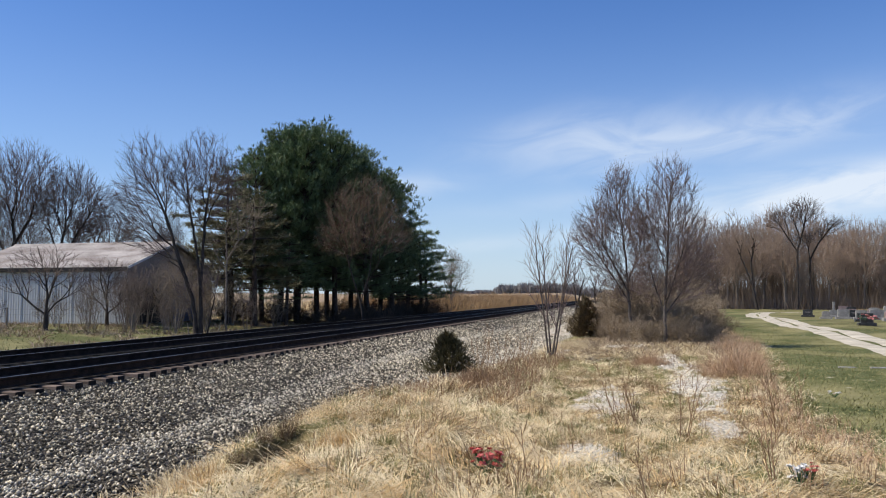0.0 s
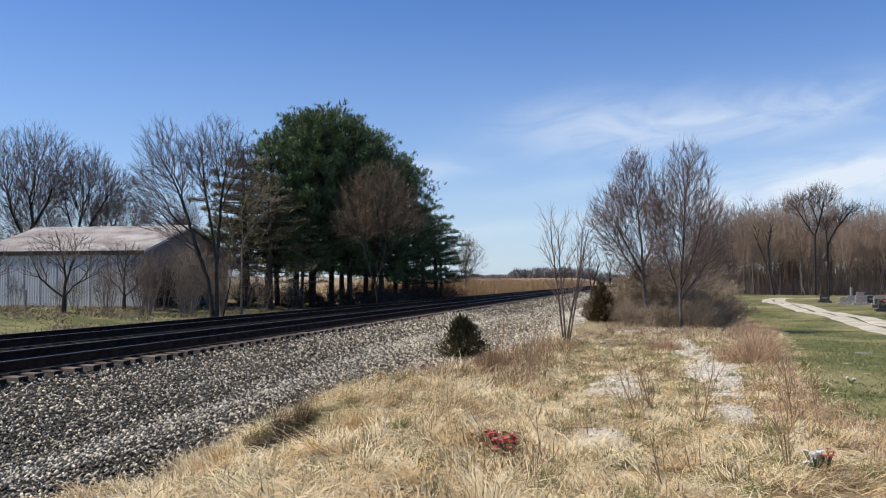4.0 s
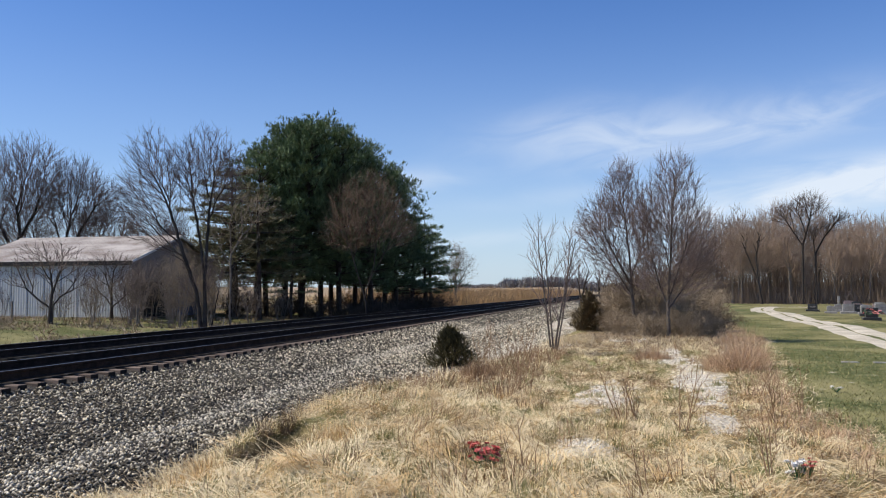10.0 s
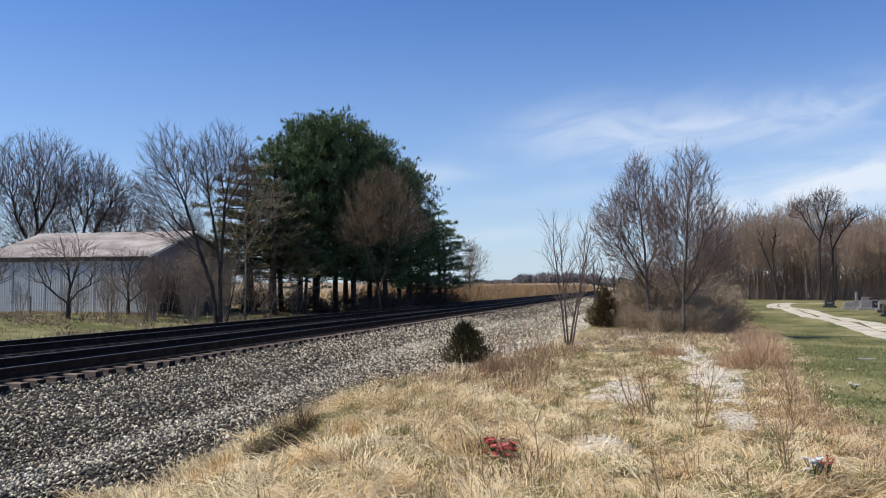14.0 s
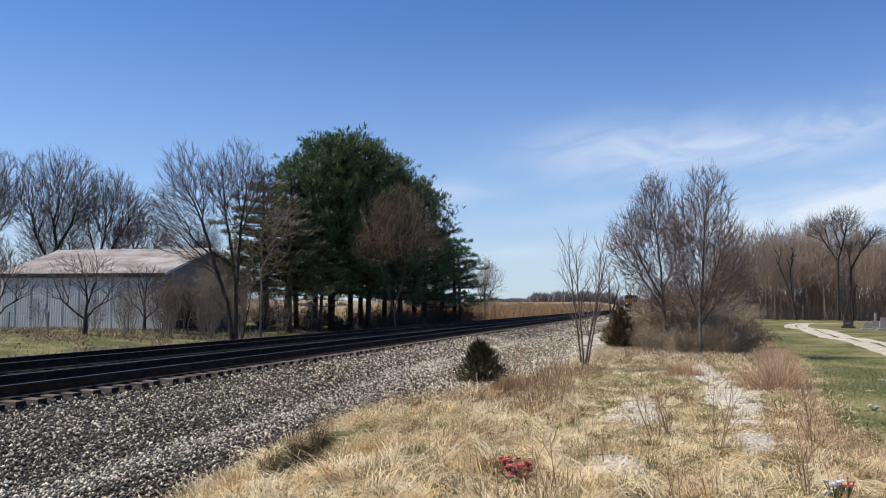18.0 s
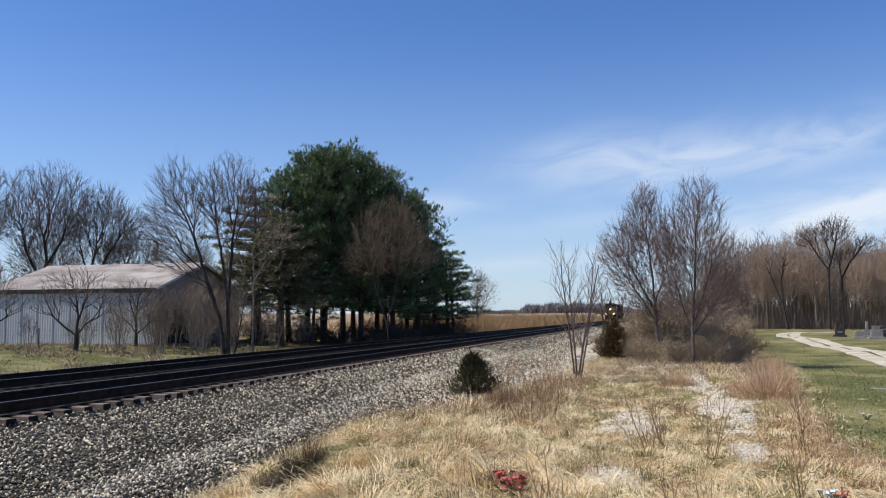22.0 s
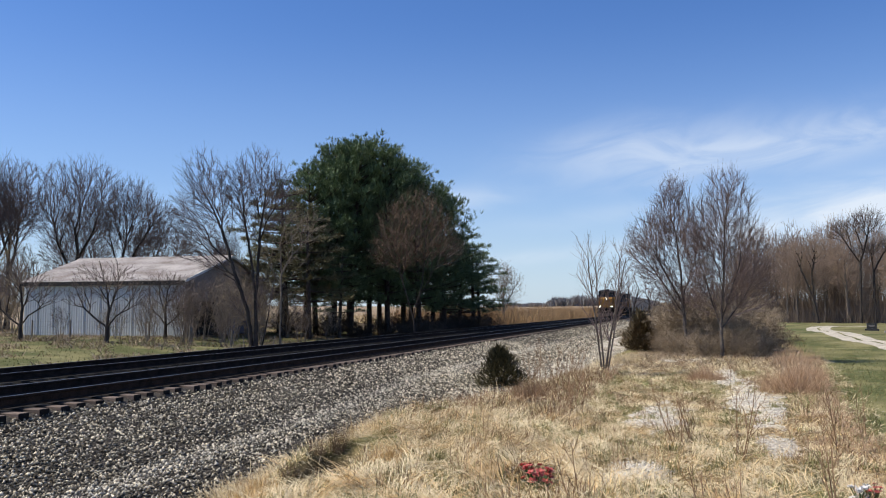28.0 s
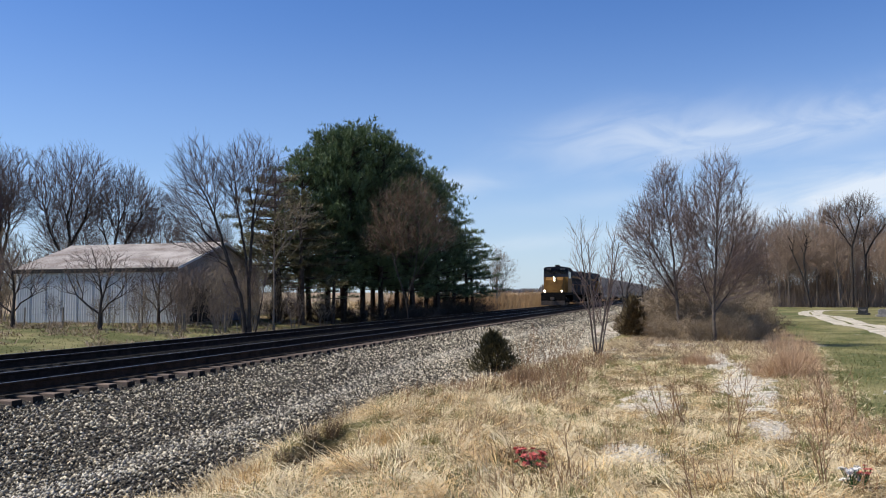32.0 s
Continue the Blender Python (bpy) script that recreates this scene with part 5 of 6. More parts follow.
def swaths(name, count, per, y0, y1, wide, lo, hi, spread, label, material=STRAW):
    """Bundles of straw laid over one way, like a combed tuft."""
    cx, cy = scatter(nr, count, -6.0, 4.2, y0, y1, straw_keep)
    m = len(cx)
    az = nr.uniform(0, 6.283, m)
    lean = nr.uniform(3, 30, m)
    pick = np.repeat(np.arange(m), per)
    k = len(pick)
    x, y = cx[pick] + nr.normal(0, spread, k), cy[pick] + nr.normal(0, spread, k)
    le = np.radians(np.clip(lean[pick] + nr.normal(0, 7, k), 0, 80))
    a = az[pick] + nr.normal(0, 0.28, k)
    d = np.stack([np.cos(a) * np.cos(le), np.sin(a) * np.cos(le), np.sin(le)], -1)
    z = ground_z(x, y) + nr.uniform(0, 0.09, k) * (1 - 0.7 * low_w(x, y))
    tx, ty = x + 0.35 * d[:, 0], y + 0.35 * d[:, 1]
    keep = (tx < lawn_x(ty) - 0.2) & (hole_w(tx, ty) < nr.uniform(0.3, 1.3, k)) & (gully_w(tx, ty, 0.28) < 0.3) & (patch_w(tx, ty) < nr.uniform(0.3, 1.15, k)) & (np.hypot(tx + 1.41, ty - 7.40) > 0.24) & (np.hypot(tx - 1.27, ty - 7.38) > 0.24)
    me = blade_mesh(name, np.stack([x, y, z], -1)[keep], d[keep], (nr.uniform(lo, hi, k) * (1 - 0.5 * low_w(x, y)))[keep], (nr.uniform(0.6, 1.3, k) * wide)[keep], nr.uniform(0.15, 0.7, k)[keep], material, nr)
    return tagged(new(name, me), label, "dry grass", kind="stuff")


swaths("straw_swaths", 700, 34, 4.0, 14.0, 0.006, 0.25, 0.6, 0.085, "golden straw swaths laid over in bundles", STRAW_GOLD)
swaths("straw_swaths", 1900, 34, 4.0, 13.0, 0.006, 0.25, 0.6, 0.085, "pale straw swaths laid over in bundles")
swaths("straw_swaths", 2400, 16, 13.0, 30.0, 0.0085, 0.25, 0.55, 0.10, "pale straw swaths laid over in bundles")
straw("matted_straw", 36000, 4.0, 12.5, 0.0055, 0.20, 0.55, 1, 26, STRAW, "matted pale dry straw flattened on the ground")
straw("matted_straw", 30000, 12.5, 30.0, 0.010, 0.18, 0.45, 3, 35, STRAW, "matted pale dry straw flattened on the ground")
straw("straw_tufts", 20000, 4.0, 30.0, 0.006, 0.16, 0.38, 25, 75, STRAW, "upright tufts of dry straw", clumps=900)
straw("brown_weeds", 24000, 5.0, 30.0, 0.005, 0.15, 0.45, 40, 88, STRAW_BROWN, "thin brown weeds among the straw", clumps=800)
straw("green_shoots", 56000, 4.0, 22.0, 0.006, 0.10, 0.26, 40, 85, LAWN, "short green shoots among the straw", clumps=850)

k = 10000
x, y = nr.uniform(-5.0, -1.9, k), nr.uniform(12.5, 22, k)
ok = (x > edge_x(y) + 0.5) & (np.sin(x * 2.1 + y) * np.sin(y * 1.7) > -0.35)
x, y = x[ok], y[ok]
k = len(x)
earth = blade_mesh("brown_weeds", np.stack([x, y, ground_z(x, y)], -1), heading(nr, k, 25, 88), nr.uniform(0.1, 0.42, k), nr.uniform(0.006, 0.012, k), nr.uniform(0, 0.6, k), STRAW_BROWN, nr)
tagged(new("brown_weeds", earth), "brown dead weeds near the ballast edge", "weeds", kind="stuff")

# straw overhanging the cut bank beside the ballast
k = 26000
y = nr.uniform(4.5, 26, k)
x = edge_x(y) + nr.normal(0.35, 0.28, k)
az = np.where(nr.uniform(0, 1, k) < 0.55, np.pi + nr.normal(0, 0.7, k), nr.uniform(0, 6.28, k))
ok = (gully_w(x, y, 0.26) < 0.3) & (y < 22)
x, y, az = x[ok], y[ok], az[ok]
k = len(x)
bank = blade_mesh("bank_straw", np.stack([x, y, np.maximum(ground_z(x, y), -0.74) - 0.01], -1), heading(nr, k, 15, 75, az), nr.uniform(0.15, 0.42, k), nr.uniform(0.005, 0.010, k), nr.uniform(0.3, 1.2, k), STRAW, nr)
tagged(new("bank_straw", bank), "pale straw hanging over the cut bank", "dry grass", kind="stuff")


def weed_clump(place, r, h, count, seed, material, label, wild=0.22, droop=0.35):
    nrr = np.random.default_rng(seed)
    a_, q = nrr.uniform(0, 6.283, count), np.sqrt(nrr.uniform(0, 1, count))
    base = np.stack([r * 0.8 * q * np.cos(a_), r * 0.8 * q * np.sin(a_), np.zeros(count) - 0.02], -1)
    d = np.stack([0.45 * q * np.cos(a_), 0.45 * q * np.sin(a_), np.ones(count)], -1) + nrr.normal(0, wild, (count, 3))
    ln = h * nrr.uniform(0.55, 1.15, count) * (1 - 0.55 * q ** 2)
    me = blade_mesh("weed_clump", base, d, ln, np.full(count, 0.0048), nrr.uniform(0, droop, count), material, nrr)
    ob = new("weed_clump", me)
    ob.location = place
    return tagged(ob, label, "weeds", "weed clumps")


DARKWEED = mat("dark_dead_weeds", (0.11, 0.074, 0.045), (0.32, 0.23, 0.145), 0.85, 1.0, 9, 0, island=0.3)
LITTER = mat("grey_brown_litter", (0.16, 0.115, 0.075), (0.46, 0.37, 0.27), 0.85, 1.0, 9, 0, island=0.35)
RUSTGRASS = mat("rust_coloured_grass", (0.31, 0.19, 0.115), (0.66, 0.475, 0.31), 0.8, 1.2, 9, 0, island=0.3)
weed_clump((1.75, 18.0, 0), 0.72, 1.1, 1500, 1, RUSTGRASS, "broad clump of rust-brown dead weeds", 0.7, 0.8)
weed_clump((2.2, 20.4, 0), 0.5, 0.8, 1200, 2, RUSTGRASS, "broad clump of rust-brown dead weeds", 0.42, 0.6)
weed_clump((0.15, 20.0, 0), 0.45, 0.5, 1600, 3, RUSTGRASS, "low clump of rust-brown dead weeds", 0.42, 0.6)
weed_clump((-4.34, 9.95, -0.16), 0.10, 0.50, 240, 4, DARKWEED, "dark brown tuft of dead grass on the bank")
# tufts added beside the hollows; their dark colour stands for shade
for k, (x, y, h) in enumerate([(-4.56, 9.75, 0.36), (-4.66, 9.2, 0.26), (-4.80, 8.5, 0.22), (-4.92, 7.4, 0.24), (-4.98, 6.8, 0.24)]):
    weed_clump((x, y, gz(x, y)), 0.14, h, 170, 20 + k, DARKWEED, "dark tuft of weeds standing for shade on the eroded bank", 0.40, 0.9)
weed_clump((-3.85, 6.9, gz(-3.85, 6.9)), 0.30, 0.36, 520, 30, STRAW_GOLD, "golden upright tuft of straw on the bank", 0.45, 1.3)
weed_clump((-4.22, 7.8, gz(-4.22, 7.8)), 0.26, 0.50, 620, 31, STRAW_GOLD, "golden upright tuft of straw on the bank", 0.45, 1.3)
weed_clump((-3.35, 9.1, gz(-3.35, 9.1)), 0.32, 0.36, 460, 32, STRAW_GOLD, "golden drooping tuft of straw on the bank", 0.45, 1.3)
weed_clump((-2.9, 15.5, 0), 0.5, 0.45, 1100, 5, STRAW_BROWN, "low clump of brown dead weeds")
weed_clump((-1.9, 25.0, 0), 0.8, 0.45, 1500, 6, STRAW, "low clump of pale dead grass")
weed_clump((2.6, 25.5, 0), 0.8, 0.9, 1100, 7, RUSTGRASS, "broad clump of rust-brown dead weeds", 0.42, 0.6)

# dark matted weeds added along the cut bank to stand for its shade
k = 4200
f = nr.uniform(0, 1, k)
x, y = -5.05 + 0.42 * f + nr.normal(0, 0.12, k), 6.2 + 2.0 * f + nr.normal(0, 0.12, k)
ok = np.sin(y * 5.0) + np.sin(y * 2.3 + 1.0) > -0.7
x, y = x[ok], y[ok]
k = len(x)
shade_weeds = blade_mesh("bank_roots", np.stack([x, y, ground_z(x, y) - 0.01], -1), heading(nr, k, 15, 75, np.pi + nr.normal(0, 1.2, k)), nr.uniform(0.10, 0.28, k), nr.uniform(0.005, 0.012, k), nr.uniform(0.2, 1.2, k), DARKWEED, nr)
tagged(new("bank_roots", shade_weeds), "dark dead weeds matted on the cut bank, standing for its shade", "dry grass", kind="stuff")
k = 3000
y = nr.uniform(8.5, 23, k)
x = lawn_x(y) - 0.15 - np.abs(nr.normal(0, 0.38, k))
edge = blade_mesh("rust_grass", np.stack([x, y, ground_z(x, y)], -1), heading(nr, k, 20, 80), nr.uniform(0.10, 0.34, k), nr.uniform(0.004, 0.008, k), nr.uniform(0, 0.8, k), RUSTGRASS, nr)
tagged(new("rust_grass", edge), "rust-brown dead grass along the lawn's edge", "dry grass", kind="stuff")
k = 11000
x, y = nr.uniform(-3.6, 3.0, k), 22.5 + 8.5 * nr.uniform(0, 1, k) ** 0.8
ok = (x > edge_x(y) + 0.6) & (np.sin(x * 2.4 + y) * np.sin(y * 1.3 - x) > -0.45)
x, y = x[ok], y[ok]
k = len(x)
litter = blade_mesh("thicket_litter", np.stack([x, y, ground_z(x, y)], -1), heading(nr, k, 3, 55), nr.uniform(0.12, 0.45, k), nr.uniform(0.006, 0.013, k), nr.uniform(0, 0.6, k), LITTER, nr)
tagged(new("thicket_litter", litter), "grey-brown dead stems and litter round the thicket", "weeds", kind="stuff")

k = 42000
x = -18.9 - np.abs(nr.normal(0, 6.5, k))
y = 88 + 190 * nr.uniform(0, 1, k) ** 1.4
reeds = blade_mesh("reeds", np.stack([x, y, ground_z(x, y)], -1), heading(nr, k, 60, 90), nr.uniform(1.7, 3.0, k) * (0.98 + 0.16 * np.sin(y * 0.33 + x) * np.sin(y * 0.11)), nr.uniform(0.018, 0.042, k), nr.uniform(0, 0.3, k), REED, nr)
k = 9000
x, y = nr.uniform(-52, -20, k), nr.uniform(96, 112, k)
tall_grass = blade_mesh("reeds", np.stack([x, y, ground_z(x, y)], -1), heading(nr, k, 70, 90), nr.uniform(0.5, 1.3, k), nr.uniform(0.04, 0.09, k), nr.uniform(0, 0.3, k), STRAW, nr)
tagged(new("reeds", tall_grass), "pale standing dry grass in the field behind the pines", "reeds", kind="stuff")
tagged(new("reeds", reeds), "tall golden reeds along the far side of the tracks", "reeds", kind="stuff")
for k, material, label, lo_, hi_, least in ((44000, LITTER, "rough pale brown dead grass before the barn", 0.12, 0.45, 0.0), (34000, DARKWEED, "dark brown dead weeds before the barn", 0.12, 0.42, -0.1), (40000, GRASS_DARK, "short green grass before the barn", 0.05, 0.15, -2.0)):
    x, y = nr.uniform(-62, -19.5, k), 26 + 33 * nr.uniform(0, 1, k)
    lump = np.sin(x * 0.9 + 2 * np.sin(y * 0.35)) * np.sin(y * 0.8 + 1.0) + 0.5 * np.sin(x * 2.3) * np.sin(y * 1.9)
    lump = lump + (0.6 * np.exp(-(((y - 41.5) / 4.5) ** 2)) - 0.3 if material is not GRASS_DARK else 0)
    kk = ~((x > -44.2) & (x < -31) & (y > 47.0) & (y < 59)) & (lump > least)
    x, y = x[kk], y[kk]
    k = len(x)
    verge = blade_mesh("rough_grass", np.stack([x, y, ground_z(x, y) - 0.02], -1), heading(nr, k, 5, 60), nr.uniform(lo_, hi_, k), nr.uniform(0.018, 0.045, k), nr.uniform(0, 0.5, k), material, nr)
    tagged(new("rough_grass", verge), label, "grass", kind="stuff")
k = 84000
y = 8 + 46 * nr.uniform(0, 1, k) ** 2.0
x = lawn_x(y) - 0.1 + (5.5 + 0.12 * y) * nr.uniform(0, 1, k) ** 1.3
ok = np.abs(x - 7.3 - 0.035 * (y - 20)) > 1.35
x, y = x[ok], y[ok]
k = len(x)
lawn = blade_mesh("lawn_grass", np.stack([x, y, ground_z(x, y) - 0.01], -1), heading(nr, k, 5, 60), nr.uniform(0.035, 0.10, k), nr.uniform(0.007, 0.015, k), nr.uniform(0, 0.6, k), LAWN, nr)
tagged(new("lawn_grass", lawn), "short green lawn grass", "grass", kind="stuff")

# woods on the far rise
k = 12000
x = nr.uniform(-150, 10, k)
y = 640 + nr.uniform(0, 40, k)
hh = (4.6 + 6.4 * smooth(-116, -98, x) * smooth(-8, -40, x)) * nr.uniform(0.72, 1.0, k) * (0.85 + 0.15 * np.sin(x * 0.35) + 0.12 * np.sin(x * 0.9 + 1))
far_wood = blade_mesh("far_woods", np.stack([x, y, ground_z(x, y) - 0.5], -1), heading(nr, k, 45, 90), hh, nr.uniform(0.5, 1.6, k), nr.uniform(0, 0.9, k), FARWOOD, nr)
tagged(new("far_woods", far_wood), "distant leafless woods on the horizon", "woods", kind="stuff")

# loose stones on the ballast bank
k = 108000
y = np.concatenate([3.5 + 44 * nr.uniform(0, 1, k - 16000) ** 1.5, 40 + 90 * nr.uniform(0, 1, 16000) ** 1.3])
x = nr.uniform(-10.62, -5.6, k)
x[:14000], y[:14000] = nr.uniform(-6.2, -3.2, 14000), nr.uniform(17, 48, 14000)
ok = x < np.minimum(edge_x(y) + 0.25, np.where(y > 45, -5.0, 0))
x, y = x[ok], y[ok]
k = len(x)
px_, pz_ = np.array([p[0] for p in PROFILE])[::-1], np.array([p[1] for p in PROFILE])[::-1]
z = np.maximum(np.interp(x, px_, pz_), ground_z(x, y))
octa = np.array([(1, 0, 0), (-1, 0, 0), (0, 1, 0), (0, -1, 0), (0, 0, 1), (0, 0, -1.0)])
size = nr.uniform(0.016, 0.040, k) * (1 + 0.5 * smooth(15, 40, y) + 0.7 * smooth(40, 90, y))
mid_ = 7.2 + 0.07 * np.clip(y - 9, 0, 16) + 0.06 * np.sin(y * 1.3)
band = np.exp(-((x + mid_) / 0.24) ** 2) * 0.98 + np.exp(-((x + mid_ - 0.55) / 0.30) ** 2) * 0.30 + 0.05 + 0.7 * smooth(17, 24, y) * smooth(-2.2, -0.5, x - edge_x(y))
pale = nr.uniform(0, 1, k) < band
tri = np.array([(0, 2, 4), (2, 1, 4), (1, 3, 4), (3, 0, 4), (0, 1, 2), (0, 3, 1)]).ravel()
for pick, material, label in ((~pale, STONE, "loose grey crushed stones on the bank"), (pale, STONE_PALE, "loose pale crushed stones on the bank's bench")):
    xx, yy, zz, ss = x[pick], y[pick], z[pick], size[pick]
    k = len(xx)
    v = octa[None] * nr.uniform(0.35, 1.35, (k, 6, 1)) * ss[:, None, None]
    th = nr.uniform(0, 6.28, (k, 1))
    tz = nr.uniform(-0.6, 0.6, (k, 1))
    vx = v[..., 0] * np.cos(th) - v[..., 1] * np.sin(th)
    vy = v[..., 0] * np.sin(th) + v[..., 1] * np.cos(th)
    vz = v[..., 2] * np.cos(tz) + vx * np.sin(tz)
    v = np.stack([vx + xx[:, None], vy + yy[:, None], vz + (zz + ss * 0.5)[:, None]], -1).reshape(-1, 3)
    lp = (np.arange(k)[:, None] * 6 + tri).ravel()
    stones = flat_mesh("ballast_stones", v, lp, np.arange(k * 6) * 3, material)
    tagged(new("ballast_stones", stones), label, "stones", kind="stuff")


# pale chips on the worn patches
cx, cy = scatter(nr, 90000, -6.0, 1.6, 7.5, 36, lambda x, y: patch_w(x, y) * nr.uniform(0.1, 1, len(x)) > 0.30)
k = len(cx)
ss = nr.uniform(0.006, 0.024, k) * (1 + 0.9 * smooth(10, 24, cy))
v = octa[None] * nr.uniform(0.4, 1.3, (k, 6, 1)) * ss[:, None, None] * np.array([1, 1, 0.75])
v = (v + np.stack([cx, cy, ground_z(cx, cy) + ss * 0.2], -1)[:, None]).reshape(-1, 3)
chips = flat_mesh("gravel_chips", v, (np.arange(k)[:, None] * 6 + tri).ravel(), np.arange(k * 6) * 3, LIME)
tagged(new("gravel_chips", chips), "pale limestone chips in bare patches", "gravel", kind="stuff")

# ---- gravel drive ----
PATH = [(5.9, 4), (7.0, 18), (7.9, 30), (8.3, 40), (8.6, 50), (8.9, 58), (9.0, 64), (9.2, 70), (9.8, 76), (11.2, 81.5), (13.2, 85), (16, 87)]
rows_ = []
for (x0, y0), (x1, y1) in zip(PATH, PATH[1:]):
    for q in range(8):
        rows_.append((x0 + (x1 - x0) * q / 8, y0 + (y1 - y0) * q / 8))
for lane in (-0.74, 0.24):
    v, f = [], []
    for q, (x, y) in enumerate(rows_):
        x2, y2 = rows_[min(q + 1, len(rows_) - 1)]
        x1, y1 = rows_[max(q - 1, 0)]
        d = Vector((x2 - x1, y2 - y1, 0)).normalized()
        nrm = Vector((d.y, -d.x, 0))
        half = 0.50 + 0.03 * math.sin(q * 0.7 + lane) + 0.02 * math.sin(q * 1.3)
        for e in (-1, -0.5, 0.5, 1):
            p = Vector((x, y, 0)) + nrm * (lane + e * half)
            v.append((p.x, p.y, gz(p.x, p.y) + (0.018 if abs(e) < 0.9 else -0.01)))
    for q in range(len(rows_) - 1):
        for e in range(3):
            f.append((q * 4 + e, q * 4 + e + 1, q * 4 + e + 5, q * 4 + e + 4))
    tagged(new("road", mesh_of("road", v, f, ROADWHITE, True)), "pale gravel wheel track of a cemetery drive", "road", kind="structure")


# ---- barn ----
def ribbed(length, height, pitch=0.19, rib=0.028, base=0.02):
    """A ribbed steel sheet standing in the plane y = 0, ribs towards -y."""
    bm = bmesh.new()
    xs_ = []
    s = 0.0
    while s < length - 1e-6:
        e = min(s + pitch, length)
        xs_ += [(s, 0), (s + pitch * 0.62, 0), (s + pitch * 0.70, -rib), (s + pitch * 0.90, -rib)]
        s = e
    xs_ = [(min(x, length), d) for x, d in xs_] + [(length, 0)]
    lo = [bm.verts.new((x, d, 0)) for x, d in xs_]
    hi = [bm.verts.new((x, d, height)) for x, d in xs_]
    for q in range(len(lo) - 1):
        if (lo[q].co - lo[q + 1].co).length > 1e-5:
            bm.faces.new((lo[q], lo[q + 1], hi[q + 1], hi[q]))
    b0 = [bm.verts.new(c) for c in ((0, base, 0), (length, base, 0), (length, base, height), (0, base, height))]
    bm.faces.new(b0[::-1])
    return bm


BX0, BX1, BY0, BY1, BZ, EAVE, RIDGE = -43.7, -31.3, 47.35, 58.4, -0.15, 3.55, 5.35
bar = thing("barn", (BX0, BY0, BZ), "white ribbed steel pole barn with a weathered rusty roof", "barn")
LB, WB, HB, HR = BX1 - BX0, BY1 - BY0, EAVE - BZ, RIDGE - BZ
for q in range(10):
    p = part("siding_panel", ribbed(LB / 10, HB - 0.05), SIDING, bar, "white ribbed steel siding")
    p.location = (q * LB / 10, 0, 0.05)
part("back_wall", boxes((0.05, WB - 0.15, 0, LB - 0.05, WB, HB - 0.1)), SIDING, bar)
gable = [(0.02, 0), (WB - 0.16, 0), (WB - 0.16, HB - 0.12), (WB / 2, HR - 0.14), (0.02, HB - 0.12)]
part("gable_wall", prism(gable, "x", LB - 0.16, LB - 0.02), GABLE, bar, "shaded grey gable wall")
part("gable_wall", prism(gable, "x", 0.02, 0.14), SIDING, bar)
slope = math.atan2(HR - HB, WB / 2)
for side in (0, 1):
    ov = 0.22
    yl = -ov if side == 0 else WB + ov
    zl = HB - ov * math.tan(slope)
    for q in range(8):
        x0, x1 = -0.25 + q * (LB + 0.5) / 8, -0.25 + (q + 1) * (LB + 0.5) / 8
        bm = bmesh.new()
        nrib = 6
        for e in range(nrib):
            a0, a1 = x0 + (x1 - x0) * e / nrib, x0 + (x1 - x0) * (e + 1) / nrib
            rib_ = a0 + (a1 - a0) * 0.85
            rows3 = [(a0, 0), (rib_, 0), (rib_ + 0.01, 0.025), (a1 - 0.01, 0.025), (a1, 0)]
            lo = [bm.verts.new((x, yl, zl + h)) for x, h in rows3]
            hi = [bm.verts.new((x, WB / 2, HR + h)) for x, h in rows3]
            for c in range(4):
                vs = (lo[c], lo[c + 1], hi[c + 1], hi[c])
                bm.faces.new(vs if side == 0 else vs[::-1])
        bmesh.ops.remove_doubles(bm, verts=bm.verts[:], dist=1e-4)
        bmesh.ops.solidify(bm, geom=bm.faces[:], thickness=0.02)
        part("roof_sheet", bm, ROOFING, bar, "weathered pinkish steel roof sheet")
part("ridge_cap", prism([(WB / 2 - 0.18, HR - 0.02), (WB / 2, HR + 0.06), (WB / 2 + 0.18, HR - 0.02), (WB / 2, HR + 0.03)], "x", -0.27, LB + 0.27), ROOFING, bar)
# dark trim, blackened further for the shade under the overhang
part("fascia", boxes((-0.2, -0.21, HB - 0.36, LB + 0.2, -0.17, HB - 0.09)), DARKIN, bar, "dark eave board with the overhang's shade in its colour")
for s in (0, 1):
    y0, y1 = (-0.23, WB / 2) if s == 0 else (WB + 0.23, WB / 2)
    z0 = HB - 0.22 * math.tan(slope)
    bm = prism([(y0, z0 - 0.14), (y0, z0 + 0.03), (y1, HR + 0.04), (y1, HR - 0.13)], "x", LB + 0.255, LB + 0.285)
    part("rake_trim", bm, TRIM, bar, "white rake trim")
part("corner_trim", boxes((LB - 0.02, -0.05, 0.0, LB + 0.03, 0.10, HB - 0.15)), TRIM, bar, "white corner trim")
part("sliding_door", boxes((LB + 0.0, 5.6, 0.05, LB + 0.05, 8.8, 2.7), (LB + 0.05, 5.6, 1.3, LB + 0.07, 8.8, 1.4)), BLUEDOOR, bar, "faded blue-grey sliding door in the gable")
part("door_track", boxes((LB + 0.0, 4.8, 2.72, LB + 0.09, 9.4, 2.82)), BLACKP, bar)
part("lean_to_opening", boxes((LB - 0.015, 1.2, 0.05, LB + 0.012, 4.2, 2.3)), DARKIN, bar, "dark doorway")
part("sill_board", boxes((0, -0.06, -0.06, LB, 0.02, 0.06)), POSTW, bar)

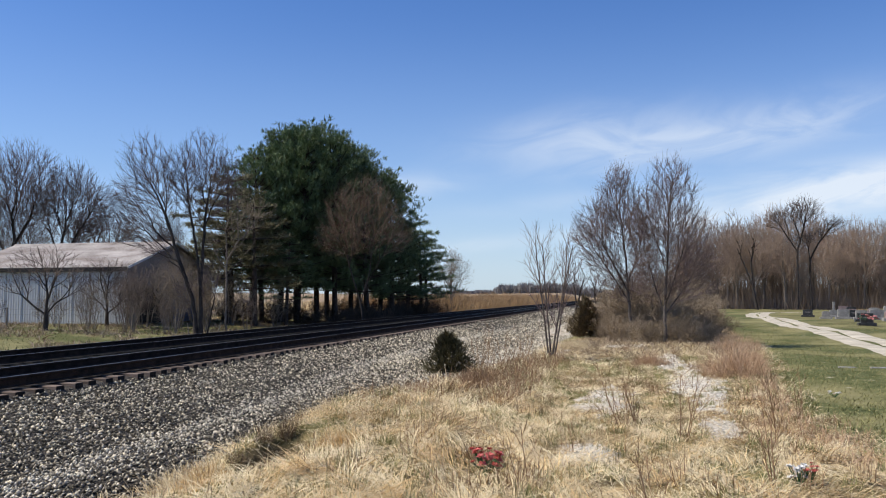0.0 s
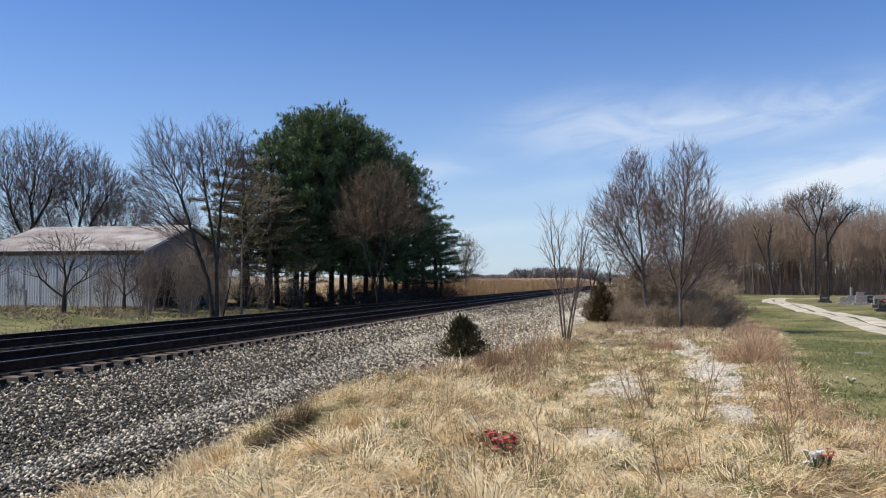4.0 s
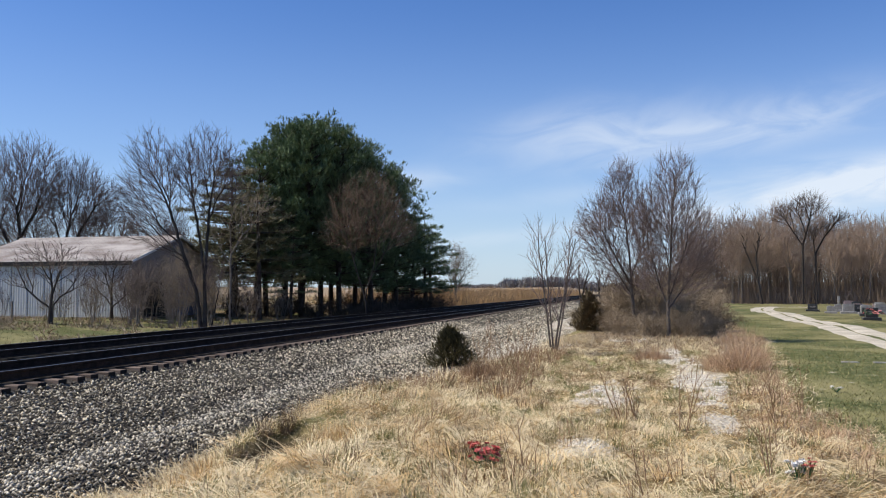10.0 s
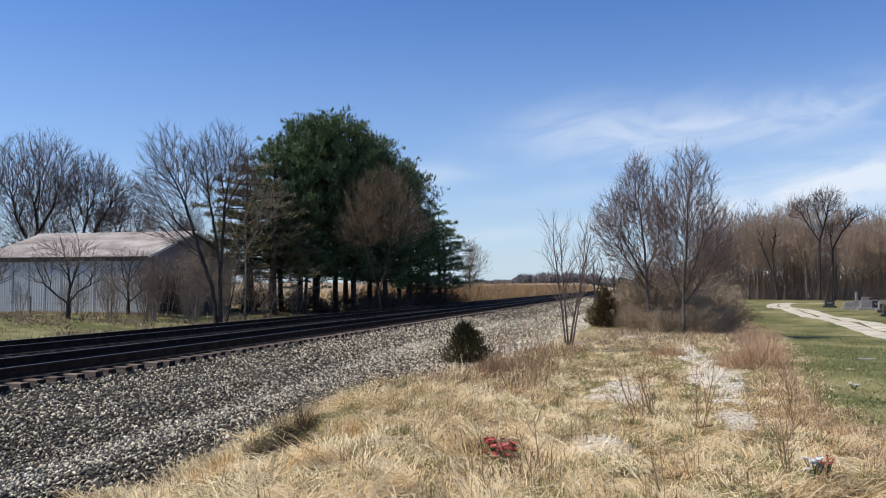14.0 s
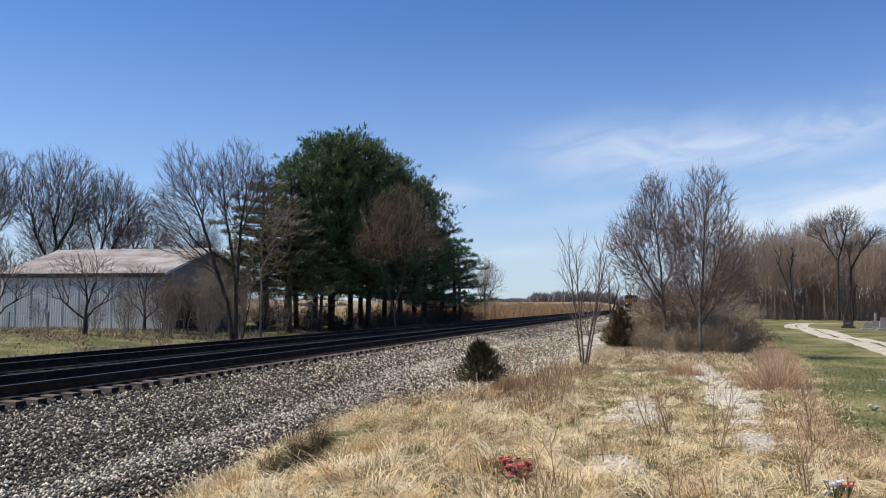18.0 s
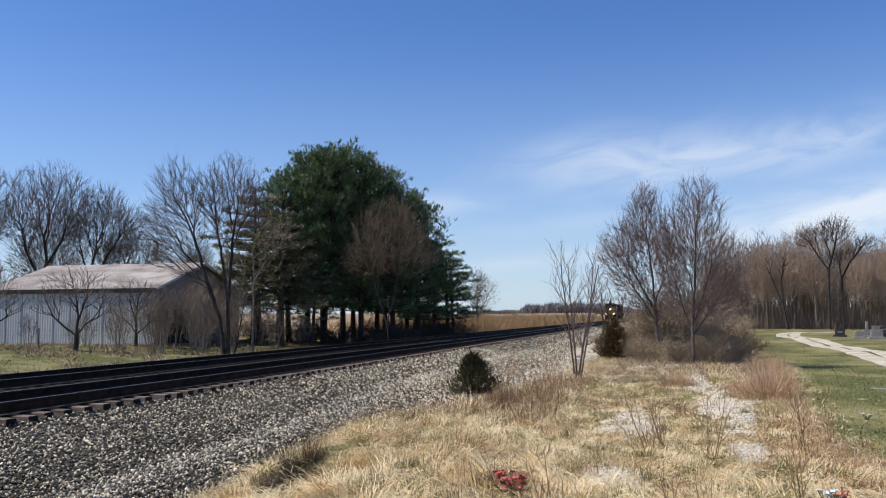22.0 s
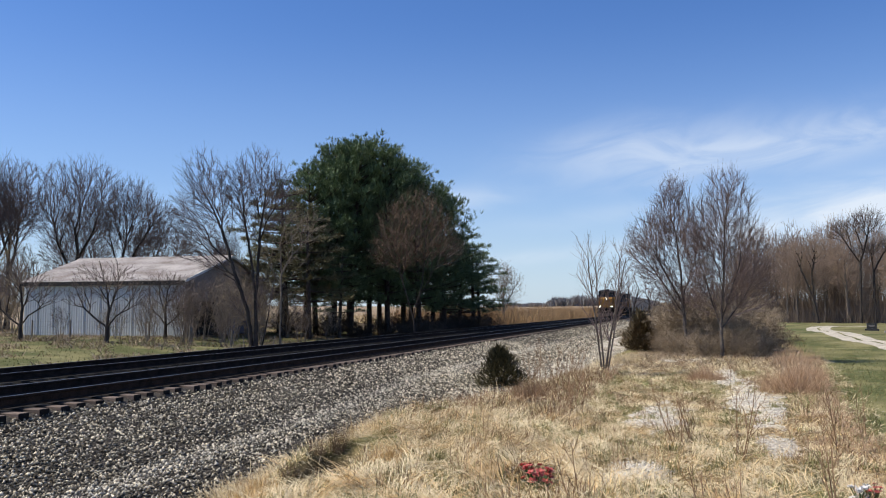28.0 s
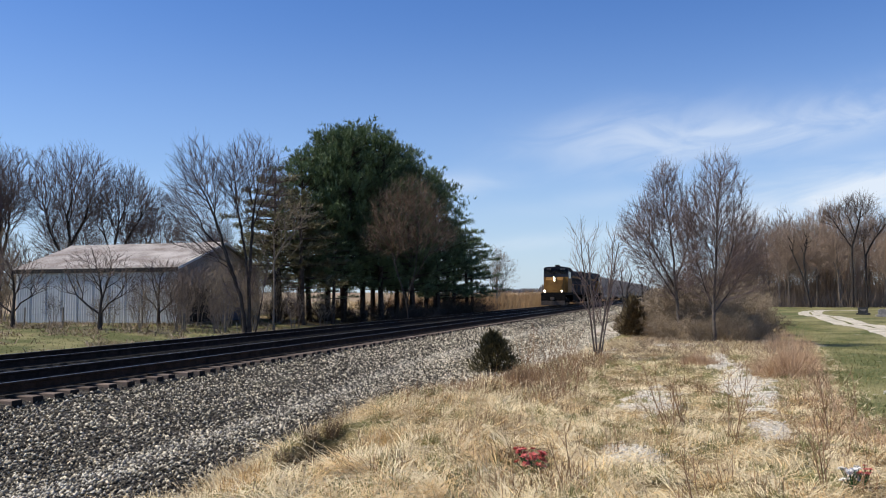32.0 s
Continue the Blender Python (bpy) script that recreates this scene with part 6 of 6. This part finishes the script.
# wire fence before the orchard
fence = thing("wire_fence", (0, 0, 0), "old wire fence on weathered wooden posts", "fence")
FP = [(-46 + 2.6 * q, 41.6 + 0.16 * q) for q in range(9)]
pm = bpy.data.meshes.new("post")
bm = bmesh.new()
cyl(bm, (0, 0, -0.3), (0.02, 0, 1.1), 0.055, 0.045, 7)
bm.to_mesh(pm)
bm.free()
for x, y in FP:
    p = part("post", pm, POSTW, fence)
    p.location = (x, y, gz(x, y))
for h in (0.35, 0.7, 1.0):
    bm = bmesh.new()
    for (x0, y0), (x1, y1) in zip(FP, FP[1:]):
        cyl(bm, (x0, y0, gz(x0, y0) + h), (x1, y1, gz(x1, y1) + h), 0.003, None, 4)
    part("wire", bm, WIRE, fence)


# ---- cemetery ----
def slab(bm, w, d, h, z, arch):
    """An upright stone tablet; arch raises the middle of its top."""
    outline = [(-w / 2, z), (w / 2, z), (w / 2, z + h - arch)]
    outline += [(w / 2 * math.cos(q * math.pi / 8), z + h - arch + arch * math.sin(q * math.pi / 8)) for q in range(1, 8)] if arch else []
    outline += [(-w / 2, z + h - arch)]
    return prism(outline, "y", -d / 2, d / 2)


def headstone(place, w, h, d, material, arch, label, turn=0.0, flowers=None):
    t = thing("headstone", place, label, "headstone", "headstones", turn=turn)
    part("base", boxes((-w / 2 - 0.14, -d / 2 - 0.1, -0.08, w / 2 + 0.14, d / 2 + 0.1, 0.16), bevel=0.015), GRANITE if material is not GRANITE_DARK else GRANITE_DARK, t)
    part("tablet", slab(None, w, d, h, 0.16, arch), material, t)
    for half, low_, high_ in ((0.30, 0.55, 0.62), (0.22, 0.38, 0.44)):
        part("inscription", boxes((-w * half, -d / 2 - 0.006, 0.16 + h * low_, w * half, -d / 2 - 0.002, 0.16 + h * high_)), GABLE, t)
    return t


def bouquet(place, r, count, petal, seed, label, leaf=True, name="flower_bunch", flat=1.0):
    """Artificial flowers: cupped petals in round heads on stems, and leaves."""
    rng = random.Random(seed)
    t = thing(name, place, label, "flowers")
    stems = bmesh.new()
    leaves = bmesh.new()
    for q in range(count):
        a_, rr = rng.random() * 6.28, r * math.sqrt(rng.random())
        c = Vector((rr * math.cos(a_), rr * math.sin(a_), ((0.05 if leaf else 0.02) + 0.8 * r * rng.random()) * flat))
        cyl(stems, (0, 0, -0.03), c, 0.004, None, 4)
        up = (c - Vector((0, 0, -0.2))).normalized()
        rot = up.to_track_quat("Z", "Y").to_matrix()
        hr = r * (rng.uniform(0.24, 0.38) if leaf else rng.uniform(0.36, 0.5))
        head = bmesh.new()
        for layer, tilt_, ln in ((5, 0.25, 1.0), (5, 0.75, 0.7)):
            for p_ in range(layer):
                b_ = p_ * 6.283 / layer + layer * tilt_
                o = rot @ Vector((math.cos(b_), math.sin(b_), tilt_)) * hr * ln
                s = rot @ Vector((-math.sin(b_), math.cos(b_), 0)) * hr * 0.36
                v0, v1, v2, v3 = head.verts.new(c), head.verts.new(c + o * 0.6 + s), head.verts.new(c + o), head.verts.new(c + o * 0.6 - s)
                head.faces.new((v0, v1, v2, v3))
        bmesh.ops.remove_doubles(head, verts=head.verts[:], dist=1e-5)
        part("flower_head", head, petal, t)
    for q in range(min(count, 9) if leaf else 0):
        a_ = rng.random() * 6.28
        c = Vector((r * 0.5 * math.cos(a_), r * 0.5 * math.sin(a_), 0.05))
        o = Vector((math.cos(a_), math.sin(a_), rng.uniform(0.0, 0.9))) * r * rng.uniform(0.5, 0.9)
        s = Vector((-math.sin(a_), math.cos(a_), 0)) * r * 0.14
        leaves.faces.new([leaves.verts.new(p) for p in (c, c + o * 0.5 + s, c + o, c + o * 0.5 - s)])
    part("wire_stem", stems, PLASTIC_LEAF, t)
    if leaf:
        part("foliage", leaves, PLASTIC_LEAF, t, "dark green plastic leaves")
    else:
        leaves.free()
    return t


for k, (x, y, w, h, d, m_, arch, label) in enumerate([
        (12.85, 70.3, 1.05, 0.62, 0.28, GRANITE_DARK, 0.0, "low polished black granite headstone on grass"),
        (12.75, 63.2, 0.75, 0.60, 0.22, GRANITE, 0.10, "small grey granite headstone with a rounded top"),
        (13.6, 62.0, 1.05, 0.75, 0.26, GRANITE, 0.0, "broad grey granite headstone"),
        (15.9, 76.0, 0.22, 1.3, 0.22, GRANITE, 0.0, "slender grey stone obelisk"),
        (15.2, 66.5, 1.15, 0.80, 0.26, GRANITE_RED, 0.08, "rose granite headstone with a curved top"),
        (13.2, 55.5, 0.70, 0.55, 0.22, GRANITE_DARK, 0.0, "small dark granite headstone"),
        (13.9, 58.5, 1.0, 0.70, 0.24, GRANITE, 0.08, "grey granite headstone with a curved top"),
        (15.4, 61.0, 1.25, 0.85, 0.26, GRANITE, 0.10, "broad grey granite headstone"),
        (16.4, 66.0, 1.0, 0.75, 0.26, GRANITE_RED, 0.0, "rose granite headstone on grass"),
        (17.5, 70.0, 1.1, 0.80, 0.26, GRANITE, 0.08, "grey granite headstone with a curved top"),
        (12.25, 50.3, 0.95, 0.80, 0.24, GRANITE_DARK, 0.0, "dark granite headstone behind flowers"),
        (16.4, 57.0, 1.1, 0.80, 0.24, GRANITE, 0.0, "grey granite headstone on grass"),
        (18.4, 63.0, 1.1, 0.80, 0.24, GRANITE, 0.06, "grey granite headstone with a curved top"),
        (19.5, 74.0, 1.0, 0.85, 0.24, GRANITE, 0.10, "grey granite headstone with a curved top"),
        (14.6, 63.5, 0.9, 0.70, 0.24, GRANITE_DARK, 0.0, "dark granite headstone among grey ones"),
        (14.9, 56.0, 0.8, 0.65, 0.22, GRANITE_RED, 0.08, "small rose granite headstone"),
        (16.0, 70.5, 1.0, 0.80, 0.24, GRANITE_DARK, 0.06, "dark granite headstone on grass"),
        (17.6, 60.0, 1.0, 0.75, 0.24, GRANITE_DARK, 0.0, "dark granite headstone on grass"),
        (14.4, 69.0, 0.8, 0.60, 0.22, GRANITE, 0.06, "small grey granite headstone with a curved top"),
        (16.6, 76.0, 1.0, 0.75, 0.24, GRANITE_RED, 0.0, "rose granite headstone on grass")]):
    headstone((x - 0.3, y, gz(x, y)), w * 0.66, h * 0.66, d, m_, arch, label, turn=-8 + 4 * (k % 4))
for k, (x, y, h) in enumerate([(11.72, 49.7, 0.30), (12.12, 49.5, 0.26), (13.6, 51.8, 0.24), (15.2, 55.0, 0.24), (14.0, 60.2, 0.24)]):
    bouquet((x, y, gz(x, y) + 0.35), h, 13, PETAL_PINK, 40 + k, "bright pink-red artificial flowers on a grave", flat=0.9)
bouquet((-1.41, 7.55, gz(-1.41, 7.55) + 0.06), 0.135, 30, PETAL_RED, 51, "faded red artificial flower bunch lying in straw", flat=1.3)
bouquet((1.22, 7.62, gz(1.22, 7.62) + 0.03), 0.085, 18, PETAL_WHITE, 52, "white artificial flowers lying in straw", leaf=False, flat=1.7)
bouquet((1.31, 7.58, gz(1.31, 7.58) + 0.05), 0.06, 14, PETAL_RED, 53, "small red artificial flower in straw", leaf=False, flat=1.9)
bouquet((3.04, 15.1, gz(3.04, 15.1) + 0.03), 0.09, 8, PETAL_WHITE, 54, "pale artificial flowers lying on the lawn", leaf=False, flat=0.7)


for x, y, w in ((4.35, 20.2, 0.34), (5.0, 20.1, 0.40), (5.9, 20.3, 0.36)):
    tagged(new("grave_marker", bpy.data.meshes.new("grave_marker")), "flat pale stone grave marker set in the lawn", "marker", "flat markers")
    ob = scene.collection.objects[-1]
    mk = boxes((-w / 2, -0.09, -0.06, w / 2, 0.09, 0.010), bevel=0.004)
    mk.to_mesh(ob.data)
    mk.free()
    ob.data.materials.append(GRANITE)
    ob.location = (x, y, gz(x, y) + 0.01)
for x, y, dx, h in ((-22.75, 40.1, -0.14, 0.75), (-21.45, 40.5, 0.22, 0.8)):
    st = bmesh.new()
    cyl(st, (0, 0, -0.15), (dx, 0, h), 0.03, 0.025, 6)
    me = bpy.data.meshes.new("stake")
    st.to_mesh(me)
    st.free()
    me.materials.append(POSTW)
    ob = tagged(new("stake", me), "pale leaning wooden stake by the maple", "stake", "stakes")
    ob.location = (x, y, gz(x, y))
for k, (x, y, r_) in enumerate(((-20.6, 58.6, 0.42), (-20.0, 59.6, 0.30), (-18.6, 66.5, 0.34))):
    rk = bmesh.new()
    bmesh.ops.create_icosphere(rk, subdivisions=2, radius=r_)
    for v in rk.verts:
        v.co *= 1 + 0.35 * noise.noise(v.co * 3.1 + Vector((k, 0, 0)))
        v.co.z *= 0.5
    me = bpy.data.meshes.new("boulder")
    rk.to_mesh(me)
    rk.free()
    me.materials.append(POSTW)
    ob = tagged(new("boulder", me), "grey weathered boulder lying under the pines", "boulder", "boulders")
    ob.location = (x, y, gz(x, y) + 0.05)
pl = bmesh.new()
cyl(pl, (0, 0, -0.15), (0.85, 0.25, 1.35), 0.05, 0.04, 7)
me = bpy.data.meshes.new("leaning_pole")
pl.to_mesh(me)
pl.free()
me.materials.append(BARK)
ob = tagged(new("leaning_pole", me), "dark wooden pole leaning under the pines", "pole")
ob.location = (-23.9, 59.9, gz(-23.9, 59.9))


# ---- the freight train, in the rail's space: front at y = 0, body towards +y ----
def wheelset(parent, y):
    for s in (-0.75, 0.75):
        bm = bmesh.new()
        cyl(bm, (s - 0.065, y, 0.51), (s + 0.065, y, 0.51), 0.51, None, 20)
        cyl(bm, (s - 0.09, y, 0.51), (s + 0.09, y, 0.51), 0.16, None, 12)
        part("wheel", bm, WHEEL, parent)


def bogie(veh, y, axles, gap):
    half = gap * (axles - 1) / 2
    bm = boxes(*[(s * 1.0 - 0.09, y - half - 0.45, 0.52, s * 1.0 + 0.09, y + half + 0.45, 0.86) for s in (-1, 1)], (-1.0, y - 0.25, 0.55, 1.0, y + 0.25, 0.95), bevel=0.03)
    for q in range(axles):
        for s in (-1, 1):
            box(bm, s * 1.0 - 0.16, y - half + q * gap - 0.17, 0.36, s * 1.0 + 0.16, y - half + q * gap + 0.17, 0.66, 0.03)
    b = part("truck", bm, BLACKP, veh, "black truck frame")
    for q in range(axles):
        wheelset(b, y - half + q * gap)
    return b


def locomotive(place, label, lit):
    L = thing("locomotive", place, label, "locomotive", "freight train")
    part("underframe", boxes((-1.5, 0.35, 1.25, 1.5, 22.0, 1.55), (-1.55, 0.9, 1.42, 1.55, 21.6, 1.58), bevel=0.02), BLACKP, L)
    pil = part("pilot", boxes((-1.5, 0.15, 0.55, 1.5, 0.40, 1.50), bevel=0.02), BLACKP, L, "black pilot plate")
    part("snow_plow", prism([(-1.45, 0.12), (1.45, 0.12), (1.40, 0.62), (-1.40, 0.62)], "y", -0.12, 0.16), WHEEL, pil, "scuffed steel snow plow")
    part("coupler", boxes((-0.16, -0.45, 0.72, 0.16, 0.2, 1.02), (-0.22, -0.55, 0.70, 0.22, -0.3, 1.04), bevel=0.03), WHEEL, pil)
    for s in (-1, 1):
        part("step", boxes(*[(s * 1.22 - 0.22, 0.45, 0.45 + q * 0.32, s * 1.22 + 0.22, 1.0, 0.48 + q * 0.32) for q in range(3)]), BLACKP, L)
    nose = [(1.15, 1.58), (3.2, 1.58), (3.2, 3.42), (1.75, 3.36), (1.30, 3.05)]
    nb = part("nose", prism(nose, "x", -1.05, 1.05), YELLOW, L, "yellow short hood")
    part("nose_door", boxes((0.35, 1.12, 1.7, 0.9, 1.16, 2.9)), YELLOW, nb)
    cb = part("cab", prism([(2.55, 1.58), (6.1, 1.58), (6.1, 3.42), (2.55, 3.42)], "x", -1.52, 1.52), YELLOW, L, "yellow lower cab")
    part("cab_top", prism([(2.55, 3.42), (6.1, 3.42), (6.1, 4.35), (5.8, 4.50), (3.0, 4.50), (2.72, 4.40)], "x", -1.52, 1.52), BLUE, L, "dark blue upper cab")
    part("anticlimber", boxes((-1.45, 0.32, 1.50, 1.45, 1.2, 1.58), bevel=0.02), BLACKP, L)
    roof = [(-1.56, 4.36), (-1.35, 4.58), (-0.7, 4.66), (0.7, 4.66), (1.35, 4.58), (1.56, 4.36)]
    part("cab_roof", prism(roof, "y", 2.55, 6.2), BLUE, L, "dark blue cab roof")
    for x0, x1 in ((-1.35, -0.50), (-0.42, 0.42), (0.50, 1.35)):
        part("windshield", boxes((x0, 2.60, 3.55, x1, 2.66, 4.22)), GLASS, cb)
    for s in (-1, 1):
        for y0, y1 in ((3.1, 3.9), (4.1, 4.9)):
            part("side_window", boxes((s * 1.525 - 0.012, y0, 3.25, s * 1.525 + 0.012, y1, 4.05)), GLASS, cb)
        nbd = part("number_board", boxes((s * 0.86 - 0.26, 2.52, 4.27, s * 0.86 + 0.26, 2.58, 4.45)), NUMB, cb)
        part("numerals", boxes((s * 0.86 - 0.18, 2.51, 4.31, s * 0.86 + 0.18, 2.518, 4.40)), BLACKP, nbd, "dark bar of numerals")
    hl = part("headlight", boxes((-0.17, 1.22, 2.90, 0.17, 1.62, 3.42), bevel=0.03), BLUE, nb)
    for s in (-0.12, 0.12):
        bm = bmesh.new()
        cyl(bm, (0, 1.20, 3.16 + s), (0, 1.23, 3.16 + s), 0.105, None, 16)
        part("lens", bm, LAMP if lit else GLASS, hl, "glowing headlight" if lit else "")
    for s in (-1, 1):
        dl = part("ditch_light", boxes((s * 1.05 - 0.14, 0.28, 1.60, s * 1.05 + 0.14, 0.50, 1.90), bevel=0.02), BLACKP, L)
        bm = bmesh.new()
        cyl(bm, (s * 1.05, 0.25, 1.75), (s * 1.05, 0.285, 1.75), 0.11, None, 16)
        part("lens", bm, LAMP if lit else GLASS, dl, "glowing ditch light" if lit else "")
    hood = [(-1.0, 1.58), (1.0, 1.58), (1.0, 3.0), (1.25, 3.3), (1.25, 4.15), (0.95, 4.36), (-0.95, 4.36), (-1.25, 4.15), (-1.25, 3.3), (-1.0, 3.0)]
    hd = part("long_hood", prism(hood, "y", 6.1, 16.2), BLUE, L, "dark blue engine hood")
    for s in (-1, 1):
        for q in range(9):
            part("hood_door", boxes((s * 1.0 - 0.012, 6.5 + q * 1.05, 1.8, s * 1.0 + 0.012, 7.4 + q * 1.05, 2.95)), BLUE, hd)
        part("side_stripe", boxes((s * 1.252 - 0.006, 6.2, 3.40, s * 1.252 + 0.006, 16.1, 3.62)), YELLOW, hd)
    rad = [(-1.0, 1.58), (1.0, 1.58), (1.0, 3.1), (1.50, 3.55), (1.50, 4.40), (-1.50, 4.40), (-1.50, 3.55), (-1.0, 3.1)]
    rd = part("radiator_housing", prism(rad, "y", 16.2, 21.2), BLUE, L, "flared radiator housing")
    for s in (-1, 1):
        part("grille", boxes((s * 1.505 - 0.012, 16.6, 3.65, s * 1.505 + 0.012, 20.8, 4.3)), BLACKP, rd)
    part("dynamic_brake_box", boxes((-1.35, 6.4, 3.55, 1.35, 8.8, 4.38), bevel=0.08), BLUE, L)
    bm = bmesh.new()
    cyl(bm, (0, 11.5, 4.3), (0, 11.5, 4.62), 0.35, 0.30, 14)
    part("exhaust_stack", bm, BLACKP, L)
    bm = boxes((-0.3, 4.3, 4.64, 0.3, 4.5, 4.78))
    for q in (-0.2, 0, 0.2):
        cyl(bm, (q, 4.4, 4.82), (q, 3.95, 4.82), 0.04, 0.10, 10)
    part("horn", bm, BLACKP, L)
    tank = [(-1.35, 0.55), (-1.1, 0.38), (1.1, 0.38), (1.35, 0.55), (1.35, 1.25), (-1.35, 1.25)]
    part("fuel_tank", prism(tank, "y", 8.3, 14.0), BLACKP, L)
    for s in (-1, 1):
        bm = bmesh.new()
        for q in range(11):
            cyl(bm, (s * 1.5, 6.3 + q * 1.5, 1.55), (s * 1.5, 6.3 + q * 1.5, 2.55), 0.018, None, 6)
        cyl(bm, (s * 1.5, 6.2, 2.55), (s * 1.5, 21.4, 2.55), 0.018, None, 6)
        part("handrail", bm, YELLOW, L, "yellow handrail")
        bm = bmesh.new()
        for q in (0.5, 1.0):
            cyl(bm, (s * 1.4, q, 1.55), (s * 1.4, q, 2.5), 0.018, None, 6)
        cyl(bm, (s * 1.4, 0.5, 2.5), (s * 1.4, 2.5, 2.6), 0.018, None, 6)
        cyl(bm, (s * 1.4, 0.5, 2.45), (s * 0.3, 0.5, 2.45), 0.018, None, 6)
        part("front_handrail", bm, YELLOW, L, "yellow handrail")
    bogie(L, 4.3, 3, 1.95)
    bogie(L, 17.9, 3, 1.95)
    L.scale = (1, 1, 1.05)
    return L


def hopper_car(place):
    H = thing("hopper_car", place, "grey ribbed covered hopper car of a freight train", "railway car", "freight train")
    half = 8.4
    mid = 9.1
    sidep = [(mid - half, 2.5), (mid - half + 2.6, 1.1), (mid + half - 2.6, 1.1), (mid + half, 2.5), (mid + half, 4.25), (mid - half, 4.25)]
    body = part("body", prism(sidep, "x", -1.45, 1.45), HOPGREY, H)
    for s in (-1, 1):
        for q in range(13):
            y = mid - half + 0.4 + q * (2 * half - 0.8) / 12
            part("rib", boxes((s * 1.45, y - 0.05, 1.15 if 2.4 < y - mid + half < 2 * half - 2.4 else 2.4, s * 1.56, y + 0.05, 4.2)) if s > 0 else boxes((-1.56, y - 0.05, 1.15 if 2.4 < y - mid + half < 2 * half - 2.4 else 2.4, -1.45, y + 0.05, 4.2)), HOPGREY, body)
        part("side_sill", boxes((min(s * 1.40, s * 1.54), mid - half - 0.3, 0.95, max(s * 1.40, s * 1.54), mid + half + 0.3, 1.15)), HOPGREY, H)
    part("roof", prism([(-1.5, 4.2), (1.5, 4.2), (1.3, 4.45), (-1.3, 4.45)], "y", mid - half - 0.05, mid + half + 0.05), HOPGREY, H)
    part("running_board", boxes((-0.45, mid - half, 4.55, 0.45, mid + half, 4.60)), WHEEL, H)
    for q in range(6):
        part("hatch", boxes((-0.35, mid - 7.6 + q * 2.6, 4.45, 0.35, mid - 6.2 + q * 2.6, 4.54), bevel=0.02), HOPGREY, H)
    for q in range(3):
        y = mid - 3.8 + q * 3.8
        part("outlet_gate", prism([(y - 1.5, 1.1), (y - 0.4, 0.5), (y + 0.4, 0.5), (y + 1.5, 1.1)], "x", -1.0, 1.0), HOPGREY, H)
    for y in (mid - half - 0.1, mid + half + 0.1):
        bm = bmesh.new()
        for q in range(8):
            cyl(bm, (0.7, y, 1.2 + q * 0.38), (1.3, y, 1.2 + q * 0.38), 0.015, None, 5)
        for xq in (0.7, 1.3):
            cyl(bm, (xq, y, 1.0), (xq, y, 4.2), 0.02, None, 5)
        part("ladder", bm, HOPGREY, H)
    part("end_platform", boxes((-1.4, 0.2, 1.0, 1.4, 2.6, 1.12), (-1.4, 15.6, 1.0, 1.4, 18.0, 1.12)), BLACKP, H)
    bogie(H, 2.1, 2, 1.75)
    bogie(H, 16.1, 2, 1.75)
    return H


train = [(locomotive((FAR, 624, RAIL_TOP), "yellow and dark blue freight locomotive with lit headlights", True), 0.0)]
second = locomotive((FAR, 669.4, RAIL_TOP), "second dark blue freight locomotive coupled back to front", False)
train.append((second, 45.4))
first = hopper_car((FAR, 670, RAIL_TOP))
train.append((first, 46.0))
for q in range(1, 9):
    train.append((copy_thing(first, pose(FAR, 670 + 18.7 * q, RAIL_TOP)), 46.0 + 18.7 * q))

# ---- ties, with their plates ----
for tr, y0, count in ((tracks[0], 3.0, 300), (tracks[1], 3.0, 200)):
    rr = random.Random(count)
    for q in range(count):
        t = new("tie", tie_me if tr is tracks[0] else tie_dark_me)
        t.parent = tr
        t.matrix_basis = pose(rr.uniform(-0.06, 0.06), y0 + 0.5 * q + rr.uniform(-0.03, 0.03), -0.04 - rr.uniform(0, 0.012), 0, 0, rr.uniform(-1.5, 1.5))


# ---- what moves ----
def motions():
    """The train rolls towards the camera and slows a little."""
    for veh, back in train:
        rows = []
        for t in (0, 4, 8, 12, 16, 20, 24, 28, 32):
            s = 32 - t
            rows.append((t, pose(FAR, 103.4 + 13.4 * s + 0.09 * s * s + back, RAIL_TOP, 0, 0, 180 if veh is second else 0)))
        walk(veh, rows)


motions()
